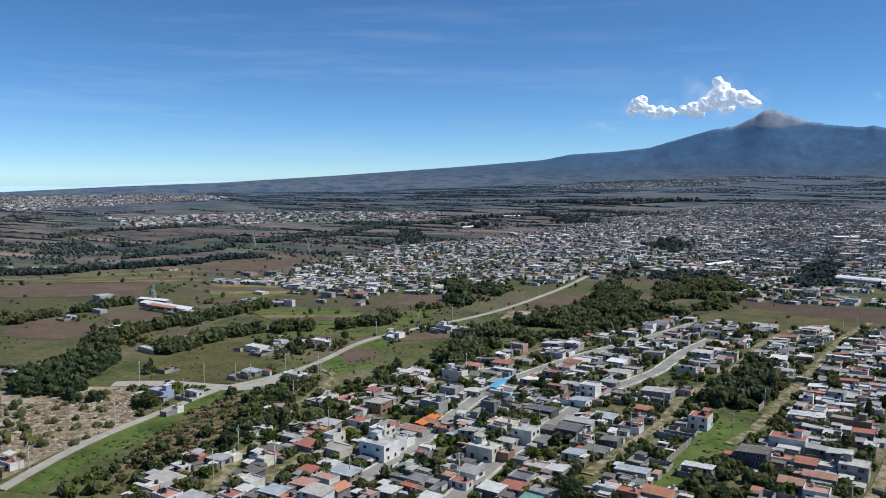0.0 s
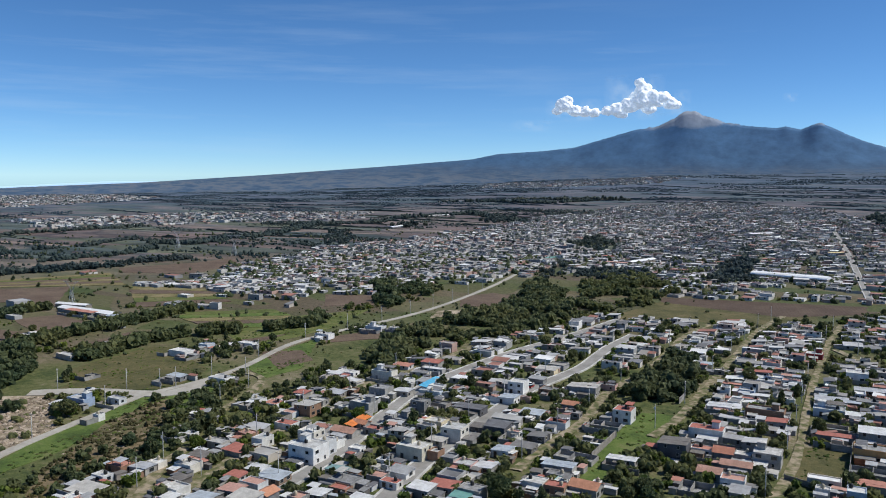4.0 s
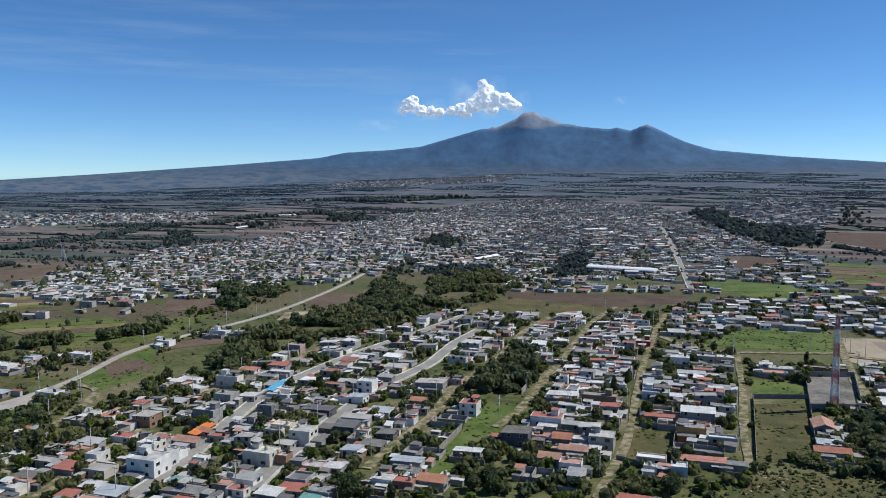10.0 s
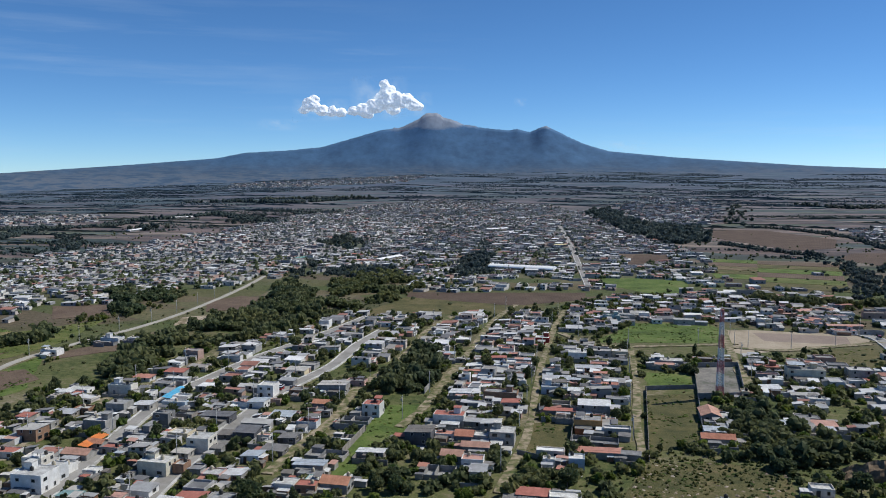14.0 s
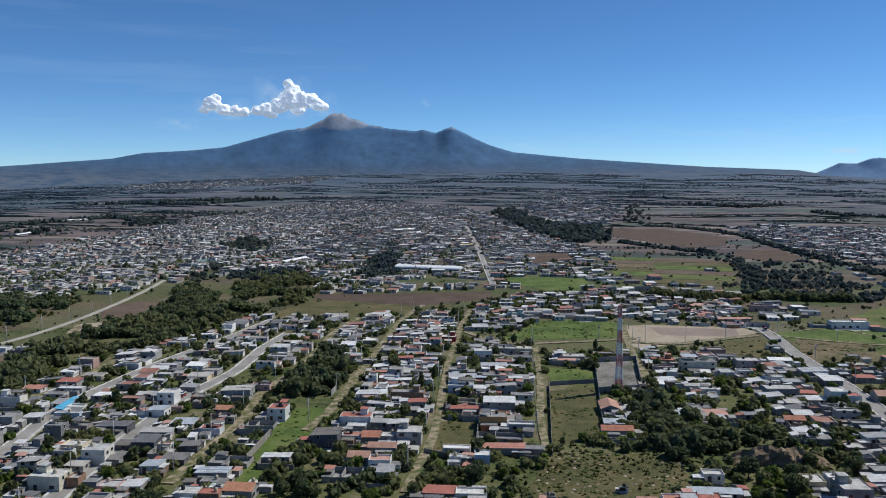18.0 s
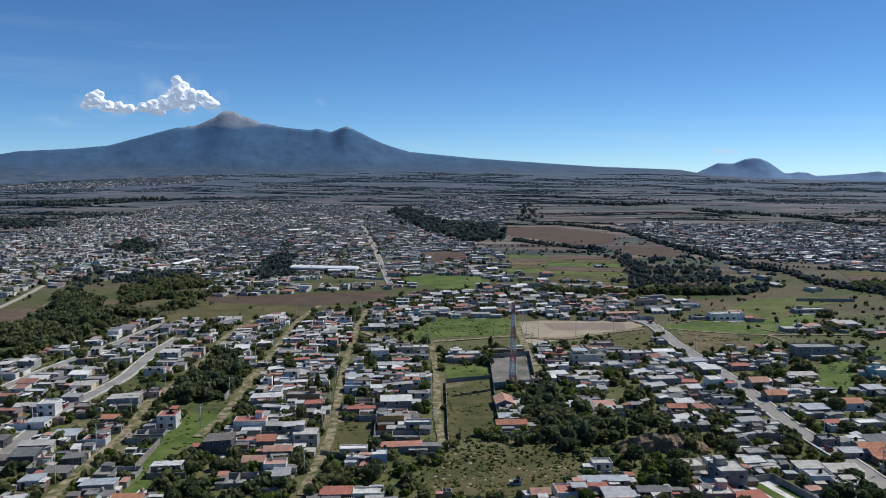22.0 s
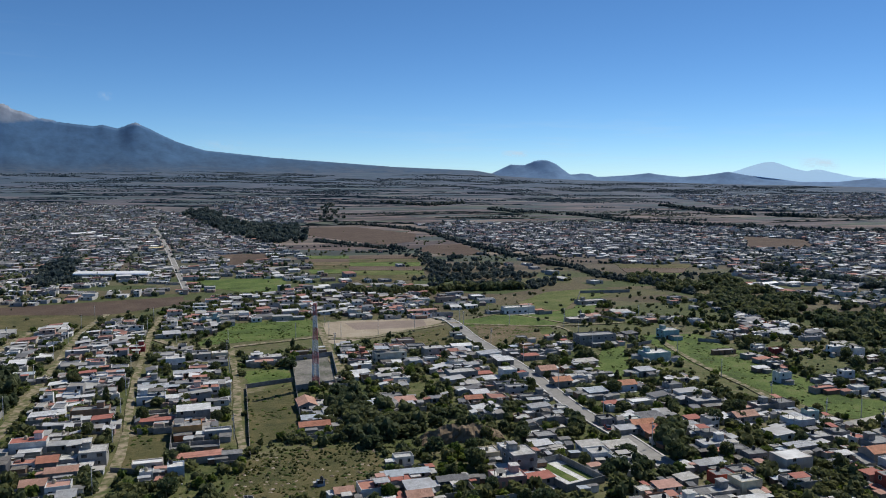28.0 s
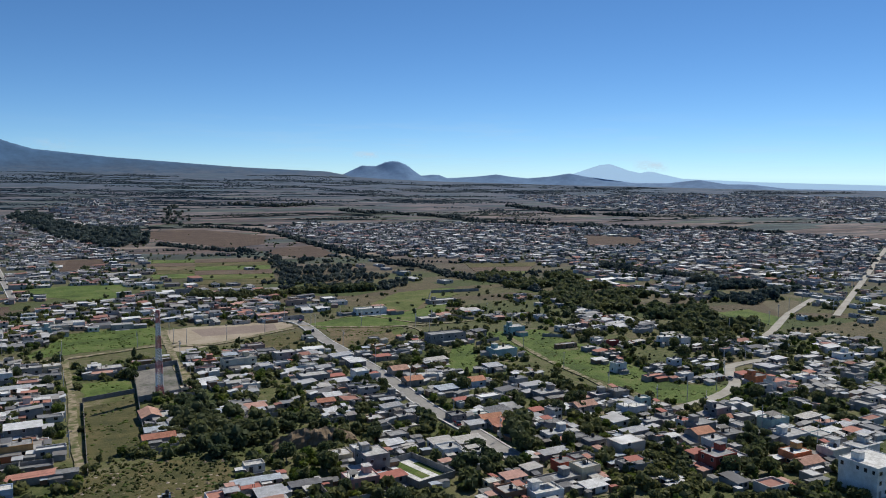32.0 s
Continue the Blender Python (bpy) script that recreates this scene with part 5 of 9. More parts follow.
wood("m", [(-266.2, 754.7), (-243.1, 813), (-199.5, 783.2), (-177.6, 697.3), (-227.4, 674.3)])  # plaza_trees

# hedgerows and thickets over the far fields
rng = np.random.default_rng(5)
hx, hy, hs = [], [], []
HEDGE_V, HEDGE_F, ROWS_FAR = [[], []], [[], []], []


def far_hedge(cx, cy, along, ln, wide, tall, rg):
    """An unbroken row of distant trees: a lumpy ridge along a bent line."""
    k = max(3, int(ln / 9))
    u = np.linspace(-0.5, 0.5, k) * ln
    bend = 9 * np.sin(u / 60.0)
    grow = rg.uniform(0.35, 1.15, k) * np.clip(1.4 * np.sin(np.linspace(0.25, 2.9, k)), 0.3, 1.0)
    rows = []
    for side, up in ((-1, 0.0), (-0.6, 0.75), (0.5, 1.0), (1, 0.0)):
        off = bend + side * wide * grow * rg.uniform(0.8, 1.2, k)
        x, y = cx + u * math.sin(along) + off * math.cos(along), cy + u * math.cos(along) - off * math.sin(along)
        rows.append(np.stack([x, y, land_z(x, y) - 0.4 + up * tall * grow * rg.uniform(0.75, 1.2, k)], 1))
    V = np.concatenate(rows)
    i, j = np.meshgrid(np.arange(3), np.arange(k - 1), indexing="ij")
    a = (i * k + j).ravel()
    g = int(math.hypot(cx, cy) > 2100)
    base_k = sum(len(q) for q in HEDGE_V[g])
    HEDGE_V[g].append(V)
    HEDGE_F[g].append(np.stack([a, a + 1, a + k + 1, a + k], 1) + base_k)


for _ in range(5200):
    r = 640 + 3900 * rng.uniform() ** 0.8
    a = radians(rng.uniform(-66, 62))
    cx, cy = r * math.sin(a), r * math.cos(a)
    if noise.noise(Vector((cx * 0.0016, cy * 0.0028, 3.0))) < rng.uniform(-0.42, 0.25):
        continue
    along = radians(rng.choice([90, 92, 86, 97, 104, 80])) + rng.normal() * 0.2
    ln = rng.uniform(30, 240) * (0.8 + r / 5000)
    wide = rng.uniform(0.6, 2.4) * (0.6 + r / 1400) * (6.0 if rng.uniform() < 0.16 else 1.0)
    if r > 1250 and wide < 14:
        if rng.uniform() < 0.42:
            ROWS_FAR.append((cx, cy, along, ln * 1.1, wide * 0.7 + 1.6, rng.uniform(2.0, 4.6)))
        continue
    n = int(ln / 4.6 * (1.9 if wide > 14 else 1.0))
    u = rng.uniform(-0.5, 0.5, n) * ln
    w = rng.normal(size=n) * wide
    bend = 9 * np.sin(u / 60.0)
    hx.append(cx + u * math.sin(along) + (w + bend) * math.cos(along))
    hy.append(cy + u * math.cos(along) - (w + bend) * math.sin(along))
    hs.append(rng.uniform(1.3, 3.2, n) * (0.8 + r / 6500))
hx, hy, hs = np.concatenate(hx), np.concatenate(hy), np.concatenate(hs)
keep = (np.hypot(hx, hy) > 760) & (np.hypot(hx, hy) < rng.uniform(3900, 4700, len(hx)))
TOWNS = []
TOWNS.append(([(-474, 487.2), (-593.3, 651.7), (-642.2, 840.9), (-608.1, 1009.4), (-663.4, 1625.4), (-616.5, 2116.2), (-464.9, 2424.3), (-167.4, 2229.7), (71.7, 1599.7), (117.7, 1008.7), (70.6, 827.5), (-4.7, 709.5), (-170.8, 730.2), (-257.5, 755.6), (-308.5, 656.9), (-334.7, 553.9), (-379.1, 494.6)], (0.8, 8.6)))  # old_town
TOWNS.append(([(414.2, 1490.8), (775.3, 1441.4), (1135.3, 1102.7), (1195.8, 787.4), (480.8, 307.8), (554.9, 439.3), (542.2, 592.7), (466.2, 730.6), (374.9, 842.4), (372.9, 1101.1)], (0.66, 9.2)))  # east_town
TOWNS.append(([(1682, 2674), (2664.4, 2608.6), (3163.9, 2108.5), (1681.6, 1113.4), (1523.5, 1485), (1449.4, 1981.3)], (0.6, 17)))  # far_city
TOWNS.append(([(-3790.1, 1974), (-3337.7, 2668.9), (-2616.4, 2353.6), (-2436.6, 1947.2), (-2121, 1102.9)], (0.62, 18)))  # west_city
TOWNS.append(([(-1576.5, 1035.5), (-1512.2, 1472), (-1141.3, 1698.2), (-976.1, 1452), (-1158.4, 1157.6), (-1305.2, 879.2)], (0.45, 13)))  # west_hamlet
TOWNS.append(([(-561.6, 479.5), (-561.2, 551.4), (-431.8, 568.6), (-376.8, 488.6), (-420.4, 429.3), (-491.5, 424.8)], (0.4, 11)))  # west_cluster
TOWNS.append(([(-170.8, 730.2), (-4.7, 709.5), (69.9, 819.5), (99.5, 727.1), (-8.8, 661.1), (-144.2, 637)], (0.6, 9)))  # market_quarter
TOWNS.append(([(-16.3, 881.8), (148.6, 1040.8), (244.4, 840.2), (161.2, 653.6), (28.3, 590.9), (-7.9, 672.3)], (0.3, 11)))  # valley_plots
TOWNS.append(([(-849.1, 439.1), (-623.5, 543.4), (-403, 434.8), (-303.6, 292.6), (-412.1, 211)], (0.05, 12)))  # west_farms
TOWNS.append(([(90, 2024.1), (213.8, 2087.3), (198.7, 1548.5), (93, 1606.6)], (0.5, 14)))  # north_hamlet
TOWNS.append(([(-1804.3, 3870), (-1372.1, 4043.4), (-971.9, 4157.9), (-1014.1, 3641.3), (-1593.1, 3961.5)], (0.5, 18)))  # flank_village
TOWNS.append(([(-558, 476.3), (-535.6, 526), (-479.4, 521.4), (-462.5, 441.6), (-497.5, 432.8)], (0.75, 9)))  # village
TOWNS.append(([(-575.9, 565.9), (-570.4, 652), (-435.9, 574), (-481.3, 519.8)], (0.6, 10)))  # village_top
TOWNS.append(([(-435, 441.3), (-415.4, 501.5), (-352.7, 456.9), (-392.6, 423.3)], (0.55, 10)))  # village_low
TOWNS.append(([(-1600, 3300), (-1850, 3850), (-1300, 4080), (-850, 4150), (-900, 3500)], (0.55, 17)))  # flank_town
TOWNS.append(([(25.4, 1995), (131.4, 2615.7), (332.2, 2588.2), (267.3, 1882.3), (202.8, 1576.2), (78.3, 1559.9)], (0.4, 11)))  # vale_town
TOWNS.append(([(409.4, 1432.8), (519.8, 1568.1), (603.1, 1464.3), (770, 1400), (637.8, 1084.3), (487.1, 976.3), (399.4, 1049.2)], (0.45, 11)))  # plain_town
TOWNS.append(([(124.6, 963.4), (248.8, 914.1), (200.9, 695.9), (96, 738.8)], (0.1, 11)))  # vale_farms
TOWNS.append(([(97.1, 563), (111, 619.7), (157.1, 605.9), (194.8, 578.7), (216.7, 562.7), (168.5, 511.1), (137.3, 527.8)], (0.5, 10)))  # vale_row
TOWNS.append(([(344.1, 510.9), (356.7, 478.4), (379, 421.3), (365.4, 353.1), (366.7, 293.1), (310.4, 243.8), (326.6, 281.7), (335.5, 366.5), (316.8, 455.4)], (0.35, 9)))  # slope_town
TOWNS.append(([(421.5, 601.6), (544.5, 688.6), (566.2, 535.2), (470.2, 447.4), (449.2, 495.5), (441.7, 571.3)], (0.5, 9)))  # park_side
TOWNS.append(([(267, 929.5), (336.2, 881), (360.2, 718.3), (370.5, 623.9), (314.5, 625.4), (227.7, 678.9)], (0.16, 10)))  # vale_side
for pts, rate in TOWNS:
    keep &= ~(inside(hx, hy, pts) & (rng.uniform(size=len(hx)) < 0.85))
for pts in PLOTS:
    keep &= ~inside(hx, hy, pts)
hx, hy, hs = hx[keep], hy[keep], hs[keep]
away = np.hypot(hx, hy) > 1300
stand("hedgerow_trees", np.stack([hx, hy], 1)[~away], hs[~away], FAR_PROTO, LEAF_FAR, "dark hedgerows and thickets between the fields", "hedgerow", rng)
mid = away & (np.hypot(hx, hy) < 2100)
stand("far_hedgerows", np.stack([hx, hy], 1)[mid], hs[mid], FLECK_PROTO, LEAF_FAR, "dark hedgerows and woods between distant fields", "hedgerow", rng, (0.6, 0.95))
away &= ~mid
stand("far_hedgerows", np.stack([hx, hy], 1)[away], hs[away], FLECK_PROTO, LEAF_HAZE, "hedgerows and woods below the mountain, painted haze-blue", "hedgerow", rng, (0.6, 0.95))


spots = np.array([q[:2] for q in ROWS_FAR])
free = np.ones(len(spots), bool)
for q in [t[0] for t in TOWNS] + PLOTS:
    free &= ~inside(spots[:, 0], spots[:, 1], q)
for q, ok in zip(ROWS_FAR, free):
    if ok:
        far_hedge(*q, rng)
for g, mt, words in ((0, LEAF_FAR, "dark unbroken hedgerows between distant fields"), (1, LEAF_HAZE, "hedgerows across the plain below the mountain, painted haze-blue")):
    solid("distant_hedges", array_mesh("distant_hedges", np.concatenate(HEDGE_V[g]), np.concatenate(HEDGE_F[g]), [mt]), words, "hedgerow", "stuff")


# ---- houses ----
def ring_box(bd, x0, y0, x1, y1, z0, z1, t):
    """Four walls as one connected ring with a top edge."""
    k = len(bd.v)
    for e, z in ((0, z0), (0, z1), (t, z1), (t, z0)):
        bd.v += [(x0 + e, y0 + e, z), (x1 - e, y0 + e, z), (x1 - e, y1 - e, z), (x0 + e, y1 - e, z)]
    for r in range(3):
        for i in range(4):
            j = (i + 1) % 4
            bd.f.append((k + r * 4 + i, k + r * 4 + j, k + r * 4 + 4 + j, k + r * 4 + 4 + i))
            bd.m.append(0)


def window_mesh(w, h):
    bd = Build()
    t, k = 0.08, 0
    for y, e in ((0.04, 0), (-0.07, 0), (-0.07, t), (0.04, t)):
        bd.v += [(-w / 2 + e, y, e), (w / 2 - e, y, e), (w / 2 - e, y, h - e), (-w / 2 + e, y, h - e)]
    for r in range(3):
        for i in range(4):
            j = (i + 1) % 4
            bd.f.append((r * 4 + i, r * 4 + j, r * 4 + 4 + j, r * 4 + 4 + i))
            bd.m.append(0)
    pn = Build()
    pn.box(-w / 2 + t, -0.035, t, w / 2 - t, -0.005, h - t)
    return bd.mesh("window", [FRAME_WHITE]), pn.mesh("pane", [GLASS])


WINDOWS = [window_mesh(1.3, 1.1), window_mesh(1.8, 1.2), window_mesh(1.0, 1.3)]
_d = Build()
_d.box(-0.5, -0.05, 0, 0.5, 0.03, 2.1)
_d.box(-0.58, -0.08, 0, -0.5, 0.03, 2.18)
_d.box(0.5, -0.08, 0, 0.58, 0.03, 2.18)
_d.box(-0.5, -0.08, 2.1, 0.5, 0.03, 2.18)
_d.box(0.34, -0.10, 1.0, 0.40, -0.05, 1.1)
DOOR = _d.mesh("door", [METAL_DARK])
_t = Build()
_t.lathe([(0.55, 0.0), (0.58, 0.1), (0.58, 1.0), (0.5, 1.15), (0.2, 1.3), (0.18, 1.36)], n=12)
TANK = _t.mesh("water_tank", [TANK_BLACK], True)
_p = Build()
_p.box(-0.06, -0.06, 0, 0.06, 0.06, 1.77)
POST = _p.mesh("post", [METAL_DARK])
STYLES = {
    "w": (W_WHITE, R_WHITE, "flat", "white plastered house with a flat concrete roof"),
    "g": (W_GREY, R_CONC, "flat", "bare grey block house with a flat roof"),
    "d": (W_DARK, R_DARK, "sheet", "dark grey block house under a dull sheet roof"),
    "c": (W_GREY, R_SHEET, "sheet", "grey block house with a pale corrugated sheet roof"),
    "r": (W_WHITE, R_RED, "flat", "pale house with a faded red waterproofed roof"),
    "o": (W_GREY, R_TILE, "tile", "house with an orange terracotta tile roof"),
    "b": (W_BRICK, R_CONC, "flat", "unfinished brown brick house with a flat roof"),
    "B": (W_BLUE, R_WHITE, "flat", "blue painted house with a pale flat roof"),
    "k": (W_GREY, R_CONC, "none", "roofless shell of grey block walls"),
    "q": (W_WHITE, R_RED, "flat", "two-storey white house with a reddish roof terrace"),
    "R": (W_RED, R_WHITE, "flat", "red painted house with a white roof edge"),
    "t": (W_WHITE, R_TEAL, "sheet", "low shed with a teal sheet roof"),
    "G": (W_GREY, R_CONC, "flat", "large grey block building with an unfinished upper storey"),
    "W": (W_WHITE, R_WHITE, "flat", "broad white roof slab with a low parapet"),
    "V": (W_BLUE, R_TILE, "tile", "bright blue house with an orange roof"),
    "D": (W_RED, R_CONC, "flat", "dark red building with a flat roof"),
    "Z": (W_WHITE, R_WHITE, "flat", "three-storey pale apartment block with rows of windows"),
}
HOMES = []
hr = random.Random(77)


def clear_of_homes(x, y, w, d, gap):
    return all(abs(x - X) > (w + W) / 2 + gap or abs(y - Y) > (d + D) / 2 + gap for X, Y, W, D in HOMES)


def house(x, y, w, d, h, style, turn, rich=True):
    """One house: four walls, its roof, windows, door and roof tank as parts."""
    wall, roof, form, words = STYLES[style]
    if style in "cr" and hr.random() < 0.4:
        wall = hr.choice([W_WHITE, W_GREY, W_BRICK, W_GREY])
    if style == "c" and hr.random() < 0.16:
        roof, words = R_RED, "block house with a faded red sheet roof"
    elif rich and style in "cgw" and hr.random() < 0.16:
        wall, shade = hr.choice([(W_TEAL, "turquoise"), (W_PINK, "pink"), (W_OCHRE, "orange"), (W_CREAM, "cream"), (W_CREAM, "cream")])
        words = shade + (" painted house with a pale corrugated sheet roof" if style == "c" else " painted house with a flat concrete roof")
    size = "two-storey " if h > 4.8 and "storey" not in words else ("small " if w * d < 34 else "")
    e = thing("house", x, y, 0.0, turn, size + words, "house", "houses of the town")
    HOMES.append((x, y, w, d))
    t = 0.18
    bd = Build()
    if form == "none":
        ring_box(bd, -w / 2, -d / 2, w / 2, d / 2, -0.1, h * 0.85, t)
        for q in range(16):
            X, Y, Z = bd.v[q]
            if Z > 0:
                bd.v[q] = (X, Y, Z * (0.7 + 0.45 * abs(noise.noise(Vector((X * 0.3 + x, Y * 0.3 + y, 0.3))))))
        iw = Build()
        iw.box(-w * 0.12, -d / 2 + t, -0.1, -w * 0.12 + t, d / 2 - t, h * hr.uniform(0.6, 0.95))
        part("inner_wall", iw.mesh("inner_wall", [wall]), e)
        part("wall", bd.mesh("wall", [wall]), e)
        fl = Build()
        fl.box(-w / 2 + t, -d / 2 + t, -0.1, w / 2 - t, d / 2 - t, 0.14)
        part("slab", fl.mesh("slab", [R_CONC]), e, label="bare concrete floor slab")
        return e
    if form == "flat":
        lip = hr.choice([0.15, 0.25, 0.35, 0.5]) if rich else 0.35
        top = h + (lip if style != "W" else 1.0)
        ring_box(bd, -w / 2, -d / 2, w / 2, d / 2, -0.1, top, t)
        rf = Build()
        rf.box(-w / 2 + t, -d / 2 + t, h - 0.2, w / 2 - t, d / 2 - t, h)
        if rich and w * d > 55 and hr.random() < 0.65:
            sx, sy = hr.choice([-1, 1]) * w * 0.25, d * 0.2
            up = Build()
            up.box(-1.3, -1.4, 0, 1.3, 1.4, 2.2)
            room = part("stair_room", up.mesh("stair_room", [wall]), e, (sx, sy, h))
            up = Build()
            up.box(-1.5, -1.6, 2.2, 1.5, 1.6, 2.34)
            part("stair_roof", up.mesh("stair_roof", [roof]), room)
    elif form == "sheet":
        rise = 0.05 * min(w, d) + 0.15
        z0, z1 = h - rise / 2, h + rise / 2
        side = hr.random() < 0.5
        k = [(-w / 2, -d / 2), (w / 2, -d / 2), (w / 2, d / 2), (-w / 2, d / 2)]
        zs = [z0, z1, z1, z0] if side else [z0, z0, z1, z1]
        for i in range(4):
            j = (i + 1) % 4
            (ax, ay), (bx, by) = k[i], k[j]
            bd.quad([(ax, ay, -0.1), (bx, by, -0.1), (bx, by, zs[j]), (ax, ay, zs[i])])
            s = 1 - 2 * t / min(w, d)
            bd.quad([(bx * s, by * s, -0.1), (ax * s, ay * s, -0.1), (ax * s, ay * s, zs[i]), (bx * s, by * s, zs[j])])
        rf = Build()
        o = 0.3
        q = [((w / 2 + o) * sx, (d / 2 + o) * sy) for sx, sy in ((-1, -1), (1, -1), (1, 1), (-1, 1))]
        n = max(1, int(max(w, d) / 4.5))
        for i in range(n):
            a, b = i / n, (i + 1) / n
            lift = 0.05 * (i % 2)
            if side:
                c = [(q[0][0], q[0][1] + (q[3][1] - q[0][1]) * a), (q[1][0], q[1][1] + (q[2][1] - q[1][1]) * a), (q[1][0], q[1][1] + (q[2][1] - q[1][1]) * b + 0.1), (q[0][0], q[0][1] + (q[3][1] - q[0][1]) * b + 0.1)]
                zz = [z0, z1, z1, z0]
            else:
                c = [(q[0][0] + (q[1][0] - q[0][0]) * a, q[0][1]), (q[0][0] + (q[1][0] - q[0][0]) * b + 0.1, q[0][1]), (q[0][0] + (q[1][0] - q[0][0]) * b + 0.1, q[2][1]), (q[0][0] + (q[1][0] - q[0][0]) * a, q[2][1])]
                zz = [z0, z0, z1, z1]
            up = [(cx, cy, cz + 0.08 + lift) for (cx, cy), cz in zip(c, zz)]
            dn = [(cx, cy, cz + 0.01 + lift) for (cx, cy), cz in zip(c, zz)]
            rf.quad(up)
            rf.quad(dn[::-1])
            for i2 in range(4):
                j2 = (i2 + 1) % 4
                rf.quad([dn[i2], dn[j2], up[j2], up[i2]])
    else:
        g = 0.16 * min(w, d) + 0.3
        long_x = w >= d
        L, S = (w, d) if long_x else (d, w)

        def at(u, v, z):
            return (u, v, z) if long_x else (-v, u, z)
        for s in (-1, 1):
            bd.quad([at(-L / 2 * s, -S / 2 * s, -0.1), at(L / 2 * s, -S / 2 * s, -0.1), at(L / 2 * s, -S / 2 * s, h), at(-L / 2 * s, -S / 2 * s, h)])
            bd.quad([at(L / 2 * s, -S / 2 * s, -0.1), at(L / 2 * s, S / 2 * s, -0.1), at(L / 2 * s, S / 2 * s, h), at(L / 2 * s, 0, h + g), at(L / 2 * s, -S / 2 * s, h)])
        rf = Build()
        o = 0.35
        for s in (-1, 1):
            up = [at(-(L / 2 + o) * s, -(S / 2 + o) * s, h + 0.1 - o * g / (S / 2)), at((L / 2 + o) * s, -(S / 2 + o) * s, h + 0.1 - o * g / (S / 2)), at((L / 2 + o) * s, 0, h + g + 0.1), at(-(L / 2 + o) * s, 0, h + g + 0.1)]
            dn = [(a, b, c - 0.1) for a, b, c in up]
            rf.quad(up)
            rf.quad(dn[::-1])
            for i2 in (0, 1, 3):
                j2 = (i2 + 1) % 4
                rf.quad([dn[i2], dn[j2], up[j2], up[i2]])
    part("wall", bd.mesh("wall", [wall]), e)
    part("roof", rf.mesh("roof", [roof]), e)
    for _ in range(2 if w * d > 44 else 1):
        if style in "WZ" or hr.random() > 0.62:
            continue
        aw, ad, ah = w * hr.uniform(0.3, 0.6), d * hr.uniform(0.35, 0.7), min(h, 2.4) * hr.uniform(0.7, 0.98)
        if hr.random() < 0.5:
            px, py = hr.uniform(-0.5, 0.5) * (w - aw), -d / 2 - ad / 2 - 0.02
        else:
            px, py = hr.choice([-1, 1]) * (w / 2 + aw / 2 + 0.02), hr.uniform(-0.5, 0.5) * (d - ad)
        if near_street(x + px, y + py, max(aw, ad) / 2) or not clear_of_homes(x + px, y + py, aw, ad, -0.02):
            continue
        HOMES.append((x + px, y + py, aw, ad))
        ax = Build()
        ring_box(ax, -aw / 2, -ad / 2, aw / 2, ad / 2, -0.1, ah, 0.15)
        room = part("annex", ax.mesh("annex", [hr.choice([wall, W_GREY, W_GREY, W_BRICK, W_DARK])]), e, (px, py, 0))
        tilt = hr.uniform(0.05, 0.3)
        ax = Build()
        up = [(-aw / 2 - 0.2, -ad / 2 - 0.2, ah + 0.08), (aw / 2 + 0.2, -ad / 2 - 0.2, ah + 0.08), (aw / 2 + 0.2, ad / 2 + 0.2, ah + 0.08 + tilt), (-aw / 2 - 0.2, ad / 2 + 0.2, ah + 0.08 + tilt)]
        dn = [(p, q, r - 0.08) for p, q, r in up]
        ax.quad(up)
        ax.quad(dn[::-1])
        for i2 in range(4):
            ax.quad([dn[i2], dn[(i2 + 1) % 4], up[(i2 + 1) % 4], up[i2]])
        part("annex_roof", ax.mesh("annex_roof", [hr.choice([R_SHEET, R_DARK, R_CONC, R_SHEET, R_RED, R_DARK])]), room)
    if hr.random() < 0.55:
        dep, side = hr.uniform(2.0, 5.0), hr.uniform(0.5, 1.0)
        corner = [(x + sx * w * side / 2, y - d / 2 - dep) for sx in (-1, 1)]
        if not any(near_street(px, py, 0.3) for px, py in corner):
            pt = Build()
            k = int(dep / 1.6) + 1
            for i in range(k):
                pt.box(-w * side / 2, -d / 2 - dep * (i + 1) / k + 0.03, -0.1, w * side / 2, -d / 2 - dep * i / k - 0.03, 0.15 + 0.02 * (i % 2))
            part("patio", pt.mesh("patio", [hr.choice([R_CONC, KERB, R_CONC, EARTH])]), e, label="bare concrete patio slab")
    if form == "flat" and w * d > 30 and style not in "WZ" and hr.random() < 0.45:
        tw, td, th = w * hr.uniform(0.3, 0.6), d * hr.uniform(0.4, 0.7), 1.8
        ox, oy = hr.choice([-1, 1]) * (w - tw) / 2 * 0.85, hr.choice([-1, 1]) * (d - td) / 2 * 0.85
        tp = Build()
        tp.quad([(-tw / 2, -td / 2, th), (tw / 2, -td / 2, th), (tw / 2, td / 2, th + 0.35), (-tw / 2, td / 2, th + 0.35)])
        tp.quad([(-tw / 2, td / 2, th + 0.29), (tw / 2, td / 2, th + 0.29), (tw / 2, -td / 2, th - 0.06), (-tw / 2, -td / 2, th - 0.06)])
        for pa, pb in (((-1, -1), (1, -1)), ((1, -1), (1, 1)), ((1, 1), (-1, 1)), ((-1, 1), (-1, -1))):
            za, zb = [th + (0.35 if q[1] > 0 else 0.0) for q in (pa, pb)]
            tp.quad([(pa[0] * tw / 2, pa[1] * td / 2, za - 0.06), (pb[0] * tw / 2, pb[1] * td / 2, zb - 0.06), (pb[0] * tw / 2, pb[1] * td / 2, zb), (pa[0] * tw / 2, pa[1] * td / 2, za)])
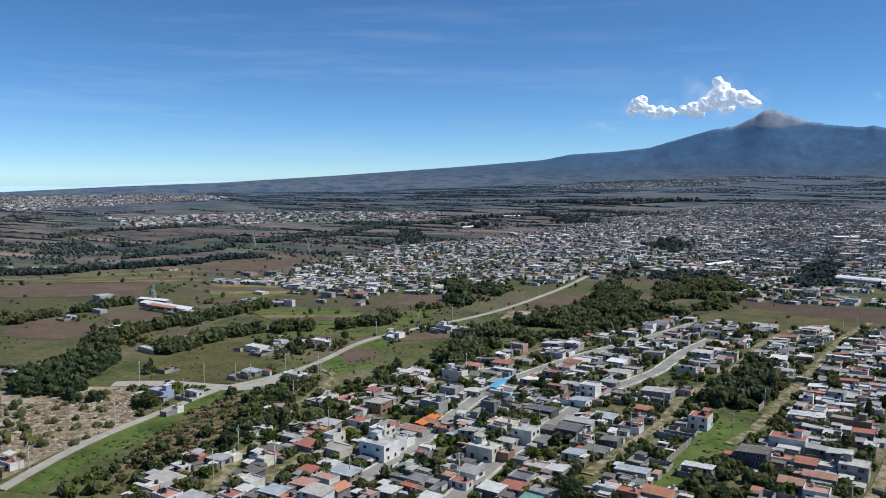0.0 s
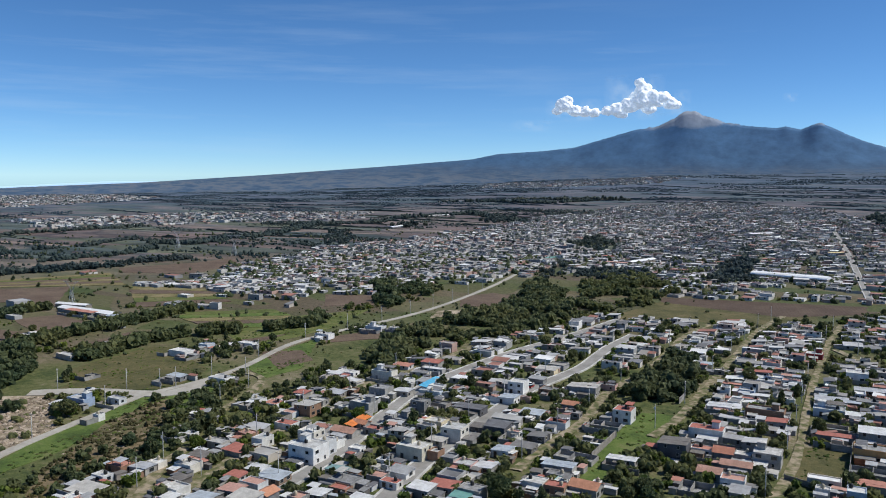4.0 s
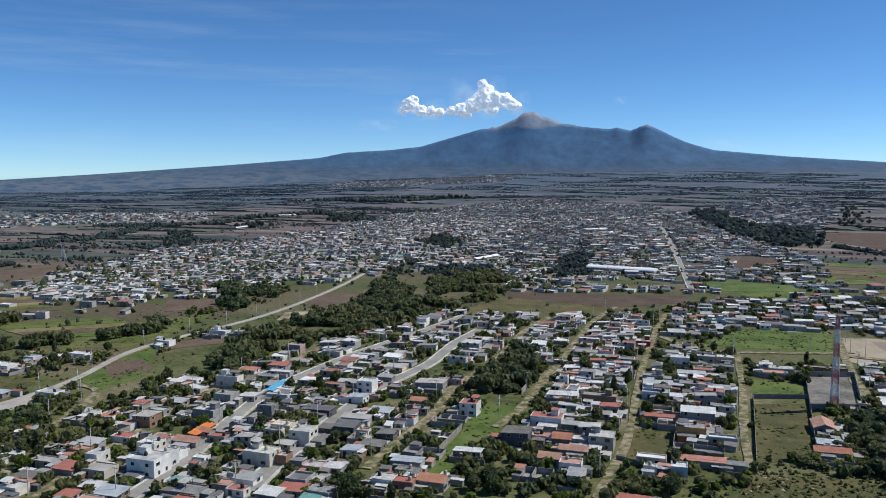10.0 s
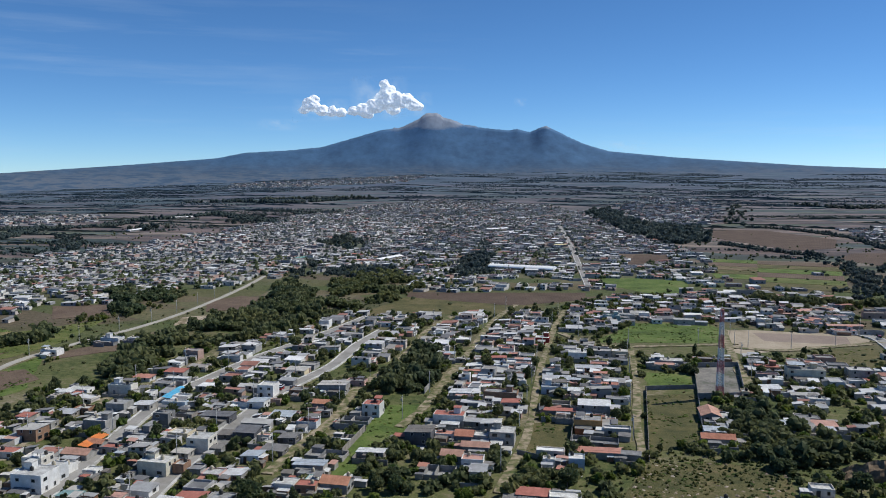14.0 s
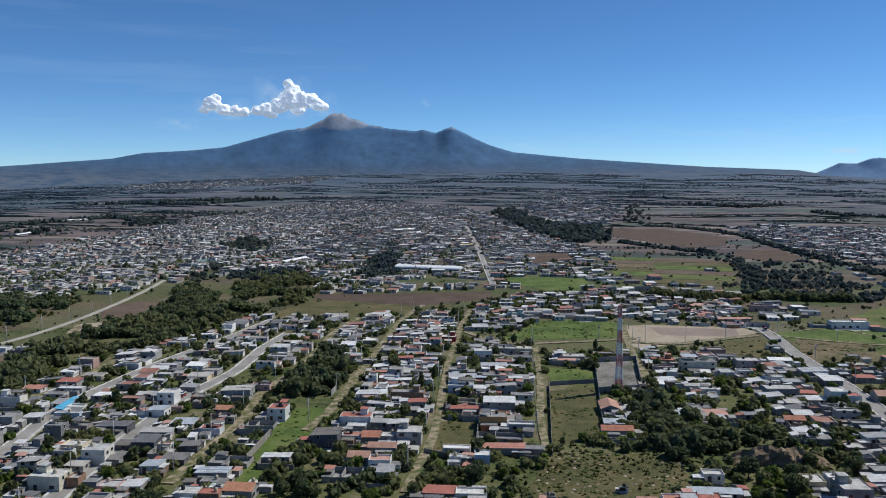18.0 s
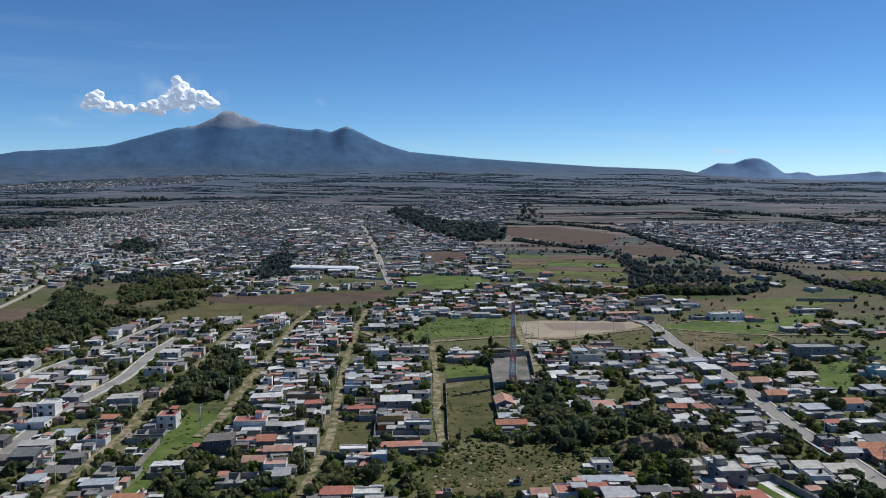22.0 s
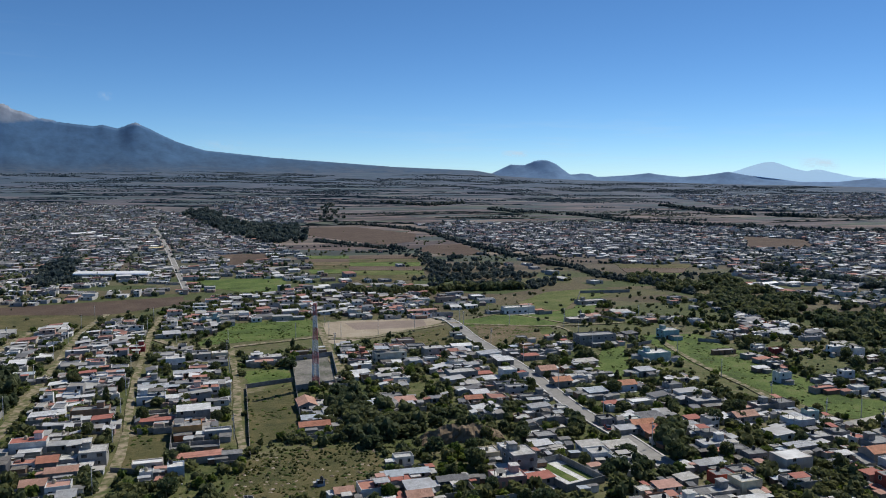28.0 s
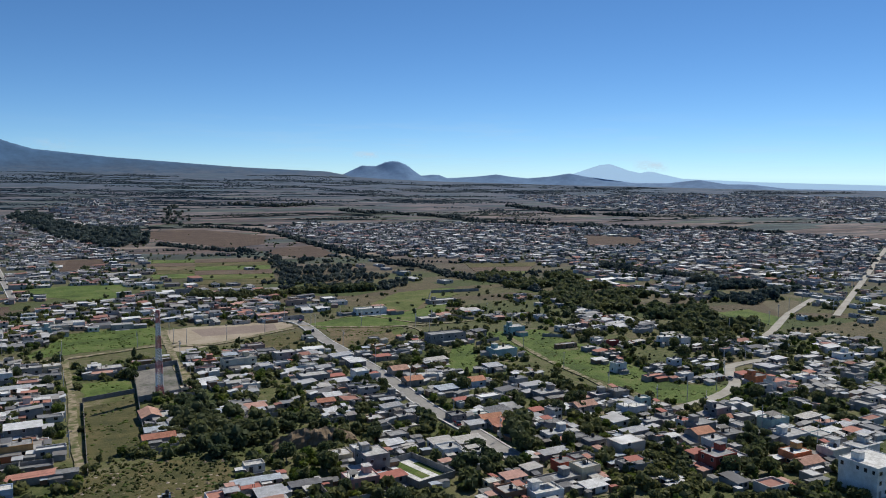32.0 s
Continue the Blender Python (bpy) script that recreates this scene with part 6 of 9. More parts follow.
        cover = part("terrace_roof", tp.mesh("terrace_roof", [hr.choice([R_SHEET, R_SHEET, R_DARK, R_RED])]), e, (ox, oy, h))
        for sx in (-1, 1):
            for sy in (-1, 1):
                part("post", POST, cover, (sx * (tw / 2 - 0.15), sy * (td / 2 - 0.15), 0))
    floors = max(1, int(round(h / 2.95)))
    faces = [("f", 0.85 if rich else 0.6), ("r" if x < 70 else "l", 0.6 if rich else 0.35)]
    for face, chance in faces:
        span = w if face == "f" else d
        for lv in range(floors):
            if hr.random() > chance:
                continue
            n = 1 if span < 6 else (2 if span < 10 else int(span / 4))
            if not rich:
                n = 1
            if style == "Z":
                n = 5
            kind = hr.randrange(3)
            for i in range(n):
                if hr.random() < 0.15:
                    continue
                u = span * ((i + 0.5) / n - 0.5) + (0 if style == "Z" else hr.uniform(-0.4, 0.4))
                z = 0.95 + lv * h / floors
                if lv == 0 and face == "f" and i == 0 and n > 1:
                    part("door", DOOR, e, (u, -d / 2 - 0.04, 0.0))
                    continue
                if face == "f":
                    p, a = (u, -d / 2 - 0.045, z), 0
                elif face == "r":
                    p, a = (w / 2 + 0.045, u, z), 90
                else:
                    p, a = (-w / 2 - 0.045, -u, z), -90
                wo = part("window", WINDOWS[kind][0], e, p, a)
                part("pane", WINDOWS[kind][1], wo)
    if form == "flat" and hr.random() < (0.75 if rich else 0.5):
        part("water_tank", TANK, e, (hr.uniform(-0.3, 0.3) * w, hr.uniform(-0.1, 0.35) * d, h), label="round plastic roof tank")
    return e


for x, y, w, d, h, style, turn in [
    (-179.1, 155.7, 5.5, 4.7, 2.4, "r", -1.1), (-182.9, 166.4, 6.3, 5.5, 2.4, "w", -1.6), (-179.8, 161.4, 4.7, 3.9, 2.1, "c", -0.4), (-194.6, 182.6, 7.1, 5.5, 2.4, "w", -1.4),
    (-188.3, 173, 5.5, 4.7, 2.1, "d", -1.7), (-171.1, 164.8, 7.9, 6.3, 2.4, "c", -0.4), (-164.2, 163.1, 5.5, 3.9, 2.4, "r", 1.7), (-198.7, 191.6, 7.1, 4.7, 2, "d", 1.2),
    (-203.4, 203.7, 8.6, 4.7, 2.2, "g", 1.1), (-191.2, 201.1, 7.9, 6.3, 2.4, "c", -1.1), (-231, 228.7, 6.3, 4.7, 2.4, "c", 0.1), (-220.7, 206.2, 4.7, 3.9, 2.2, "c", -0.9),
    (-208.4, 218.6, 5.5, 4.7, 2.2, "r", -1.3), (-199.5, 215.1, 7.1, 4.7, 2.4, "r", -1.6),
]:
    house(x, y, w, d, h, style, turn)
for x, y, w, d, h, style, turn in [
    (-189.5, 212, 4.7, 6.3, 3.5, "w", -1.1), (-194.8, 231.5, 7.9, 5.5, 2.4, "r", 1.7), (-226.5, 250.8, 6.3, 4.7, 2.4, "w", 1.3), (-217.1, 250, 7.1, 6.3, 2.4, "r", 1.2),
    (-203.4, 243.5, 5.5, 3.9, 2.2, "r", 1.2), (-199.1, 249.3, 7.9, 7.1, 4.6, "c", -1.2), (-216.9, 268.2, 5.5, 4.7, 2.4, "c", -0.8), (-202.7, 261.8, 6.3, 4.7, 2.4, "g", 0.5),
    (-204.2, 275.4, 7.1, 5.5, 2.4, "c", 0.9), (-200.5, 280.8, 6.3, 4.7, 2.4, "b", 1.4), (-187.3, 284.5, 7.9, 7.1, 4.4, "g", 1.5), (-181.8, 263, 9.4, 6.3, 4.2, "g", -1.7),
    (-176.2, 222.2, 7.1, 6.3, 5, "w", 0.4), (-166.3, 208.2, 10.2, 8.6, 5.9, "w", 0.7),
]:
    house(x, y, w, d, h, style, turn)
for x, y, w, d, h, style, turn in [
    (-164.9, 215.8, 4.7, 5.5, 5, "w", 0.0), (-166.1, 222.6, 4.7, 4.7, 2.7, "w", -1.3), (-170.4, 234.8, 9.4, 5.5, 2.4, "o", -0.1), (-170.8, 245.2, 6.3, 3.9, 2.4, "o", -1.6),
    (-155.8, 220.9, 4.7, 3.9, 2.4, "w", 1.7), (-141.8, 215.2, 3.1, 3.1, 2.4, "w", 1.5), (-172.8, 190.5, 6.3, 4.7, 2.4, "c", 0.2), (-165.8, 181.1, 7.1, 4.7, 2.4, "r", -0.8),
    (-164.3, 188.4, 8.6, 6.3, 2.4, "c", 1.6), (-174.6, 182.6, 5.5, 4.7, 2.4, "c", 0.3), (-168, 174.1, 7.1, 5.5, 2.4, "c", 1.5), (-156.3, 167, 7.9, 6.3, 5, "c", 1.4),
    (-154, 173.2, 4.7, 5.5, 4.2, "o", 0.0), (-146.7, 178.4, 4.7, 4.7, 2.4, "r", -0.3),
]:
    house(x, y, w, d, h, style, turn)
for x, y, w, d, h, style, turn in [
    (-143.9, 183.8, 6.3, 5.5, 2.4, "c", 0.4), (-142.8, 196.1, 8.6, 7.1, 2.4, "g", -0.3), (-150.5, 202.7, 7.1, 3.9, 2.1, "t", -1.4), (-140.3, 190.1, 6.3, 3.9, 2.2, "r", -0.8),
    (-136, 203.6, 5.5, 4.7, 2.4, "r", 1.3), (-130.4, 186.1, 6.3, 4.7, 2.4, "c", -1.8), (-162.2, 241.3, 7.1, 4.7, 2.4, "r", -1.8), (-154.8, 245.2, 7.1, 5.5, 2.4, "g", 0.5),
    (-161.7, 257.4, 9.4, 7.1, 2.4, "g", -0.9), (-162.1, 274.6, 6.3, 5.5, 4.6, "g", 0.1), (-180.5, 291.5, 7.9, 6.3, 2.5, "c", -0.1), (-179.6, 311, 8.6, 6.3, 2.4, "c", -0.6),
    (-169.6, 296, 10.2, 3.1, 2.4, "B", 2.0), (-156.5, 281.2, 7.1, 4.7, 2.4, "g", -1.2),
]:
    house(x, y, w, d, h, style, turn)
for x, y, w, d, h, style, turn in [
    (-147, 260.5, 7.9, 6.3, 2.4, "g", -0.3), (-143.3, 281.2, 12.6, 6.3, 3.1, "d", -1.2), (-149.5, 295.9, 6.3, 4.7, 2.4, "g", 0.5), (-143.1, 301.9, 7.1, 4.7, 2.4, "r", -0.9),
    (-135.7, 302.3, 7.1, 6.3, 3.1, "c", -0.6), (-138.8, 319.2, 7.1, 7.1, 5, "w", 1.0), (-137.4, 338, 7.1, 4.7, 2.7, "c", -0.7), (-140.5, 357.4, 9.4, 6.3, 2.7, "c", 0.2),
    (-133.1, 249.1, 7.9, 7.1, 5.5, "w", 1.6), (-136.5, 242.5, 6.3, 4.7, 2.4, "c", -1.6), (-137.1, 227.6, 10.2, 7.1, 4.6, "w", -1.8), (-129.7, 229.2, 3.9, 4.7, 3.1, "b", -1.1),
    (-117, 225.8, 6.3, 5.5, 2.4, "w", 1.1), (-110.4, 227.2, 6.3, 5.5, 2.4, "c", 0.5),
]:
    house(x, y, w, d, h, style, turn)
for x, y, w, d, h, style, turn in [
    (-132.1, 210.8, 7.1, 5.5, 2.4, "c", -1.1), (-129.8, 201.5, 6.3, 3.9, 2.4, "r", -0.7), (-118.7, 200.8, 7.1, 5.5, 3.1, "c", -1.3), (-114.7, 207, 8.6, 6.3, 2.4, "c", -0.2),
    (-104.8, 206.8, 7.1, 5.5, 3.1, "g", -1.8), (-106.2, 201.8, 5.5, 3.9, 2.4, "t", 0.8), (-122.5, 262.7, 7.9, 7.1, 4.2, "d", 1.6), (-130.2, 262.9, 5.5, 4.7, 2.4, "d", 1.8),
    (-115.8, 262.5, 4.7, 3.1, 2.4, "r", 0.9), (-119.7, 288.5, 8.6, 6.3, 2.4, "c", 1.8), (-111.7, 243.4, 6.3, 5.5, 2.7, "c", -1.9), (-107.3, 251, 7.9, 5.5, 2.4, "d", -0.8),
    (-107.2, 263.8, 6.3, 5.5, 2.4, "d", 1.9), (-106.4, 281.4, 7.9, 5.5, 2.4, "r", 1.1),
]:
    house(x, y, w, d, h, style, turn)
for x, y, w, d, h, style, turn in [
    (-108.8, 303, 6.3, 4.7, 3.5, "o", -0.4), (-105.4, 295.6, 6.3, 3.9, 2.4, "g", 1.8), (-125.9, 323.5, 7.9, 6.3, 2.4, "b", 0.5), (-112.7, 329.7, 12.6, 7.1, 4.2, "c", 1.3),
    (-106.2, 342.4, 8.6, 4.7, 2.4, "g", -0.8), (-88.7, 251.1, 13.4, 7.1, 2.4, "k", -1.2), (-89.5, 237.7, 10.2, 4.7, 3.1, "c", -0.2), (-87, 231.4, 7.9, 3.9, 2.4, "g", -1.5),
    (-90.8, 221.2, 6.3, 5.5, 3.1, "w", -0.5), (-84.2, 220.9, 6.3, 4.7, 3.1, "r", 1.8), (-83.8, 226.3, 5.5, 5.5, 2.4, "w", -0.7), (-76.4, 225.1, 8.6, 6.3, 3.1, "o", -2.0),
    (-74.8, 230.8, 2.4, 2.4, 2.4, "w", -1.8), (-87, 268.9, 4.7, 4.7, 2.4, "k", -1.3),
]:
    house(x, y, w, d, h, style, turn)
for x, y, w, d, h, style, turn in [
    (-90.4, 289.8, 11, 5.5, 2.4, "k", 1.1), (-86.7, 301, 7.1, 7.1, 5, "q", -0.5), (-74, 254.3, 9.4, 3.9, 2.4, "c", -0.8), (-56.9, 333.8, 9.4, 6.3, 2.4, "c", -1.6),
    (-57.9, 370.8, 8.6, 4.7, 2.4, "r", 1.9), (-50.5, 361.6, 6.3, 4.7, 2.7, "B", -0.3), (-44.6, 357, 7.1, 3.9, 2.4, "c", -1.2), (-47.5, 349.4, 7.1, 3.9, 2.4, "r", -1.8),
    (-39.6, 333.7, 14.1, 6.3, 3.1, "b", -1.8), (-34, 320.4, 7.1, 5.5, 3.1, "c", -1.3), (-54.8, 295.3, 11.8, 6.3, 4.2, "r", 0.7), (-45.1, 293.3, 7.1, 3.9, 2.7, "c", -1.4),
    (-46.8, 303.4, 6.3, 4.7, 2.7, "g", -1.8), (-61.2, 272.2, 9.4, 7.9, 5, "d", -0.0),
]:
    house(x, y, w, d, h, style, turn)
for x, y, w, d, h, style, turn in [
    (-52.7, 276.6, 7.1, 4.7, 2.7, "r", -1.0), (-45.7, 276, 6.3, 6.3, 3.1, "o", 2.0), (-39.5, 275.9, 5.5, 5.5, 3.1, "g", -1.5), (-32.1, 276.9, 8.6, 7.9, 5, "g", 0.1),
    (-40, 264.8, 9.4, 4.7, 3.1, "o", 1.1), (-46.3, 255.2, 7.1, 5.5, 3.1, "o", -0.4), (-38.9, 251.5, 7.1, 5.5, 3.1, "r", 2.0), (-48, 242.1, 9.4, 7.9, 2.7, "k", -0.1),
    (-46.5, 419.4, 7.1, 4.7, 3.1, "r", -1.0), (-49.4, 400.3, 6.3, 4.7, 2.7, "c", -0.4), (-45.5, 383.1, 7.1, 4.7, 2.7, "B", -1.9), (-35.2, 388.9, 7.9, 4.7, 2.7, "r", -0.3),
    (-75.5, 406.2, 5.5, 3.9, 2.4, "c", -1.0), (-67.4, 394.8, 4.7, 3.9, 2.4, "g", 1.6),
]:
    house(x, y, w, d, h, style, turn)
for x, y, w, d, h, style, turn in [
    (-289.1, 214.6, 10.2, 5.5, 3.1, "B", 1.3), (-278, 223.3, 7.1, 3.9, 2.4, "w", -0.0), (-323.4, 246.9, 6.3, 3.9, 2.4, "k", -1.9), (-321.8, 300.1, 11.8, 7.1, 3.1, "w", -1.0),
    (-322, 318, 6.3, 5.5, 3.1, "B", -1.0), (-285.6, 263.1, 8.6, 4.7, 2.4, "c", -1.2), (-264.1, 269.2, 10.2, 6.3, 2.7, "w", -1.1), (-306.1, 333.1, 10.2, 5.5, 2.7, "w", 1.5),
    (-475.5, 356.8, 28.3, 6.3, 3.1, "c", -1.4), (-438, 354, 17.3, 5.5, 3.1, "c", -1.8), (-283.3, 372, 9.4, 6.3, 3.1, "w", 1.7), (-269.6, 405.1, 11, 6.3, 3.1, "w", 0.3),
    (-259, 410.6, 7.1, 4.7, 2.4, "w", 2.0), (-434.9, 294.3, 5.5, 4.7, 2.7, "w", -0.4),
]:
    house(x, y, w, d, h, style, turn)
for x, y, w, d, h, style, turn in [
    (-494, 299.5, 7.1, 3.9, 2.4, "w", 1.6), (-205.5, 153.1, 10.2, 7.1, 2.4, "c", 0.6), (-201.9, 146.6, 7.1, 4.7, 2.4, "r", 1.2), (-194.6, 145.4, 7.1, 5.5, 2.4, "r", 1.0),
    (-186, 148.2, 9.4, 5.5, 2.4, "c", -0.0), (-210.8, 162.9, 5.5, 3.9, 2.4, "w", -1.6), (-213.2, 171.6, 7.1, 5.5, 2.4, "r", -1.2), (-205.8, 174.1, 7.1, 4.7, 2.4, "c", 1.5),
    (-204.8, 179, 4.7, 3.9, 2.4, "w", 1.6), (-259.1, 134.5, 7.9, 4.7, 2.4, "r", 1.7), (-372.6, 213.4, 9.4, 4.7, 2.4, "k", -0.7), (-379.3, 199.3, 7.9, 4.7, 2.4, "k", 0.6),
    (-264.5, 204, 3.1, 3.1, 2.4, "w", 1.2), (-221, 307.2, 10.2, 5.5, 2.4, "w", 0.6),
]:
    house(x, y, w, d, h, style, turn)
for x, y, w, d, h, style, turn in [
    (-202.5, 310.5, 11, 5.5, 4.2, "w", 1.3), (-205.3, 331.7, 8.6, 5.5, 2.4, "c", 0.1), (-194.8, 342.1, 9.4, 6.3, 3.1, "c", 0.6), (-224.1, 302.2, 6.3, 3.9, 2.4, "c", 0.7),
    (-30.5, 453.4, 8.2, 7.2, 3.1, "R", -0.9), (-36.3, 399.2, 9.2, 6.1, 2.5, "r", 1.7), (-43, 392.8, 7.2, 6.1, 2.4, "B", 1.8), (-48.1, 425.2, 9.2, 6.1, 2.7, "r", -1.7),
    (-49.4, 411.1, 9.2, 4.1, 2.4, "c", 1.9), (-56.9, 451.2, 12.3, 6.1, 2.4, "g", 1.8), (-9.7, 413, 9.2, 7.2, 4.2, "w", 0.7), (0.4, 423.6, 14.3, 7.2, 3.1, "g", -1.8),
    (-3.9, 388.7, 12.3, 5.1, 2.4, "c", 1.6), (-20.5, 378.1, 9.2, 6.1, 2.4, "g", -1.5),
]:
    house(x, y, w, d, h, style, turn)
for x, y, w, d, h, style, turn in [
    (-17.9, 364.6, 12.3, 6.1, 2.4, "c", 1.9), (-17.8, 347.6, 11.3, 7.2, 3.1, "B", 0.7), (-1.6, 367.8, 14.3, 6.1, 2.7, "g", -1.8), (3.8, 355.4, 12.3, 6.1, 3.1, "r", -1.3),
    (-0.6, 317.3, 12.3, 7.2, 5, "c", 0.5), (-16.4, 327.3, 12.3, 6.1, 2.4, "k", 0.3), (-14.1, 314, 12.3, 3.1, 2.4, "c", 1.0), (-2.7, 298.6, 10.2, 7.2, 4.2, "g", 1.7),
    (0.1, 282.5, 16.4, 7.2, 2.4, "k", -1.1), (1.1, 269.1, 14.3, 5.1, 2.4, "c", -2.0), (-5.7, 255.7, 5.1, 5.1, 4.2, "B", 1.7), (-14.6, 258.3, 4.1, 3.1, 2.2, "w", -1.9),
    (-35.8, 243.1, 5.1, 6.1, 3.1, "c", 1.5), (-17.6, 228.9, 9.2, 5.1, 2.4, "c", -1.5),
]:
    house(x, y, w, d, h, style, turn)
for x, y, w, d, h, style, turn in [
    (-8.1, 227.7, 9.2, 5.1, 2.4, "w", 1.2), (34.1, 410.2, 16.4, 7.2, 2.7, "g", 1.1), (58.3, 416.9, 16.4, 4.1, 2.7, "b", 1.5), (43.6, 320.6, 7.2, 11.3, 2.7, "o", 0.2),
    (52.5, 308.1, 8.2, 7.2, 2.4, "c", 1.5), (43.2, 300, 8.2, 5.1, 2.4, "c", -1.2), (42.6, 290.4, 11.3, 5.1, 2.7, "o", 0.7), (62.5, 355.3, 3.1, 5.1, 2.7, "w", -0.7),
    (74.8, 365.9, 8.2, 7.2, 2.4, "c", 1.6), (87.1, 366, 6.1, 5.1, 2.4, "c", 1.1), (70.9, 310.6, 9.2, 6.1, 3.1, "c", -0.1), (86.7, 337.8, 8.2, 5.1, 2.4, "c", 0.1),
    (80.1, 426.1, 10.2, 4.1, 2.4, "g", -1.9), (80.9, 405.3, 11.3, 6.1, 2.7, "r", -1.9),
]:
    house(x, y, w, d, h, style, turn)
for x, y, w, d, h, style, turn in [
    (95.4, 393.4, 16.4, 8.2, 5, "g", 0.4), (80.5, 380.9, 5.1, 4.1, 2.4, "w", -0.0), (83.9, 314.6, 8.2, 6.1, 2.4, "c", 1.5), (79.9, 322.1, 8.2, 5.1, 2.4, "g", 0.4),
    (89.6, 349.8, 7.2, 5.1, 2.4, "w", -1.4), (11.9, 425, 8.2, 6.1, 3.1, "g", -0.5), (119.8, 396.5, 11.1, 7.4, 5, "g", 1.1), (213.9, 509.4, 22.3, 7.4, 4.2, "w", 0.1),
    (147.5, 443.8, 6.5, 4.6, 2.4, "g", -2.0), (146.9, 385.6, 11.1, 7.4, 3.1, "c", 1.4), (149, 369.6, 8.4, 7.4, 3.1, "c", 1.3), (131.9, 388.7, 9.3, 7.4, 2.7, "g", -1.7),
    (124.6, 371.1, 8.4, 5.6, 3.1, "w", 0.2), (130.3, 365.7, 7.4, 4.6, 2.7, "c", -0.5),
]:
    house(x, y, w, d, h, style, turn)
for x, y, w, d, h, style, turn in [
    (120, 349.7, 13.9, 8.4, 3.5, "g", 1.1), (119.4, 332.5, 5.6, 4.6, 2.4, "c", -0.8), (130.6, 338.1, 7.4, 5.6, 2.4, "c", -1.1), (139, 338.5, 6.5, 7.4, 5.9, "w", -0.1),
    (145.3, 337.6, 5.6, 5.6, 4.2, "r", 1.9), (117.8, 316.5, 7.4, 5.6, 2.4, "c", -1.6), (111.6, 308.3, 7.4, 4.6, 2.5, "o", -1.5), (115.6, 294.4, 5.6, 5.6, 2.4, "g", 0.5),
    (109.4, 294.2, 5.6, 4.6, 2.4, "c", 1.5), (137.5, 304.8, 13, 4.6, 2.4, "g", 0.0), (132.8, 288, 8.4, 5.6, 3.1, "c", -0.3), (140.5, 284.9, 6.5, 3.7, 2.4, "w", 1.4),
    (121.1, 277.6, 6.5, 5.6, 2.4, "b", 1.1), (132.9, 274.6, 7.4, 5.6, 2.4, "g", -1.7),
]:
    house(x, y, w, d, h, style, turn)
for x, y, w, d, h, style, turn in [
    (120.9, 255.9, 7.4, 5.6, 2.4, "g", 1.5), (116, 247.5, 6.5, 5.6, 2.4, "c", -1.2), (119.7, 242.6, 4.6, 3.7, 2, "c", -0.8), (94.6, 243.5, 6.5, 6.5, 3.1, "g", 1.3),
    (101.5, 243.6, 5.6, 4.6, 4.2, "w", -0.3), (101.3, 231.7, 8.4, 9.3, 6.3, "G", 1.2), (93.1, 221.6, 10.2, 7.4, 3.1, "g", -1.3), (102.7, 219, 8.4, 5.6, 2.4, "c", 1.5),
    (66.3, 248.2, 6.5, 4.6, 2.4, "w", -1.3), (64.2, 234, 13.9, 3.7, 2.4, "c", -1.4), (64.7, 222.5, 8.4, 6.5, 2.7, "c", -0.0), (60.3, 228.9, 7.4, 5.6, 2.4, "r", -0.6),
    (62.9, 216.2, 7.4, 5.6, 2.4, "o", 0.2), (51.7, 226.1, 9.3, 7.4, 2.4, "r", 1.6),
]:
    house(x, y, w, d, h, style, turn)
for x, y, w, d, h, style, turn in [
    (42.3, 225.2, 5.6, 4.6, 2.4, "o", 0.8), (76.1, 224.8, 9.3, 3.7, 2.4, "d", -2.0), (37.2, 236.2, 2.3, 1.9, 1.6, "B", -0.8), (15.1, 229.4, 2.8, 2.8, 2.4, "k", 0.2),
    (160.8, 388.5, 8.4, 5.6, 2.7, "g", -0.1), (166.2, 375.5, 8.4, 4.6, 2.7, "c", 0.9), (180, 382.9, 9.3, 5.6, 2.7, "g", -0.1), (196, 396.7, 7.4, 6.5, 3.1, "g", -1.7),
    (216.2, 400.2, 22.3, 9.3, 5.9, "G", -1.0), (245.1, 412, 7.4, 7.4, 3.1, "d", 1.4), (266.7, 405.3, 10.2, 8.4, 5, "g", -0.6), (228.4, 357.6, 13.9, 9.3, 4.2, "w", 1.1),
    (206.3, 330.1, 8.4, 6.5, 3.1, "c", 1.9), (161.2, 344.3, 8.4, 7.4, 3.1, "o", 0.5),
]:
    house(x, y, w, d, h, style, turn)
for x, y, w, d, h, style, turn in [
    (159, 323.2, 8.4, 6.5, 3.1, "o", 0.7), (174.7, 344.6, 10.2, 5.6, 2.7, "b", 0.4), (169.1, 327.8, 9.3, 5.6, 3.1, "w", -0.7), (188.3, 356.1, 11.1, 5.6, 2.7, "c", 1.7),
    (180.3, 331.1, 11.1, 4.6, 2.7, "g", -0.1), (165.9, 302.7, 9.3, 6.5, 3.1, "c", 1.6), (183.1, 309.4, 10.2, 6.5, 3.1, "V", -0.8), (163.8, 285.6, 6.5, 3.7, 2.4, "c", 1.5),
    (201.9, 299.7, 6.5, 5.6, 4.2, "g", 1.1), (214.8, 313.6, 6.5, 4.6, 2.4, "c", 0.5), (151.5, 267, 6.5, 5.6, 2.4, "g", -0.2), (161.2, 263.5, 5.6, 3.7, 2.4, "w", -1.4),
    (169.7, 266, 10.2, 6.5, 2.4, "d", 1.1), (153.4, 254.5, 7.4, 4.6, 2.4, "c", -0.6),
]:
    house(x, y, w, d, h, style, turn)
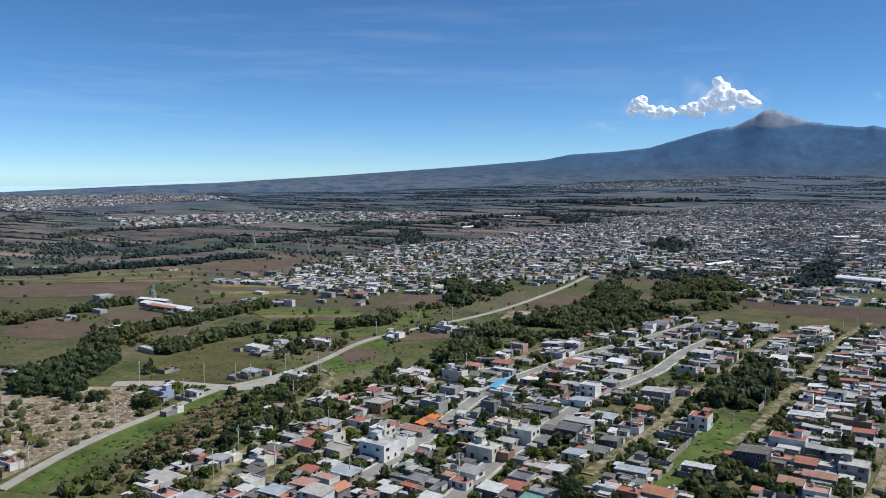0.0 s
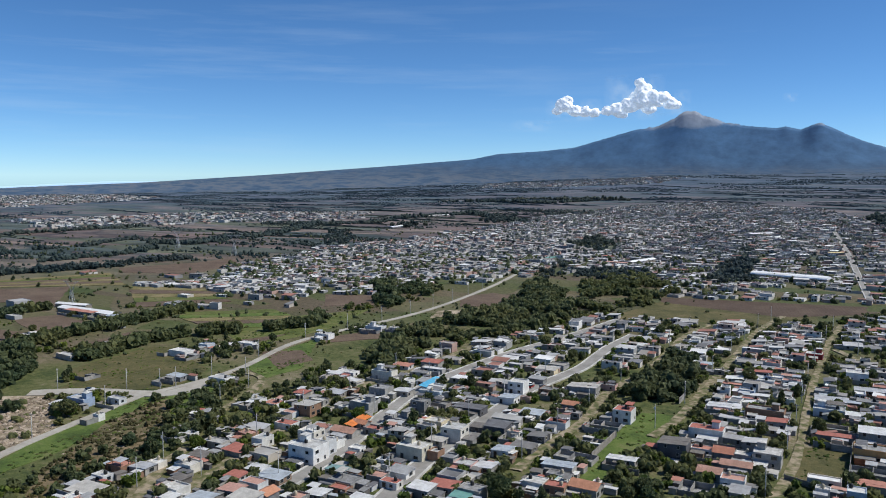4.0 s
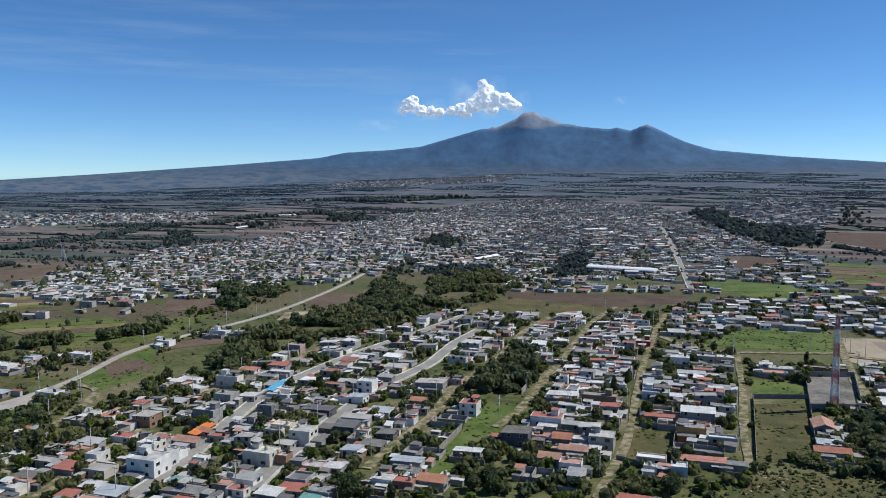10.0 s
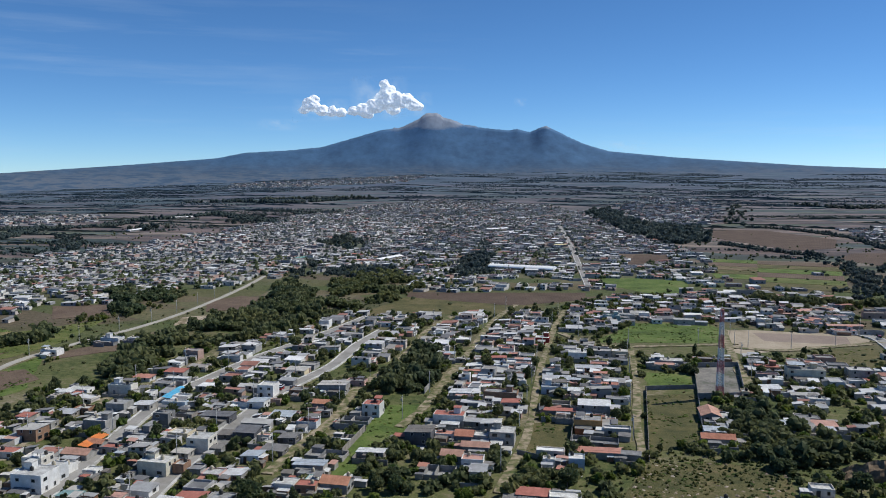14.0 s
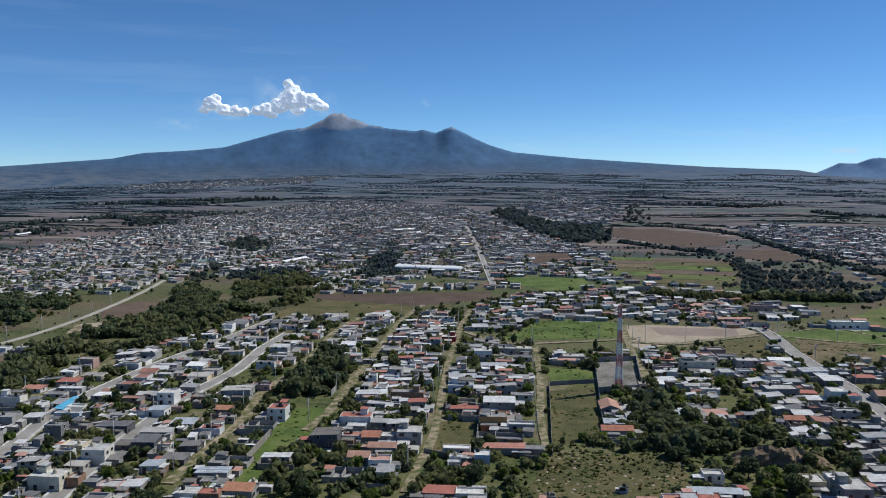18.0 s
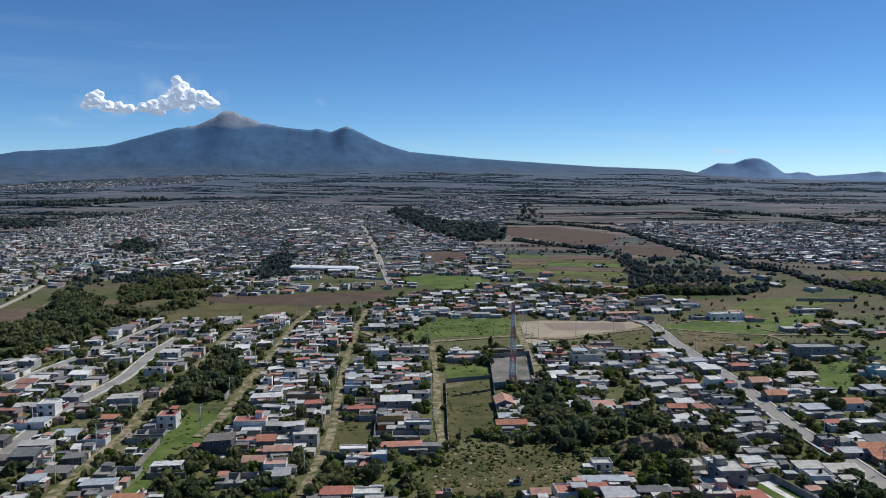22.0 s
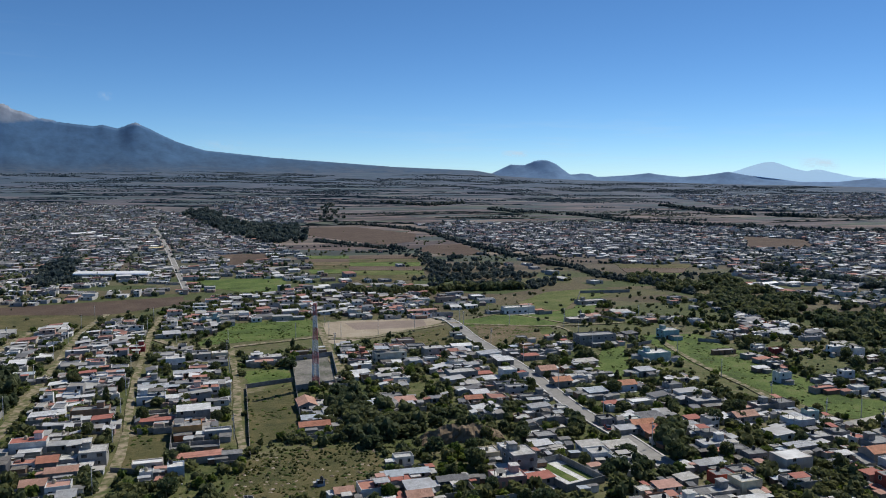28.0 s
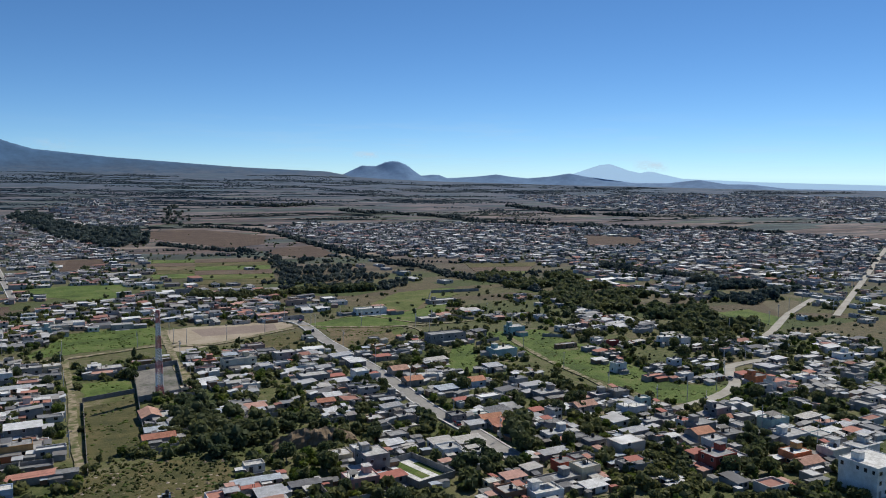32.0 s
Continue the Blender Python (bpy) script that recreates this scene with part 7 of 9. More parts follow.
for x, y, w, d, h, style, turn in [
    (161.8, 252, 8.4, 6.5, 2.4, "o", 0.6), (131.5, 241.2, 8.4, 5.6, 2.7, "c", -1.5), (130, 232.5, 7.4, 6.5, 3.1, "w", -1.7), (141.1, 237.8, 10.2, 6.5, 2.7, "c", -1.4),
    (136.2, 225.7, 8.4, 6.5, 3.1, "w", 1.2), (164.8, 241.9, 8.4, 5.6, 2.4, "d", -1.3), (174.7, 400.5, 6.5, 5.6, 2.7, "g", 1.6), (179.7, 420.1, 5.6, 4.6, 2.7, "g", -0.5),
    (201.3, 421.3, 5.6, 4.6, 2.4, "g", 0.3), (107.6, 524.4, 9.3, 6.5, 2.7, "w", -0.6), (102.4, 530.8, 7.4, 5.6, 4.2, "w", 0.5), (131.9, 530.5, 11.1, 6.5, 2.7, "r", -1.6),
    (153.5, 560.1, 12.1, 5.6, 3.1, "r", -0.4), (122.6, 560.5, 13, 5.6, 3.1, "r", 1.7),
]:
    house(x, y, w, d, h, style, turn)
for x, y, w, d, h, style, turn in [
    (54.1, 526.7, 13, 7.4, 3.1, "g", -1.3), (30.2, 540.9, 6.5, 6.5, 4.2, "w", 0.6), (8.9, 533.3, 11.1, 6.5, 3.1, "w", -0.7), (298.2, 400.4, 6.7, 5, 3.1, "w", -0.8),
    (303.4, 393.9, 8.3, 5, 2.7, "g", -1.9), (272.5, 358.2, 10, 4.2, 2.4, "b", -1.9), (277.6, 345.6, 7.5, 5, 2.4, "g", 1.8), (277.7, 335.9, 7.5, 5, 2.4, "c", 1.3),
    (277, 326.5, 8.3, 5, 2.7, "g", 1.2), (296.1, 362.3, 6.7, 4.2, 2.7, "w", 1.2), (294.6, 346.2, 5.8, 4.2, 4.2, "R", 1.8), (261, 300.7, 6.7, 5, 4.6, "w", -1.4),
    (264.2, 319.8, 7.5, 4.2, 2.4, "c", 0.3), (327.6, 339.8, 8.3, 5, 5, "w", -0.0),
]:
    house(x, y, w, d, h, style, turn)
for x, y, w, d, h, style, turn in [
    (334, 333, 7.5, 5.8, 5, "w", 0.3), (314, 346.7, 6.7, 4.2, 2.4, "c", 1.8), (281.4, 293.7, 7.5, 5, 3.1, "g", 1.0), (265.9, 280.6, 11.7, 4.2, 2.4, "r", 1.9),
    (290.9, 293.7, 5.8, 5, 5, "w", -1.5), (280.2, 275, 6.7, 5, 3.1, "w", 0.6), (306.8, 284.8, 7.5, 4.2, 2.4, "c", 0.7), (290.5, 267.2, 10, 5, 2.4, "c", 1.0),
    (311.9, 296.4, 6.7, 4.2, 2.4, "g", 0.5), (357, 295.1, 10, 5, 2.7, "w", 1.3), (347.4, 278.1, 7.5, 5.8, 3.1, "c", -0.8), (427.6, 307.3, 10.8, 4.2, 3.1, "w", 1.7),
    (381.4, 265.3, 10, 5.8, 5, "w", -0.4), (328.2, 246.4, 10, 6.7, 3.1, "w", 0.4),
]:
    house(x, y, w, d, h, style, turn)
for x, y, w, d, h, style, turn in [
    (304.8, 242.6, 10, 6.7, 4.2, "r", 1.6), (305.4, 234.7, 7.5, 5, 3.1, "r", 0.8), (304.3, 253.4, 9.2, 6.7, 4.2, "g", -0.8), (307.8, 264.8, 6.7, 5, 2.4, "c", -1.1),
    (353.6, 238.8, 10, 7.5, 3.1, "g", -0.7), (337.5, 269.7, 5.8, 4.2, 2.4, "w", 0.5), (246.8, 222.5, 8.3, 6.7, 4.6, "g", 2.0), (262.6, 228.3, 6.7, 4.2, 2.7, "w", 1.6),
    (244.2, 216, 5, 4.2, 2.7, "o", -0.4), (250.7, 213.2, 7.5, 5.8, 3.1, "g", -0.4), (258.1, 211.6, 6.7, 5, 3.1, "c", 1.3), (256.7, 203.8, 10, 6.7, 4.2, "w", -0.9),
    (227.2, 212.1, 9.2, 6.7, 4.2, "g", -0.4), (224, 227.4, 6.7, 5.8, 3.1, "g", -1.9),
]:
    house(x, y, w, d, h, style, turn)
for x, y, w, d, h, style, turn in [
    (214.3, 225.6, 7.5, 5.8, 3.1, "g", -1.3), (226.1, 219.7, 5, 4.2, 3.1, "r", 0.2), (218.7, 204.2, 8.3, 6.7, 4.2, "o", 0.8), (217.2, 195.7, 7.5, 5, 4.2, "w", 0.5),
    (230.4, 200.6, 9.2, 5.8, 3.1, "g", -0.5), (204.3, 181.7, 10, 7.5, 5.5, "D", 1.8), (203.4, 190.9, 5, 4.2, 3.1, "c", 0.5), (249.6, 189.9, 11.7, 7.5, 3.1, "w", -1.4),
    (260.6, 190.6, 5.8, 4.2, 2.7, "c", -1.7), (259.5, 184.9, 7.5, 5.8, 2.7, "g", 1.9), (255.4, 176.6, 6.7, 5.8, 4.2, "g", 2.0), (279.3, 189.6, 5.8, 4.2, 2.4, "c", 1.7),
    (275.5, 183.9, 5.8, 4.2, 2.4, "c", 0.4), (276.3, 179.5, 5.8, 4.2, 2.4, "c", -0.8),
]:
    house(x, y, w, d, h, style, turn)
for x, y, w, d, h, style, turn in [
    (232.2, 174, 8.3, 6.7, 4.2, "w", -1.6), (230, 167.4, 9.2, 5.8, 3.1, "o", -1.0), (246.9, 170.4, 8.3, 6.7, 4.2, "w", -1.1), (256.7, 166.8, 10.8, 6.7, 5, "w", 1.7),
    (234.7, 147.6, 14.9, 13, 9.2, "Z", 1.6), (180.2, 177.6, 6.7, 3.3, 2.4, "c", 1.1), (189.1, 197.4, 5, 4.2, 2.4, "g", -1.4), (177.7, 192.2, 10, 7.5, 3.1, "g", -1.0),
    (200.4, 218.6, 10, 5, 3.1, "c", -0.8), (210.2, 209, 5, 3.3, 2.4, "c", 1.8), (203.4, 202.6, 5, 3.3, 2.4, "w", -1.3), (205.1, 255.6, 10, 6.7, 2.7, "o", 1.2),
    (197.3, 257.9, 5, 4.2, 2.4, "c", 0.7), (202.2, 277.3, 11.7, 8.3, 3.1, "g", 0.2),
]:
    house(x, y, w, d, h, style, turn)
for x, y, w, d, h, style, turn in [
    (220.4, 264.1, 8.3, 6.7, 3.1, "g", 1.8), (228.6, 262, 7.5, 6.7, 4.2, "g", -1.0), (218.9, 241.5, 10, 7.5, 4.2, "w", 0.1), (226.7, 243.9, 5, 4.2, 5.5, "w", -1.4),
    (232.3, 239, 6.7, 5, 3.1, "g", -1.6), (173.5, 229.8, 10.8, 5.8, 3.1, "w", -1.9), (177.6, 223.2, 7.5, 5, 2.7, "g", -0.7), (180.4, 217, 7.5, 5, 3.1, "g", -1.5),
    (162, 258.5, 9.2, 5.8, 2.4, "o", -1.8), (161.8, 267.4, 5, 3.3, 2.4, "c", 2.0), (170.6, 260.1, 7.5, 4.2, 2.4, "d", -0.8), (184.3, 258.6, 5.8, 4.2, 2.4, "c", 1.6),
    (178.5, 252, 5.8, 4.2, 2.4, "c", 0.8), (178.9, 242.2, 9.2, 5.8, 2.7, "g", 0.9),
]:
    house(x, y, w, d, h, style, turn)
for x, y, w, d, h, style, turn in [
    (157.8, 203.9, 6.7, 5, 3.1, "D", 0.6), (159.8, 195, 7.5, 6.7, 4.2, "w", 1.8), (158.9, 214.3, 5.8, 4.2, 2.4, "c", 1.5), (164.6, 214.8, 5, 4.2, 2.4, "c", 0.9),
    (166.3, 205.7, 8.3, 5, 2.7, "g", 0.2), (146.3, 205.6, 5.8, 5, 2.4, "c", 0.8), (147.7, 193.6, 15, 5.8, 2.4, "g", 0.9), (155, 184.5, 7.5, 5, 2.4, "c", 0.2),
    (137, 201.9, 7.5, 5, 2.4, "c", 0.0), (138, 186.7, 10, 7.5, 3.1, "w", -1.4), (128.9, 190.9, 7.5, 6.7, 3.1, "b", 1.4), (128.5, 200.9, 4.2, 4.2, 2.4, "w", -0.1),
    (389.1, 334.2, 6.7, 5, 2.4, "r", -1.7), (415.5, 321.4, 6.7, 4.2, 2.4, "c", -1.3),
]:
    house(x, y, w, d, h, style, turn)
for x, y, w, d, h, style, turn in [
    (469.9, 360.8, 5.8, 5, 2.4, "w", 1.5), (358.1, 264.7, 7.5, 5, 2.7, "g", -1.0), (320.7, 223.9, 8.3, 5.8, 2.4, "g", -0.4), (275.1, 202.6, 10, 5, 2.7, "c", 0.7),
    (274.6, 194.6, 7.5, 5, 2.7, "r", 1.4), (268.3, 187.4, 6.7, 4.2, 2.4, "c", -0.7), (349.7, 418.8, 6.7, 4.2, 2.4, "w", -0.5), (351.5, 403.6, 8.3, 5, 2.7, "w", -0.3),
    (353.9, 412.4, 6.7, 4.2, 4.2, "w", -1.9), (351.2, 448.9, 7.5, 4.2, 2.4, "c", 1.5), (355.1, 444.3, 6.7, 4.2, 2.4, "w", -1.9), (308.2, 438.9, 7.5, 5, 3.1, "w", 1.8),
    (301.6, 454.5, 6.7, 4.2, 2.4, "w", -1.4), (147.2, 584.5, 20.9, 6.7, 2.4, "r", -1.4),
]:
    house(x, y, w, d, h, style, turn)
for x, y, w, d, h, style, turn in [
    (144.5, 509.8, 13.3, 5.7, 2.4, "r", 1.4), (281.8, 532.4, 22.8, 8.6, 2.4, "g", 1.3), (239.4, 467.8, 15.2, 8.6, 2.4, "g", -1.1), (254, 476.7, 9.5, 7.6, 2.4, "c", 0.2),
    (280.1, 485, 13.3, 7.6, 2.4, "c", -0.1), (282.9, 458.1, 13.3, 7.6, 2.4, "g", 0.9),
]:
    house(x, y, w, d, h, style, turn)


def home_rows(name, x, y, w, d, h, rg, label, category, tilt_rate=0.4, windows=True):
    """Many plain houses with roofs and windows as one mesh."""
    n = len(x)
    if n == 0:
        return
    z = land_z(x, y)
    tilted = rg.uniform(size=n) < tilt_rate
    lip = np.where(tilted, 0.0, rg.choice([0.2, 0.4, 0.7], n))
    cs = np.array([(-1, -1), (1, -1), (1, 1), (-1, 1)]) * 0.5
    turn = rg.normal(size=n) * 0.05 + (0.6 * np.array([noise.noise(Vector((p * 0.0035, q * 0.0035, 2.0))) for p, q in zip(x, y)]) if name == "town_houses" else 0.0)
    ct, st = np.cos(turn)[:, None], np.sin(turn)[:, None]

    def ring(grow, zz):
        ax, ay = cs[None, :, 0] * (w[:, None] + grow[:, None]), cs[None, :, 1] * (d[:, None] + grow[:, None])
        return np.stack([x[:, None] + ax * ct - ay * st, y[:, None] + ax * st + ay * ct, zz if zz.ndim == 2 else np.repeat(zz[:, None], 4, 1)], -1)
    none, thin = np.zeros(n), np.full(n, -0.6)
    V = np.concatenate([ring(none, z - 0.5), ring(none, z + h + lip), ring(thin, z + h + lip), ring(thin, z + h - 0.1)], 1)
    slope = np.where(tilted, rg.choice([-0.7, 0.7, 0.5], n), 0.0)[:, None] * np.array([0.0, 0.0, 1.0, 1.0])[None]
    slope = np.where((rg.uniform(size=n) < 0.5)[:, None], slope, slope[:, [1, 2, 2, 1]])
    grow = np.where(tilted, 0.6, -0.55)
    lowz = z + h + np.where(tilted, 0.05, -0.02)
    R = np.concatenate([ring(grow, lowz[:, None] + slope + 0.09), ring(grow, lowz[:, None] + slope)], 1)
    f = []
    for i in range(4):
        j = (i + 1) % 4
        f += [(i, j, 4 + j, 4 + i), (4 + i, 4 + j, 8 + j, 8 + i), (8 + i, 8 + j, 12 + j, 12 + i)]
    g = [(0, 1, 2, 3)] + [(4 + i, 4 + (i + 1) % 4, (i + 1) % 4, i) for i in range(4)]
    Fw = (np.array(f)[None] + (np.arange(n) * 16)[:, None, None]).reshape(-1, 4)
    Fr = (np.array(g)[None] + (np.arange(n) * 8)[:, None, None]).reshape(-1, 4) + 16 * n
    verts, faces, mats, k = [V.reshape(-1, 3), R.reshape(-1, 3)], [Fw, Fr], [np.zeros(len(Fw)), np.ones(len(Fr))], 24 * n
    if windows:
        for u, lv in ((-0.27, 0), (0.2, 0), (-0.2, 1), (0.25, 1)):
            has = (rg.uniform(size=n) < 0.7) & ((h > 4) if lv else True)
            m = int(has.sum())
            if not m:
                continue
            Z, lx, ly = z[has] + 0.9 + 2.7 * lv, u * w[has], -d[has] / 2 - 0.06
            cc, ss = ct[has, 0], st[has, 0]
            q = np.stack([np.stack([x[has] + (lx + e) * cc - ly * ss, y[has] + (lx + e) * ss + ly * cc, Z + k2], -1) for e, k2 in ((-0.65, 0), (0.65, 0), (0.65, 1.2), (-0.65, 1.2))], 1)
            verts.append(q.reshape(-1, 3))
            faces.append(np.arange(4 * m).reshape(m, 4) + k)
            mats.append(np.full(m, 2))
            k += 4 * m
    solid(name, array_mesh(name, np.concatenate(verts), np.concatenate(faces), [TOWN_WALL, TOWN_ROOF, GLASS], np.concatenate(mats)), label, category, "stuff")


def quarter(pts, step, rate, seed):
    """Further houses of a built-up block, on a loose grid of lots."""
    rg = random.Random(seed)
    xs, ys = [p[0] for p in pts], [p[1] for p in pts]
    out = []
    y = min(ys)
    while y < max(ys):
        x = min(xs)
        while x < max(xs):
            px, py = x + rg.uniform(-2, 2), y + rg.uniform(-2, 2)
            w, d = rg.uniform(3.5, 11.5), rg.uniform(3.5, 8.5)
            one = (np.array([px]), np.array([py]))
            if rg.random() < rate and inside(*one, pts)[0] and not near_street(px, py, max(w, d) / 2 + 0.3) and clear_of_homes(px, py, w, d, 0.5) and not any(inside(*one, q)[0] for q in PLOTS + WOODS):
                HOMES.append((px, py, w, d))
                out.append((px, py, w, d, rg.choice([1.9, 2.1, 2.2, 2.3, 2.3, 2.4, 2.4, 2.5, 2.6, 4.4])))
            x += step
        y += step * 0.92
    if out:
        a = np.array(out)
        home_rows("plain_houses", a[:, 0], a[:, 1], a[:, 2], a[:, 3], a[:, 4], np.random.default_rng(seed), "plain grey and white block houses between the streets", "houses", 0.5)


quarter([(-214.8, 357.5), (-181.3, 447.2), (-167.1, 513.1), (-120.6, 550.8), (-56.9, 552.9), (-25.3, 539.1), (-31.3, 465.3), (-64.7, 445.2), (-100.3, 379.5), (-137.5, 367.6), (-162.5, 320.7), (-187.6, 316.4)], 8.2, 0.85, 50)  # upper_blocks
quarter([(-23, 571.7), (21.5, 636.5), (84.7, 680.2), (190, 658.4), (154.9, 533.7), (67.3, 535.4), (25, 522.8), (-2.6, 474.4), (-13.4, 416.8)], 8.5, 0.62, 51)  # north_row
quarter([(355, 552.8), (364.6, 487.5), (366.4, 369.8), (453.8, 289.7), (317.9, 198.5), (303, 233.3), (337.7, 293.6), (319.5, 368), (315.4, 452.8)], 9.5, 0.42, 52)  # east_slope
quarter([(287.6, 251.3), (352.1, 221.5), (297.2, 184.6), (279.9, 208.9)], 10, 0.4, 53)  # south_plots
quarter([(-209.3, 145.1), (-231, 174), (-219.2, 188.6), (-238.5, 229.1), (-237.1, 254.3), (-191.4, 204.7), (-184.5, 162.5)], 9, 0.4, 54)  # far_west
quarter([(183.9, 303.6), (240.7, 273.8), (243.8, 225.4), (311, 193.9), (234.4, 142.5), (124.5, 200.8)], 9, 0.32, 55)  # south_east
quarter([(-73.6, 460.3), (13, 458.1), (8.9, 283.7), (-5.9, 258.3), (-27.7, 274.1), (-53.7, 295.8), (-61.3, 337.3)], 7.5, 0.7, 56)  # middle_blocks
quarter([(-182.3, 164.9), (-208.5, 223.3), (-227.7, 273.4), (-201.7, 360.4), (-176, 409.4), (-110.8, 256.9), (-116.3, 206.6)], 8, 0.55, 57)  # west_blocks
quarter([(75.1, 424.7), (123, 439), (152.9, 394.9), (139.9, 274), (118.3, 301.9), (90.8, 302.4), (60.1, 335.3)], 9, 0.35, 58)  # right_blocks


# ---- distant towns ----
def town(pts, rate, lot, seed, green=2.1):
    """A far town: many flat-roofed houses on streets, as one mesh."""
    rg = np.random.default_rng(seed)
    P = np.array(pts)
    lo, hi = P.min(0), P.max(0)
    gx, gy = np.meshgrid(np.arange(lo[0], hi[0], lot), np.arange(lo[1], hi[1], lot * 0.95))
    x = gx.ravel() + rg.uniform(-0.25, 0.25, gx.size) * lot
    y = gy.ravel() + rg.uniform(-0.25, 0.25, gx.size) * lot
    gap = np.array([noise.noise(Vector((p * 0.011, q * 0.011, seed))) for p, q in zip(x, y)])
    ok = inside(x + gap * lot * 5, y + gap * lot * 5, pts) & (rg.uniform(size=x.size) < rate * np.clip(1.15 + 1.3 * gap, 0.15, 1.0))
    ok &= (np.mod(x + 20, lot * 6.2) > lot * 0.75) & (np.mod(y, lot * 10.3) > lot * 0.75)
    for q in PLOTS + WOODS:
        ok &= ~inside(x, y, q)
    x, y = x[ok], y[ok]
    if len(x) == 0:
        return
    ok = np.ones(len(x), bool)
    for w, line in STREETS:
        for (ax, ay), (bx, by) in zip(line, line[1:]):
            dx, dy = bx - ax, by - ay
            u = np.clip(((x - ax) * dx + (y - ay) * dy) / (dx * dx + dy * dy), 0, 1)
            ok &= np.hypot(x - ax - u * dx, y - ay - u * dy) > w / 2 + 4
    x, y = x[ok], y[ok]
    n = len(x)
    w, d = rg.uniform(0.4, 1.45, n) * lot, rg.uniform(0.35, 1.15, n) * lot
    h = rg.choice([1.9, 2.2, 2.5, 3.9, 4.4], n, p=[0.36, 0.36, 0.2, 0.06, 0.02]) * (0.92 if lot < 12 else 1.0)
    home_rows("town_houses", x, y, w, d, h, rg, "dense white and grey flat-roofed houses of a distant town", "town", 0.35, lot < 12)
    m = int(n * green)
    sel = rg.integers(0, n, m)
    clumped = np.array([noise.noise(Vector((p * 0.02, q * 0.02, 8.0))) > -0.15 for p, q in zip(x[sel], y[sel])])
    sel = sel[clumped]
    m = len(sel)
    txy = np.stack([x[sel] + rg.uniform(-0.7, 0.7, m) * lot, y[sel] + rg.uniform(-0.7, 0.7, m) * lot], 1)
    near = np.hypot(txy[:, 0], txy[:, 1]) < 950
    stand("town_trees", txy[near], rg.uniform(1.2, 3.4, near.sum()), TOWN_PROTO, LEAF, "dark green trees between the houses of the old town", "trees", rg)
    txy, m = txy[~near], int((~near).sum())
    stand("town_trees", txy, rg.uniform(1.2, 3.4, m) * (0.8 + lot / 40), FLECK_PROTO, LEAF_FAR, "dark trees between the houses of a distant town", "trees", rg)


for k, (pts, (rate, lot)) in enumerate(TOWNS):
    town(pts, rate, lot, 300 + k)

# ---- walled court ----
def walled_court(x, y, w, d, turn):
    HOMES.insert(0, (x, y, w + 4, d + 4))
    e = thing("walled_yard", x, y, 0.0, turn, "yard inside grey block walls with pale concrete floor and grass strips", "yard")
    bd = Build()
    ring_box(bd, -w / 2, -d / 2, w / 2, d / 2, -0.1, 2.3, 0.2)
    part("wall", bd.mesh("wall", [W_GREY]), e)
    fl = Build()
    fl.box(-w / 2 + 0.2, -d / 2 + 0.2, -0.1, w / 2 - 0.2, d / 2 - 0.2, 0.2)
    part("slab", fl.mesh("slab", [R_WHITE]), e, label="pale concrete floor")
    for u0, u1, v0, v1 in ((-0.12, 0.12, -0.25, 0.47), (0.3, 0.47, -0.47, 0.3)):
        gr = Build()
        gr.box(w * u0, d * v0, 0.15, w * u1, d * v1, 0.26)
        part("grass_strip", gr.mesh("grass_strip", [G_GREEN]), e, label="green grass strip")


walled_court(112.6, 222.7, 14.9, 22.6, 13.1)

# ---- yard walls ----
def wall_run(pts, h, label="grey block boundary wall", mat=W_GREY):
    """A block wall along a few points, in straight lengths with piers."""
    e = thing("boundary_wall", pts[0][0], pts[0][1], 0.0, 0.0, label, "wall", "yard walls")
    for (ax, ay), (bx, by) in zip(pts, pts[1:]):
        ln = math.hypot(bx - ax, by - ay)
        bd = Build()
        bd.box(0, -0.08, -0.1, ln, 0.08, h)
        k = max(1, int(ln / 3.2))
        for i in range(k + 1):
            u = ln * i / k
            bd.box(u - 0.11, -0.11, -0.1, u + 0.11, 0.11, h + 0.12)
        part("wall_length", bd.mesh("wall_length", [mat]), e, (ax - pts[0][0], ay - pts[0][1], 0), math.degrees(math.atan2(by - ay, bx - ax)))


wall_run([(21.7, 358.5), (17.8, 266.9)], 1.7)
wall_run([(46.4, 398.2), (43.3, 356.6), (38, 289.8)], 2.0)
wall_run([(21.5, 358.8), (43.1, 365)], 2.0)
wall_run([(42.6, 348.5), (62.6, 353.8), (68.6, 411.6), (47.1, 406.2)], 2.6)
wall_run([(-25.9, 266), (-8.4, 258.3)], 1.8)
wall_run([(-8.4, 267.4), (-8.3, 309.2)], 2.2)
wall_run([(-84.2, 254), (-84, 280.4)], 2.6)
wall_run([(-73.3, 334.9), (-73.1, 343.5)], 2.6)
wall_run([(24.4, 424.5), (23.9, 399.9), (45.7, 397.8)], 2.4)
wall_run([(110.7, 241.2), (125.9, 243.2)], 2.2)
wall_run([(257.3, 482.1), (267.9, 457.7)], 1.8)
wall_run([(277.2, 544.8), (297, 580.2), (339.3, 575.5)], 2.4)
wall_run([(228.8, 386), (248.5, 393.3)], 2.0)
wall_run([(288.2, 382.3), (277.2, 390.1)], 2.0)
wall_run([(268.5, 282.2), (277.7, 273), (286.5, 276.5)], 2.0)
wall_run([(267.5, 248.7), (255.6, 236.9)], 2.4)
wr = random.Random(91)
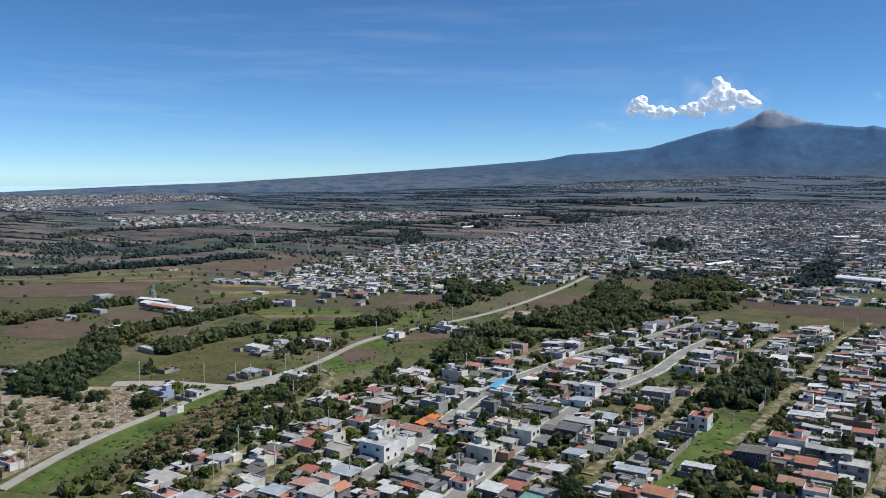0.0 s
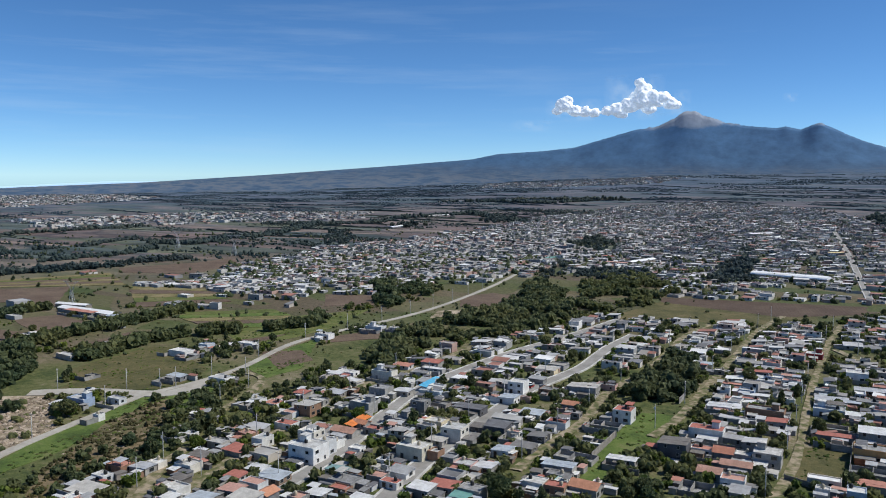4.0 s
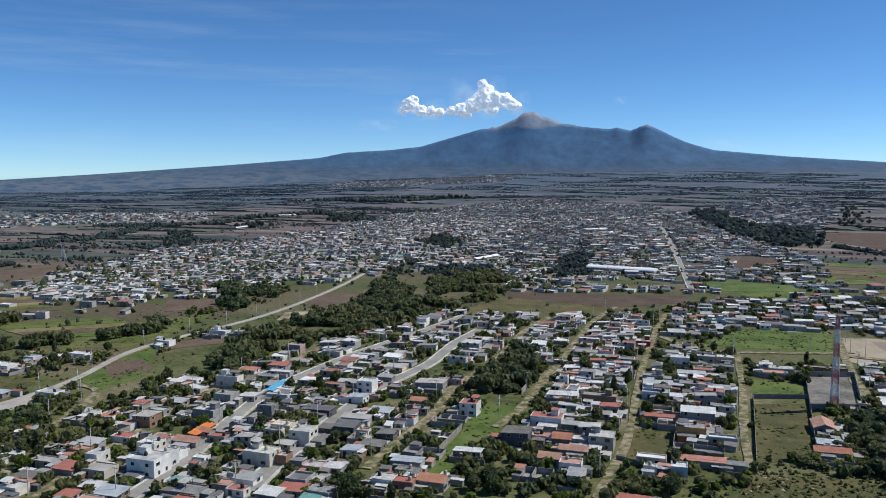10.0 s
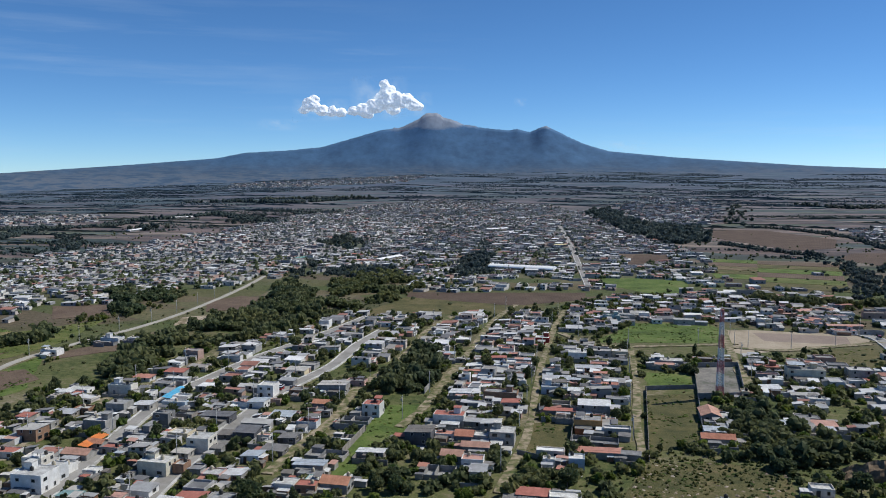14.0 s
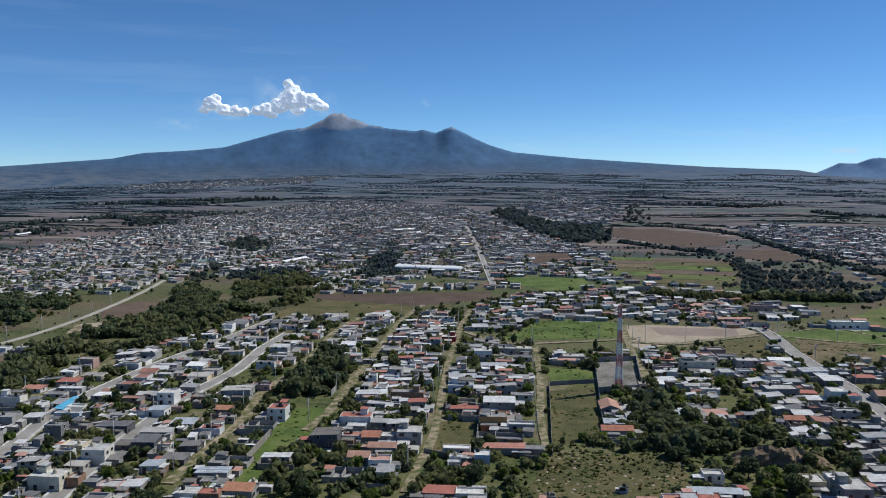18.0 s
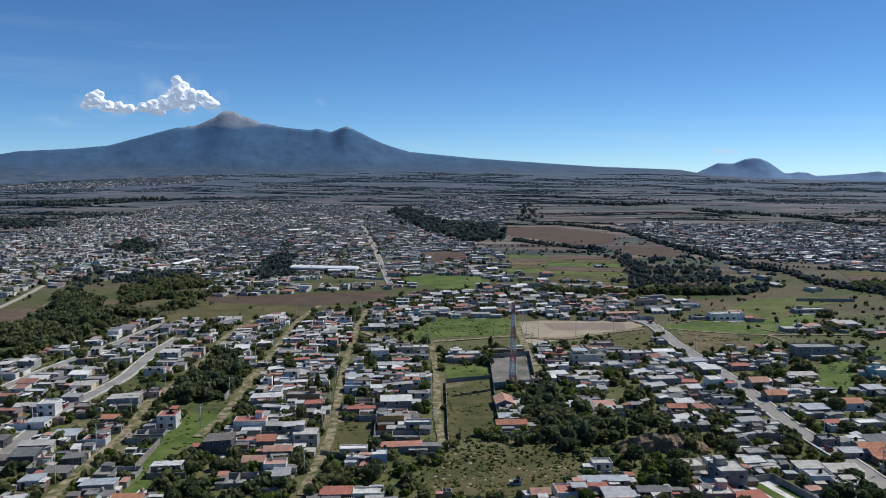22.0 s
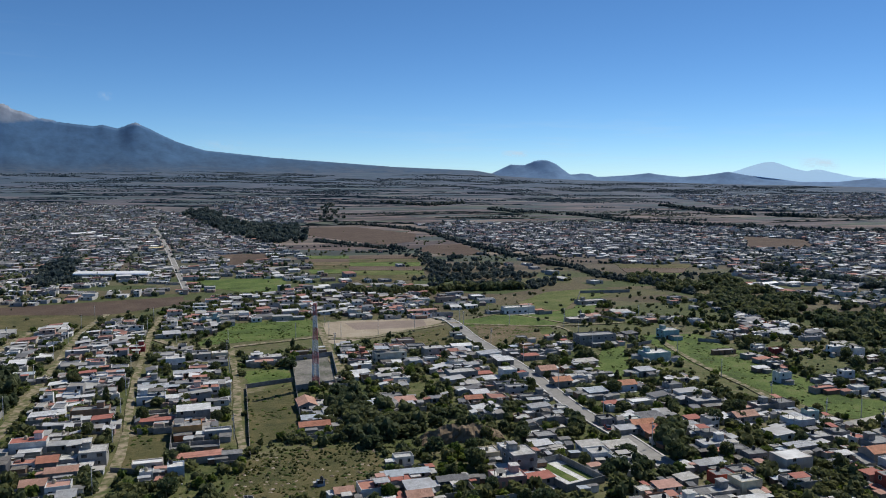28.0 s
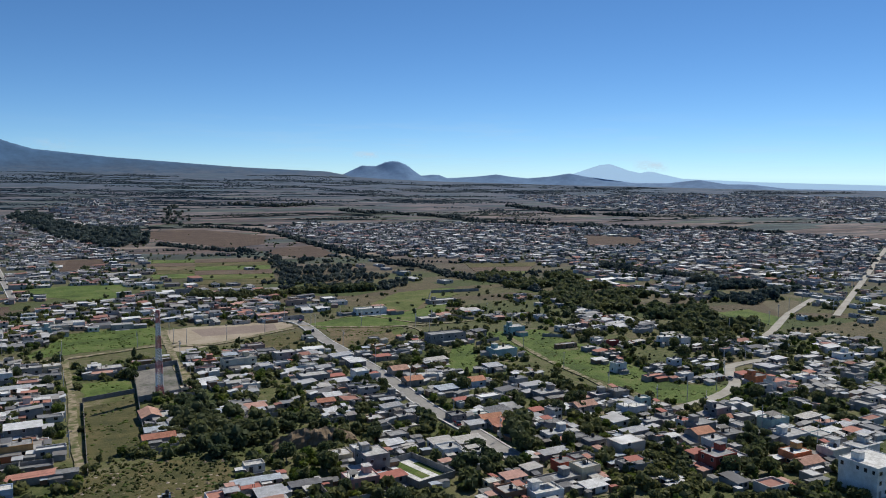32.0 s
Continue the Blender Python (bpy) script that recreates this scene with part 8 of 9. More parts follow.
for X, Y, W, D in list(HOMES[1:392]):
    if wr.random() < 0.8:
        s = wr.choice([-1, 1])
        dep = wr.uniform(4, 8)
        x0, x1 = X - s * W / 2, X + s * (W / 2 + wr.uniform(0, 4))
        y0 = Y - D / 2 - 0.2
        pts = [(x0, y0), (x0, y0 - dep), (x1, y0 - dep)]
        if not any(near_street(x, y, 0.2) for x, y in pts) and clear_of_homes((x0 + x1) / 2, y0 - dep, abs(x1 - x0), 0.5, 0.2):
            wall_run(pts, wr.choice([1.6, 2.0, 2.3]))

# small sheds and lean-tos in the yards
sr = np.random.default_rng(17)
shed = []
for X, Y, W, D in list(HOMES):
    for _ in range(7):
        if math.hypot(X, Y) > 570 or sr.uniform() < 0.3:
            continue
        w, d = sr.uniform(1.4, 4.4), sr.uniform(1.3, 4.0)
        px, py = X + sr.choice([-1, 1]) * (W / 2 + w / 2 + 0.1) if sr.uniform() < 0.5 else X + sr.uniform(-0.5, 0.5) * W, Y + sr.uniform(-0.6, 0.6) * D
        if sr.uniform() < 0.6:
            py = Y + sr.choice([-1, 1]) * (D / 2 + d / 2 + 0.2)
        if clear_of_homes(px, py, w, d, -0.05) and not near_street(px, py, w / 2 + 0.2) and not any(inside(np.array([px]), np.array([py]), q)[0] for q in PLOTS):
            shed.append((px, py, w, d, sr.uniform(1.6, 2.2)))
            HOMES.append((px, py, w, d))
shed = np.array(shed)
shed = shed[np.argsort(np.hypot(shed[:, 0], shed[:, 1]))]
_s = Build()
for x0, y0, x1, y1 in ((-0.5, -0.5, 0.5, -0.46), (-0.5, 0.46, 0.5, 0.5), (-0.5, -0.46, -0.46, 0.46), (0.46, -0.46, 0.5, 0.46)):
    _s.box(x0, y0, -0.05, x1, y1, 0.97)
SHED_WALLS = [_s.mesh("wall", [mt]) for mt in (W_GREY, W_DARK, W_BRICK, W_WHITE, W_GREY)]
_s = Build()
for i in range(3):
    _s.box(-0.56 + 0.373 * i, -0.57, 0.97 + 0.02 * (i % 2), -0.56 + 0.373 * (i + 1) + 0.02, 0.57, 1.01 + 0.02 * (i % 2))
SHED_ROOFS = [_s.mesh("roof", [mt]) for mt in (R_SHEET, R_DARK, R_SHEET, R_RED, R_CONC, R_DARK)]
for x, y, w, d, h in shed[:300]:
    e = thing("shed", x, y, 0.0, sr.normal() * 4.0, "small yard shed of grey blocks under a tin sheet roof", "shed", "yard sheds")
    part("wall", SHED_WALLS[sr.integers(0, 5)], e).scale = (w, d, h)
    top = part("roof", SHED_ROOFS[sr.integers(0, 6)], e)
    top.matrix_basis = pose(0, 0, 0, math.degrees(0.05 * sr.choice([-1, 1])), 0, 0)
    top.scale = (w, d, h)
shed = shed[300:]
home_rows("yard_sheds", shed[:, 0], shed[:, 1], shed[:, 2], shed[:, 3], shed[:, 4], sr, "small sheds and lean-tos with sheet roofs in the yards", "sheds", 0.85, False)

# ---- yard trees ----
tr = random.Random(14)
count = 0
for _ in range(12000):
    if count >= 300:
        break
    r, a = tr.uniform(215, 560), radians(tr.uniform(-64, 56))
    x, y = r * math.sin(a), r * math.cos(a)
    if noise.noise(Vector((x * 0.03, y * 0.03, 4.0))) < -0.12 or near_street(x, y, 1.6) or not clear_of_homes(x, y, 1.5, 1.5, 0.4):
        continue
    if any(inside(np.array([x]), np.array([y]), q)[0] for q in PLOTS) or min((x - q[0]) ** 2 + (y - q[1]) ** 2 for q in HOMES) > 190:
        continue
    tree(x, y, tr.choice([0, 0, 1, 2, 2, 3, 3, 4, 5]), tr.uniform(0.55, 1.15), tr.uniform(0, 360))
    count += 1

rng = np.random.default_rng(18)
n = 16000
r, a = rng.uniform(215, 660, n), np.radians(rng.uniform(-66, 58, n))
sx, sy = r * np.sin(a), r * np.cos(a)
ok = off_streets(np.stack([sx, sy], 1), 1.2) & off_homes(np.stack([sx, sy], 1), 1.2, 0.2)
for q in PLOTS:
    ok &= ~inside(sx, sy, q)
HX, HY = np.array([q[0] for q in HOMES]), np.array([q[1] for q in HOMES])
ok &= np.array([np.min((HX - p) ** 2 + (HY - q) ** 2) < 160 or noise.noise(Vector((p * 0.02, q * 0.02, 6.0))) > 0.42 for p, q in zip(sx, sy)])
sx, sy = sx[ok][:4200], sy[ok][:4200]
lit = rng.uniform(size=len(sx)) < 0.25
stand("small_trees", np.stack([sx, sy], 1)[~lit], rng.uniform(0.9, 2.3, (~lit).sum()), MID_PROTO, LEAF, "small dark green trees filling the yards", "trees", rng)
stand("leafy_bushes", np.stack([sx, sy], 1)[lit], rng.uniform(0.8, 1.9, lit.sum()), MID_PROTO, LEAF_BRIGHT, "bright green leafy bushes in the yards", "bushes", rng, (0.7, 1.1))

# shrubs and rough growth over the open ground
rng = np.random.default_rng(8)
n = 7500
r, a = rng.uniform(205, 620, n), np.radians(rng.uniform(-66, 58, n))
sx, sy = r * np.sin(a), r * np.cos(a)
ok = np.array([noise.noise(Vector((x * 0.025, y * 0.025, 2.0))) > -0.05 for x, y in zip(sx, sy)]) & off_streets(np.stack([sx, sy], 1), 0.8) & off_homes(np.stack([sx, sy], 1), 0.6, 0.2)
sx, sy = sx[ok], sy[ok]
ok = np.ones(len(sx), bool)
for q in PLOTS:
    ok &= ~inside(sx, sy, q)
sx, sy = sx[ok], sy[ok]
green = rng.uniform(size=len(sx)) < 0.68
stand("shrubs", np.stack([sx, sy], 1)[green], rng.uniform(0.45, 1.4, green.sum()), FAR_PROTO, LEAF, "scattered dark green shrubs in the yards", "shrubs", rng, (0.7, 1.1))
stand("dry_scrub", np.stack([sx, sy], 1)[~green], rng.uniform(0.4, 1.0, (~green).sum()), FAR_PROTO, SCRUB, "dry brown scrub and weeds", "scrub", rng, (0.5, 0.9))

# single trees and bushes over the open land
rng = np.random.default_rng(38)
n = 9000
r, a = 420 + 1000 * rng.uniform(0, 1, n) ** 0.8, np.radians(rng.uniform(-64, 60, n))
xy = np.stack([r * np.sin(a), r * np.cos(a)], 1)
xy = xy[off_streets(xy, 1.5) & off_homes(xy, 1.5, 0.3)]
xy = xy[[noise.noise(Vector((x * 0.011, y * 0.011, 21.0))) > rng.uniform(-0.25, 0.5) for x, y in xy]]
for q in BARE:
    xy = xy[~inside(xy[:, 0], xy[:, 1], q) | (rng.uniform(size=len(xy)) < 0.06)]
stand("field_trees", xy, rng.uniform(0.7, 2.6, len(xy)), FAR_PROTO, LEAF, "single dark trees and bushes on the open land", "trees", rng, (0.7, 1.1))

# tall grass tufts over the green plots
gr = np.random.default_rng(29)
tx, ty = [], []
for q in PLOTS:
    P = np.array(q)
    if np.hypot(*P.mean(0)) > 520 or q in BARE:
        continue
    lo, hi = P.min(0), P.max(0)
    n = int(np.prod(hi - lo) / 5)
    p = gr.uniform(lo, hi, (n, 2))
    p = p[inside(p[:, 0], p[:, 1], q)]
    p = p[[noise.noise(Vector((x * 0.09, y * 0.09, 7.0))) > gr.uniform(-0.3, 0.4) for x, y in p]]
    p = p[off_streets(p, 0.4)]
    tx.append(p)
tx = np.concatenate(tx)[:9000]
pale = gr.uniform(size=len(tx)) < 0.45
stand("grass_tufts", tx[~pale], gr.uniform(0.3, 0.8, (~pale).sum()), SPECK_PROTO, LEAF_BRIGHT, "tall green grass and weeds on open plots", "grass", gr, (0.4, 0.8))
stand("grass_tufts", tx[pale], gr.uniform(0.3, 0.7, pale.sum()), SPECK_PROTO, STRAW, "yellowish tufts of tall grass on open plots", "grass", gr, (0.4, 0.8))


def rough(pts, n, low, high, mat, seed, label):
    """Low growth scattered over a patch of open ground."""
    rg = np.random.default_rng(seed)
    P = np.array(pts)
    xy = rg.uniform(P.min(0), P.max(0), (n * 3, 2))
    xy = xy[inside(xy[:, 0], xy[:, 1], pts)][:n]
    xy = xy[off_homes(xy, 0.5, 0.1) & off_streets(xy, 0.5)]
    stand("rough_growth", xy, rg.uniform(low, high, len(xy)), FAR_PROTO, mat, label, "scrub", rg, (0.5, 1.0))


rough([(-7, 240.7), (13.9, 266.7), (37.8, 289.7), (67.4, 275.7), (71, 257.1)], 420, 0.3, 0.9, STRAW, 80, "dry brown scrub and tall weeds on rough ground")
rough([(-213.9, 138.9), (-233.2, 155.9), (-260.1, 204.4), (-270.8, 243.6), (-226.5, 205.9), (-195.4, 150.6)], 700, 0.4, 1.3, SCRUB, 81, "brown scrub on a stony slope")
rough([(48.9, 269.3), (88.7, 303), (116.3, 285), (100.8, 255), (64.1, 248.5)], 110, 0.5, 1.3, LEAF, 82, "dense green undergrowth in the old quarry")
rough([(6.5, 230.1), (16.8, 264.3), (41, 269.9), (60.4, 266.3), (56.8, 232.9), (41.8, 226.8)], 260, 0.3, 0.8, STRAW, 83, "dry weeds among boulders")
rough([(-332, 169.2), (-318.8, 193.1), (-312.6, 217.4), (-271.4, 189.5), (-262.2, 158.1), (-257.6, 130.3)], 80, 0.9, 2.8, LEAF, 84, "green shrubs among rubble")

# ---- rocks ----
def rocks(pts, n, low, high, seed, label):
    rg = np.random.default_rng(seed)
    P = np.array(pts)
    xy = rg.uniform(P.min(0), P.max(0), (n * 3, 2))
    xy = xy[inside(xy[:, 0], xy[:, 1], pts)][:n]
    protos = []
    for k in range(4):
        protos.append((ICO_V * rg.uniform(0.55, 1.15, (len(ICO_V), 1)) * np.array([1, 0.8, 0.6]), ICO_F))
    stand("rocks", xy, rg.uniform(low, high, len(xy)), protos, ROCK, label, "rocks", rg)


rocks([(6.5, 230.1), (16.8, 264.3), (41, 269.9), (60.4, 266.3), (56.8, 232.9), (41.8, 226.8)], 240, 0.25, 1.1, 60, "pale boulders lying in dry grass")
rocks([(-332, 169.2), (-318.8, 193.1), (-312.6, 217.4), (-271.4, 189.5), (-262.2, 158.1), (-257.6, 130.3)], 1300, 0.3, 1.9, 61, "rubble and pale rocks of a stony slope")
rocks([(-243.2, 171.7), (-260.3, 204.7), (-266.3, 236.2), (-238.6, 217.1), (-227.4, 178.3)], 220, 0.3, 1.1, 62, "brown rocks on a scrubby slope")
rocks([(-323.2, 201), (-311.9, 218.3), (-279.2, 192.4), (-287.2, 180.6)], 250, 0.5, 2.0, 63, "heaped pale broken stone")

# ---- cliff of the old quarry ----
def cliff(a, b, h, back):
    ax, ay = a
    bx, by = b
    ln = math.hypot(bx - ax, by - ay)
    tx, ty = (bx - ax) / ln, (by - ay) / ln
    nx, ny = -ty, tx
    bd, nu, nv = Build(), 44, 12
    g = []
    for j in range(nv + 1):
        v = j / nv
        for i in range(nu + 1):
            u = i / nu
            rim = math.sin(math.pi * u) ** 0.5
            q = Vector((u * ln * 0.35, v * 3.0, 0.5))
            off = back * v * v + 1.6 * noise.fractal(q, 1.0, 2.0, 5)
            z = h * rim * min(1.0, v * 1.5) * (1 + 0.2 * noise.noise(q * 1.7)) - (0.3 if v == 0 else 0)
            if v > 0.66:
                z *= max(0.0, (1 - v) / 0.34)
            g.append((ax + tx * u * ln + nx * off, ay + ty * u * ln + ny * off, z - 0.05))
    q = np.array([[j * (nu + 1) + i, j * (nu + 1) + i + 1, (j + 1) * (nu + 1) + i + 1, (j + 1) * (nu + 1) + i] for j in range(nv) for i in range(nu)])
    solid("cliff", array_mesh("cliff", np.array(g), q, [CLIFF]), "dark brown rock face of an old quarry", "cliff")


cliff((74.6, 263), (108, 260.7), 6.0, 6.0)

# ---- radio mast ----
def mast(x, y, h, foot):
    e = thing("radio_mast", x, y, 0.0, 0.0, "tall red and white banded lattice radio mast", "mast")
    bands = 7
    per = 4
    for k in range(bands):
        bd = Build()
        for j in range(per):
            z0, z1 = h * (k + j / per) / bands, h * (k + (j + 1) / per) / bands
            r0, r1 = foot * (1 - 0.62 * z0 / h) / 2, foot * (1 - 0.62 * z1 / h) / 2
            c0 = [(-r0, -r0, z0), (r0, -r0, z0), (r0, r0, z0), (-r0, r0, z0)]
            c1 = [(-r1, -r1, z1), (r1, -r1, z1), (r1, r1, z1), (-r1, r1, z1)]
            for i in range(4):
                q = (i + 1) % 4
                bd.bar(c0[i], c1[i], 0.2)
                bd.bar(c0[i], c1[q], 0.12)
                bd.bar(c0[q], c1[i], 0.12)
                bd.bar(c1[i], c1[q], 0.12)
        part("mast_section", bd.mesh("mast_section", [TOWER_RED if k % 2 == 0 else TOWER_WHITE]), e, label="red lattice section" if k % 2 == 0 else "white lattice section")
    an = Build()
    for i in range(3):
        w = i * 2.09
        an.box(0.7 * math.cos(w) - 0.15, 0.7 * math.sin(w) - 0.15, h - 3.2, 0.7 * math.cos(w) + 0.15, 0.7 * math.sin(w) + 0.15, h - 1.0)
    part("antenna", an.mesh("antenna", [TOWER_WHITE]), e, label="white panel antennas")
    rod = Build()
    rod.bar((0, 0, h), (0, 0, h + 2.5), 0.05)
    part("lightning_rod", rod.mesh("lightning_rod", [STEEL]), e)
    ft = Build()
    ft.box(-foot * 0.62, -foot * 0.62, -0.1, foot * 0.62, foot * 0.62, 0.35)
    part("footing", ft.mesh("footing", [CONCRETE]), e)


mast(51.7, 351.2, 38.4, 2.9)

# ---- power pylons and street poles ----
def pylon_mesh(h):
    bd = Build()
    s = h / 24.0
    prof = [(2.6, 0), (1.7, 6), (1.0, 12), (0.9, 15)]
    for (r0, z0), (r1, z1) in zip(prof, prof[1:]):
        for i in range(4):
            sx, sy = ((-1, -1), (1, -1), (1, 1), (-1, 1))[i]
            tx, ty = ((1, -1), (1, 1), (-1, 1), (-1, -1))[i]
            bd.bar((sx * r0 * s, sy * r0 * s, z0 * s), (sx * r1 * s, sy * r1 * s, z1 * s), 0.16)
            bd.bar((sx * r0 * s, sy * r0 * s, z0 * s), (tx * r1 * s, ty * r1 * s, z1 * s), 0.09)
            bd.bar((tx * r0 * s, ty * r0 * s, z0 * s), (sx * r1 * s, sy * r1 * s, z1 * s), 0.09)
    for sgn in (-1, 1):
        bd.bar((sgn * 0.9 * s, 0, 15 * s), (sgn * 5.5 * s, 0, 23 * s), 0.17)
        bd.bar((sgn * 0.3 * s, 0, 15 * s), (sgn * 3.5 * s, 0, 23 * s), 0.12)
        bd.bar((sgn * 5.5 * s, 0, 23 * s), (sgn * 8.5 * s, 0, 23.6 * s), 0.14)
        bd.bar((sgn * 5.5 * s, 0, 23 * s), (sgn * 5.5 * s, 0, 24.6 * s), 0.1)
    bd.bar((-8.5 * s, 0, 23.6 * s), (8.5 * s, 0, 23.6 * s), 0.14)
    bd.bar((-7 * s, 0, 22.8 * s), (7 * s, 0, 22.8 * s), 0.12)
    return bd.mesh("pylon", [STEEL])


PYLON = pylon_mesh(24.0)
for x, y, s in [(-670.8, 711.4, 1.0), (-803.4, 749, 1.0), (-516.9, 380, 0.75), (-339, 2721, 1.0)]:
    e = thing("power_pylon", x, y, 0.0, 20.0, "grey steel lattice power pylon in the fields", "pylon", "power line pylons")
    part("lattice", PYLON, e).scale = (s, s, s)

_p = Build()
_p.lathe([(0.17, -0.2), (0.15, 4.0), (0.11, 9.5)], n=8)
POLE = _p.mesh("shaft", [CONCRETE], True)
_p = Build()
_p.box(-0.9, -0.06, 8.8, 0.9, 0.06, 8.95)
for u in (-0.8, 0.0, 0.8):
    _p.lathe([(0.05, 8.95), (0.07, 9.05), (0.03, 9.2)], u, 0.0, 6)
ARM = _p.mesh("cross_arm", [METAL_DARK])
_p = Build()
_p.lathe([(0.25, 7.2), (0.28, 7.3), (0.28, 8.1), (0.2, 8.2)], 0.45, 0.0, 8)
CAN = _p.mesh("transformer", [STEEL])
pr = random.Random(3)
for w, pts in STREETS[:24]:
    last = None
    for (ax, ay), (bx, by) in zip(pts, pts[1:]):
        ln = math.hypot(bx - ax, by - ay)
        if math.hypot(ax, ay) > 620:
            continue
        k = max(1, int(ln / 32))
        for i in range(k):
            u = (i + 0.4) / k
            nx, ny = -(by - ay) / ln, (bx - ax) / ln
            x, y = ax + (bx - ax) * u + nx * (w / 2 + 0.9), ay + (by - ay) * u + ny * (w / 2 + 0.9)
            e = thing("utility_pole", x, y, 0.0, math.degrees(math.atan2(ny, nx)), "grey concrete utility pole beside the street", "pole", "street poles")
            part("shaft", POLE, e)
            part("cross_arm", ARM, e)
            if pr.random() < 0.3:
                part("transformer", CAN, e)

# ---- cars ----
def car_parts(tall):
    b = Build()
    prof = [(-2.1, 0.35), (-2.15, 0.75), (-1.7, 0.95), (1.3, 0.98), (2.1, 0.9), (2.15, 0.4)]
    for s0, s1 in ((-0.85, 0.85),):
        L = [(u, s0, z) for u, z in prof]
        Rr = [(u, s1, z) for u, z in prof]
        b.quad(L)
        b.quad(Rr[::-1])
        for i in range(len(prof)):
            j = (i + 1) % len(prof)
            b.quad([L[j], L[i], Rr[i], Rr[j]])
    c = Build()
    top = 1.45 if not tall else 1.95
    lo = [(-1.95, -0.82, 0.94), (1.0, -0.82, 0.97), (1.0, 0.82, 0.97), (-1.95, 0.82, 0.94)]
    hi = [(-1.6 if not tall else -1.9, -0.68, top), (0.3 if not tall else 0.7, -0.68, top), (0.3 if not tall else 0.7, 0.68, top), (-1.6 if not tall else -1.9, 0.68, top)]
    for i in range(4):
        j = (i + 1) % 4
        c.quad([lo[i], lo[j], hi[j], hi[i]])
    r = Build()
    r.box(hi[0][0], -0.69, top, hi[1][0], 0.69, top + 0.06)
    return b.mesh("body", [CAR]), c.mesh("cabin_glass", [GLASS]), r.mesh("cabin_roof", [CAR])


CARS = [car_parts(False), car_parts(True)]
_w = Build()
_w.bar((0, -0.1, 0), (0, 0.1, 0), 0.33, n=12)
TYRE_MESH = _w.mesh("tyre", [TYRE])
_w = Build()
_w.bar((0, -0.105, 0), (0, 0.105, 0), 0.18, n=10)
RIM_MESH = _w.mesh("rim", [STEEL])


def car(x, y, turn, kind):
    e = thing("car", x, y, 0.46, turn, "pale van parked at the kerb" if kind else "small saloon car parked on the street", "car", "parked cars")
    body, cabin, top = CARS[kind]
    part("body", body, e)
    part("cabin_glass", cabin, e)
    part("cabin_roof", top, e)
    for u in (-1.35, 1.35):
        for v in (-0.78, 0.78):
            wh = part("wheel", TYRE_MESH, e, (u, v, 0.33))
            part("rim", RIM_MESH, wh)


for x, y, turn, kind in [(-136, 244.2, 77, 1), (-166.2, 214.7, 89, 0), (159.6, 496.3, 92, 1), (-138.2, 331.7, 87, 0), (-136.5, 328.1, 91, 0), (237.7, 243, 91, 0), (148.6, 260.1, 81, 0), (-303.6, 229.9, 89, 0), (164.8, 247, 89, 0), (297.8, 264.1, 85, 0), (157.2, 462.9, 76, 0)]:
    car(x, y, turn, kind)

# ---- long market hall ----
def hall(x, y, w, d, h, turn):
    e = thing("market_hall", x, y, 0.0, turn, "long hall with a bright white arched sheet roof", "hall")
    bd = Build()
    bd.box(-w / 2, -d / 2, -0.1, w / 2, d / 2, h)
    part("wall", bd.mesh("wall", [W_GREY]), e)
    rf = Build()
    n = 8
    for i in range(n):
        a, b = math.pi * i / n, math.pi * (i + 1) / n
        ya, yb = -(d / 2 + 0.6) * math.cos(a), -(d / 2 + 0.6) * math.cos(b)
        za, zb = h + 0.05 + 2.6 * math.sin(a), h + 0.05 + 2.6 * math.sin(b)
        rf.quad([(-w / 2 - 0.5, ya, za), (w / 2 + 0.5, ya, za), (w / 2 + 0.5, yb, zb), (-w / 2 - 0.5, yb, zb)])
        for s in (-1, 1):
            rf.quad([(s * (w / 2 + 0.3), ya, h), (s * (w / 2 + 0.3), yb, h), (s * (w / 2 + 0.3), yb, zb), (s * (w / 2 + 0.3), ya, za)])
    part("roof", rf.mesh("roof", [R_HALL]), e)
    for i in range(int(w / 6)):
        wo = part("window", WINDOWS[1][0], e, (-w / 2 + 3 + i * 6, -d / 2 - 0.05, 1.6))
        part("pane", WINDOWS[1][1], wo)


R_HALL = surface("hall_roof_sheet", [(0.82, 0.82, 0.82)], 0.5, 0.5, 0.1, "", 0.9)
hall(-74, 789.4, 66.3, 13.0, 3.4, -13.3)


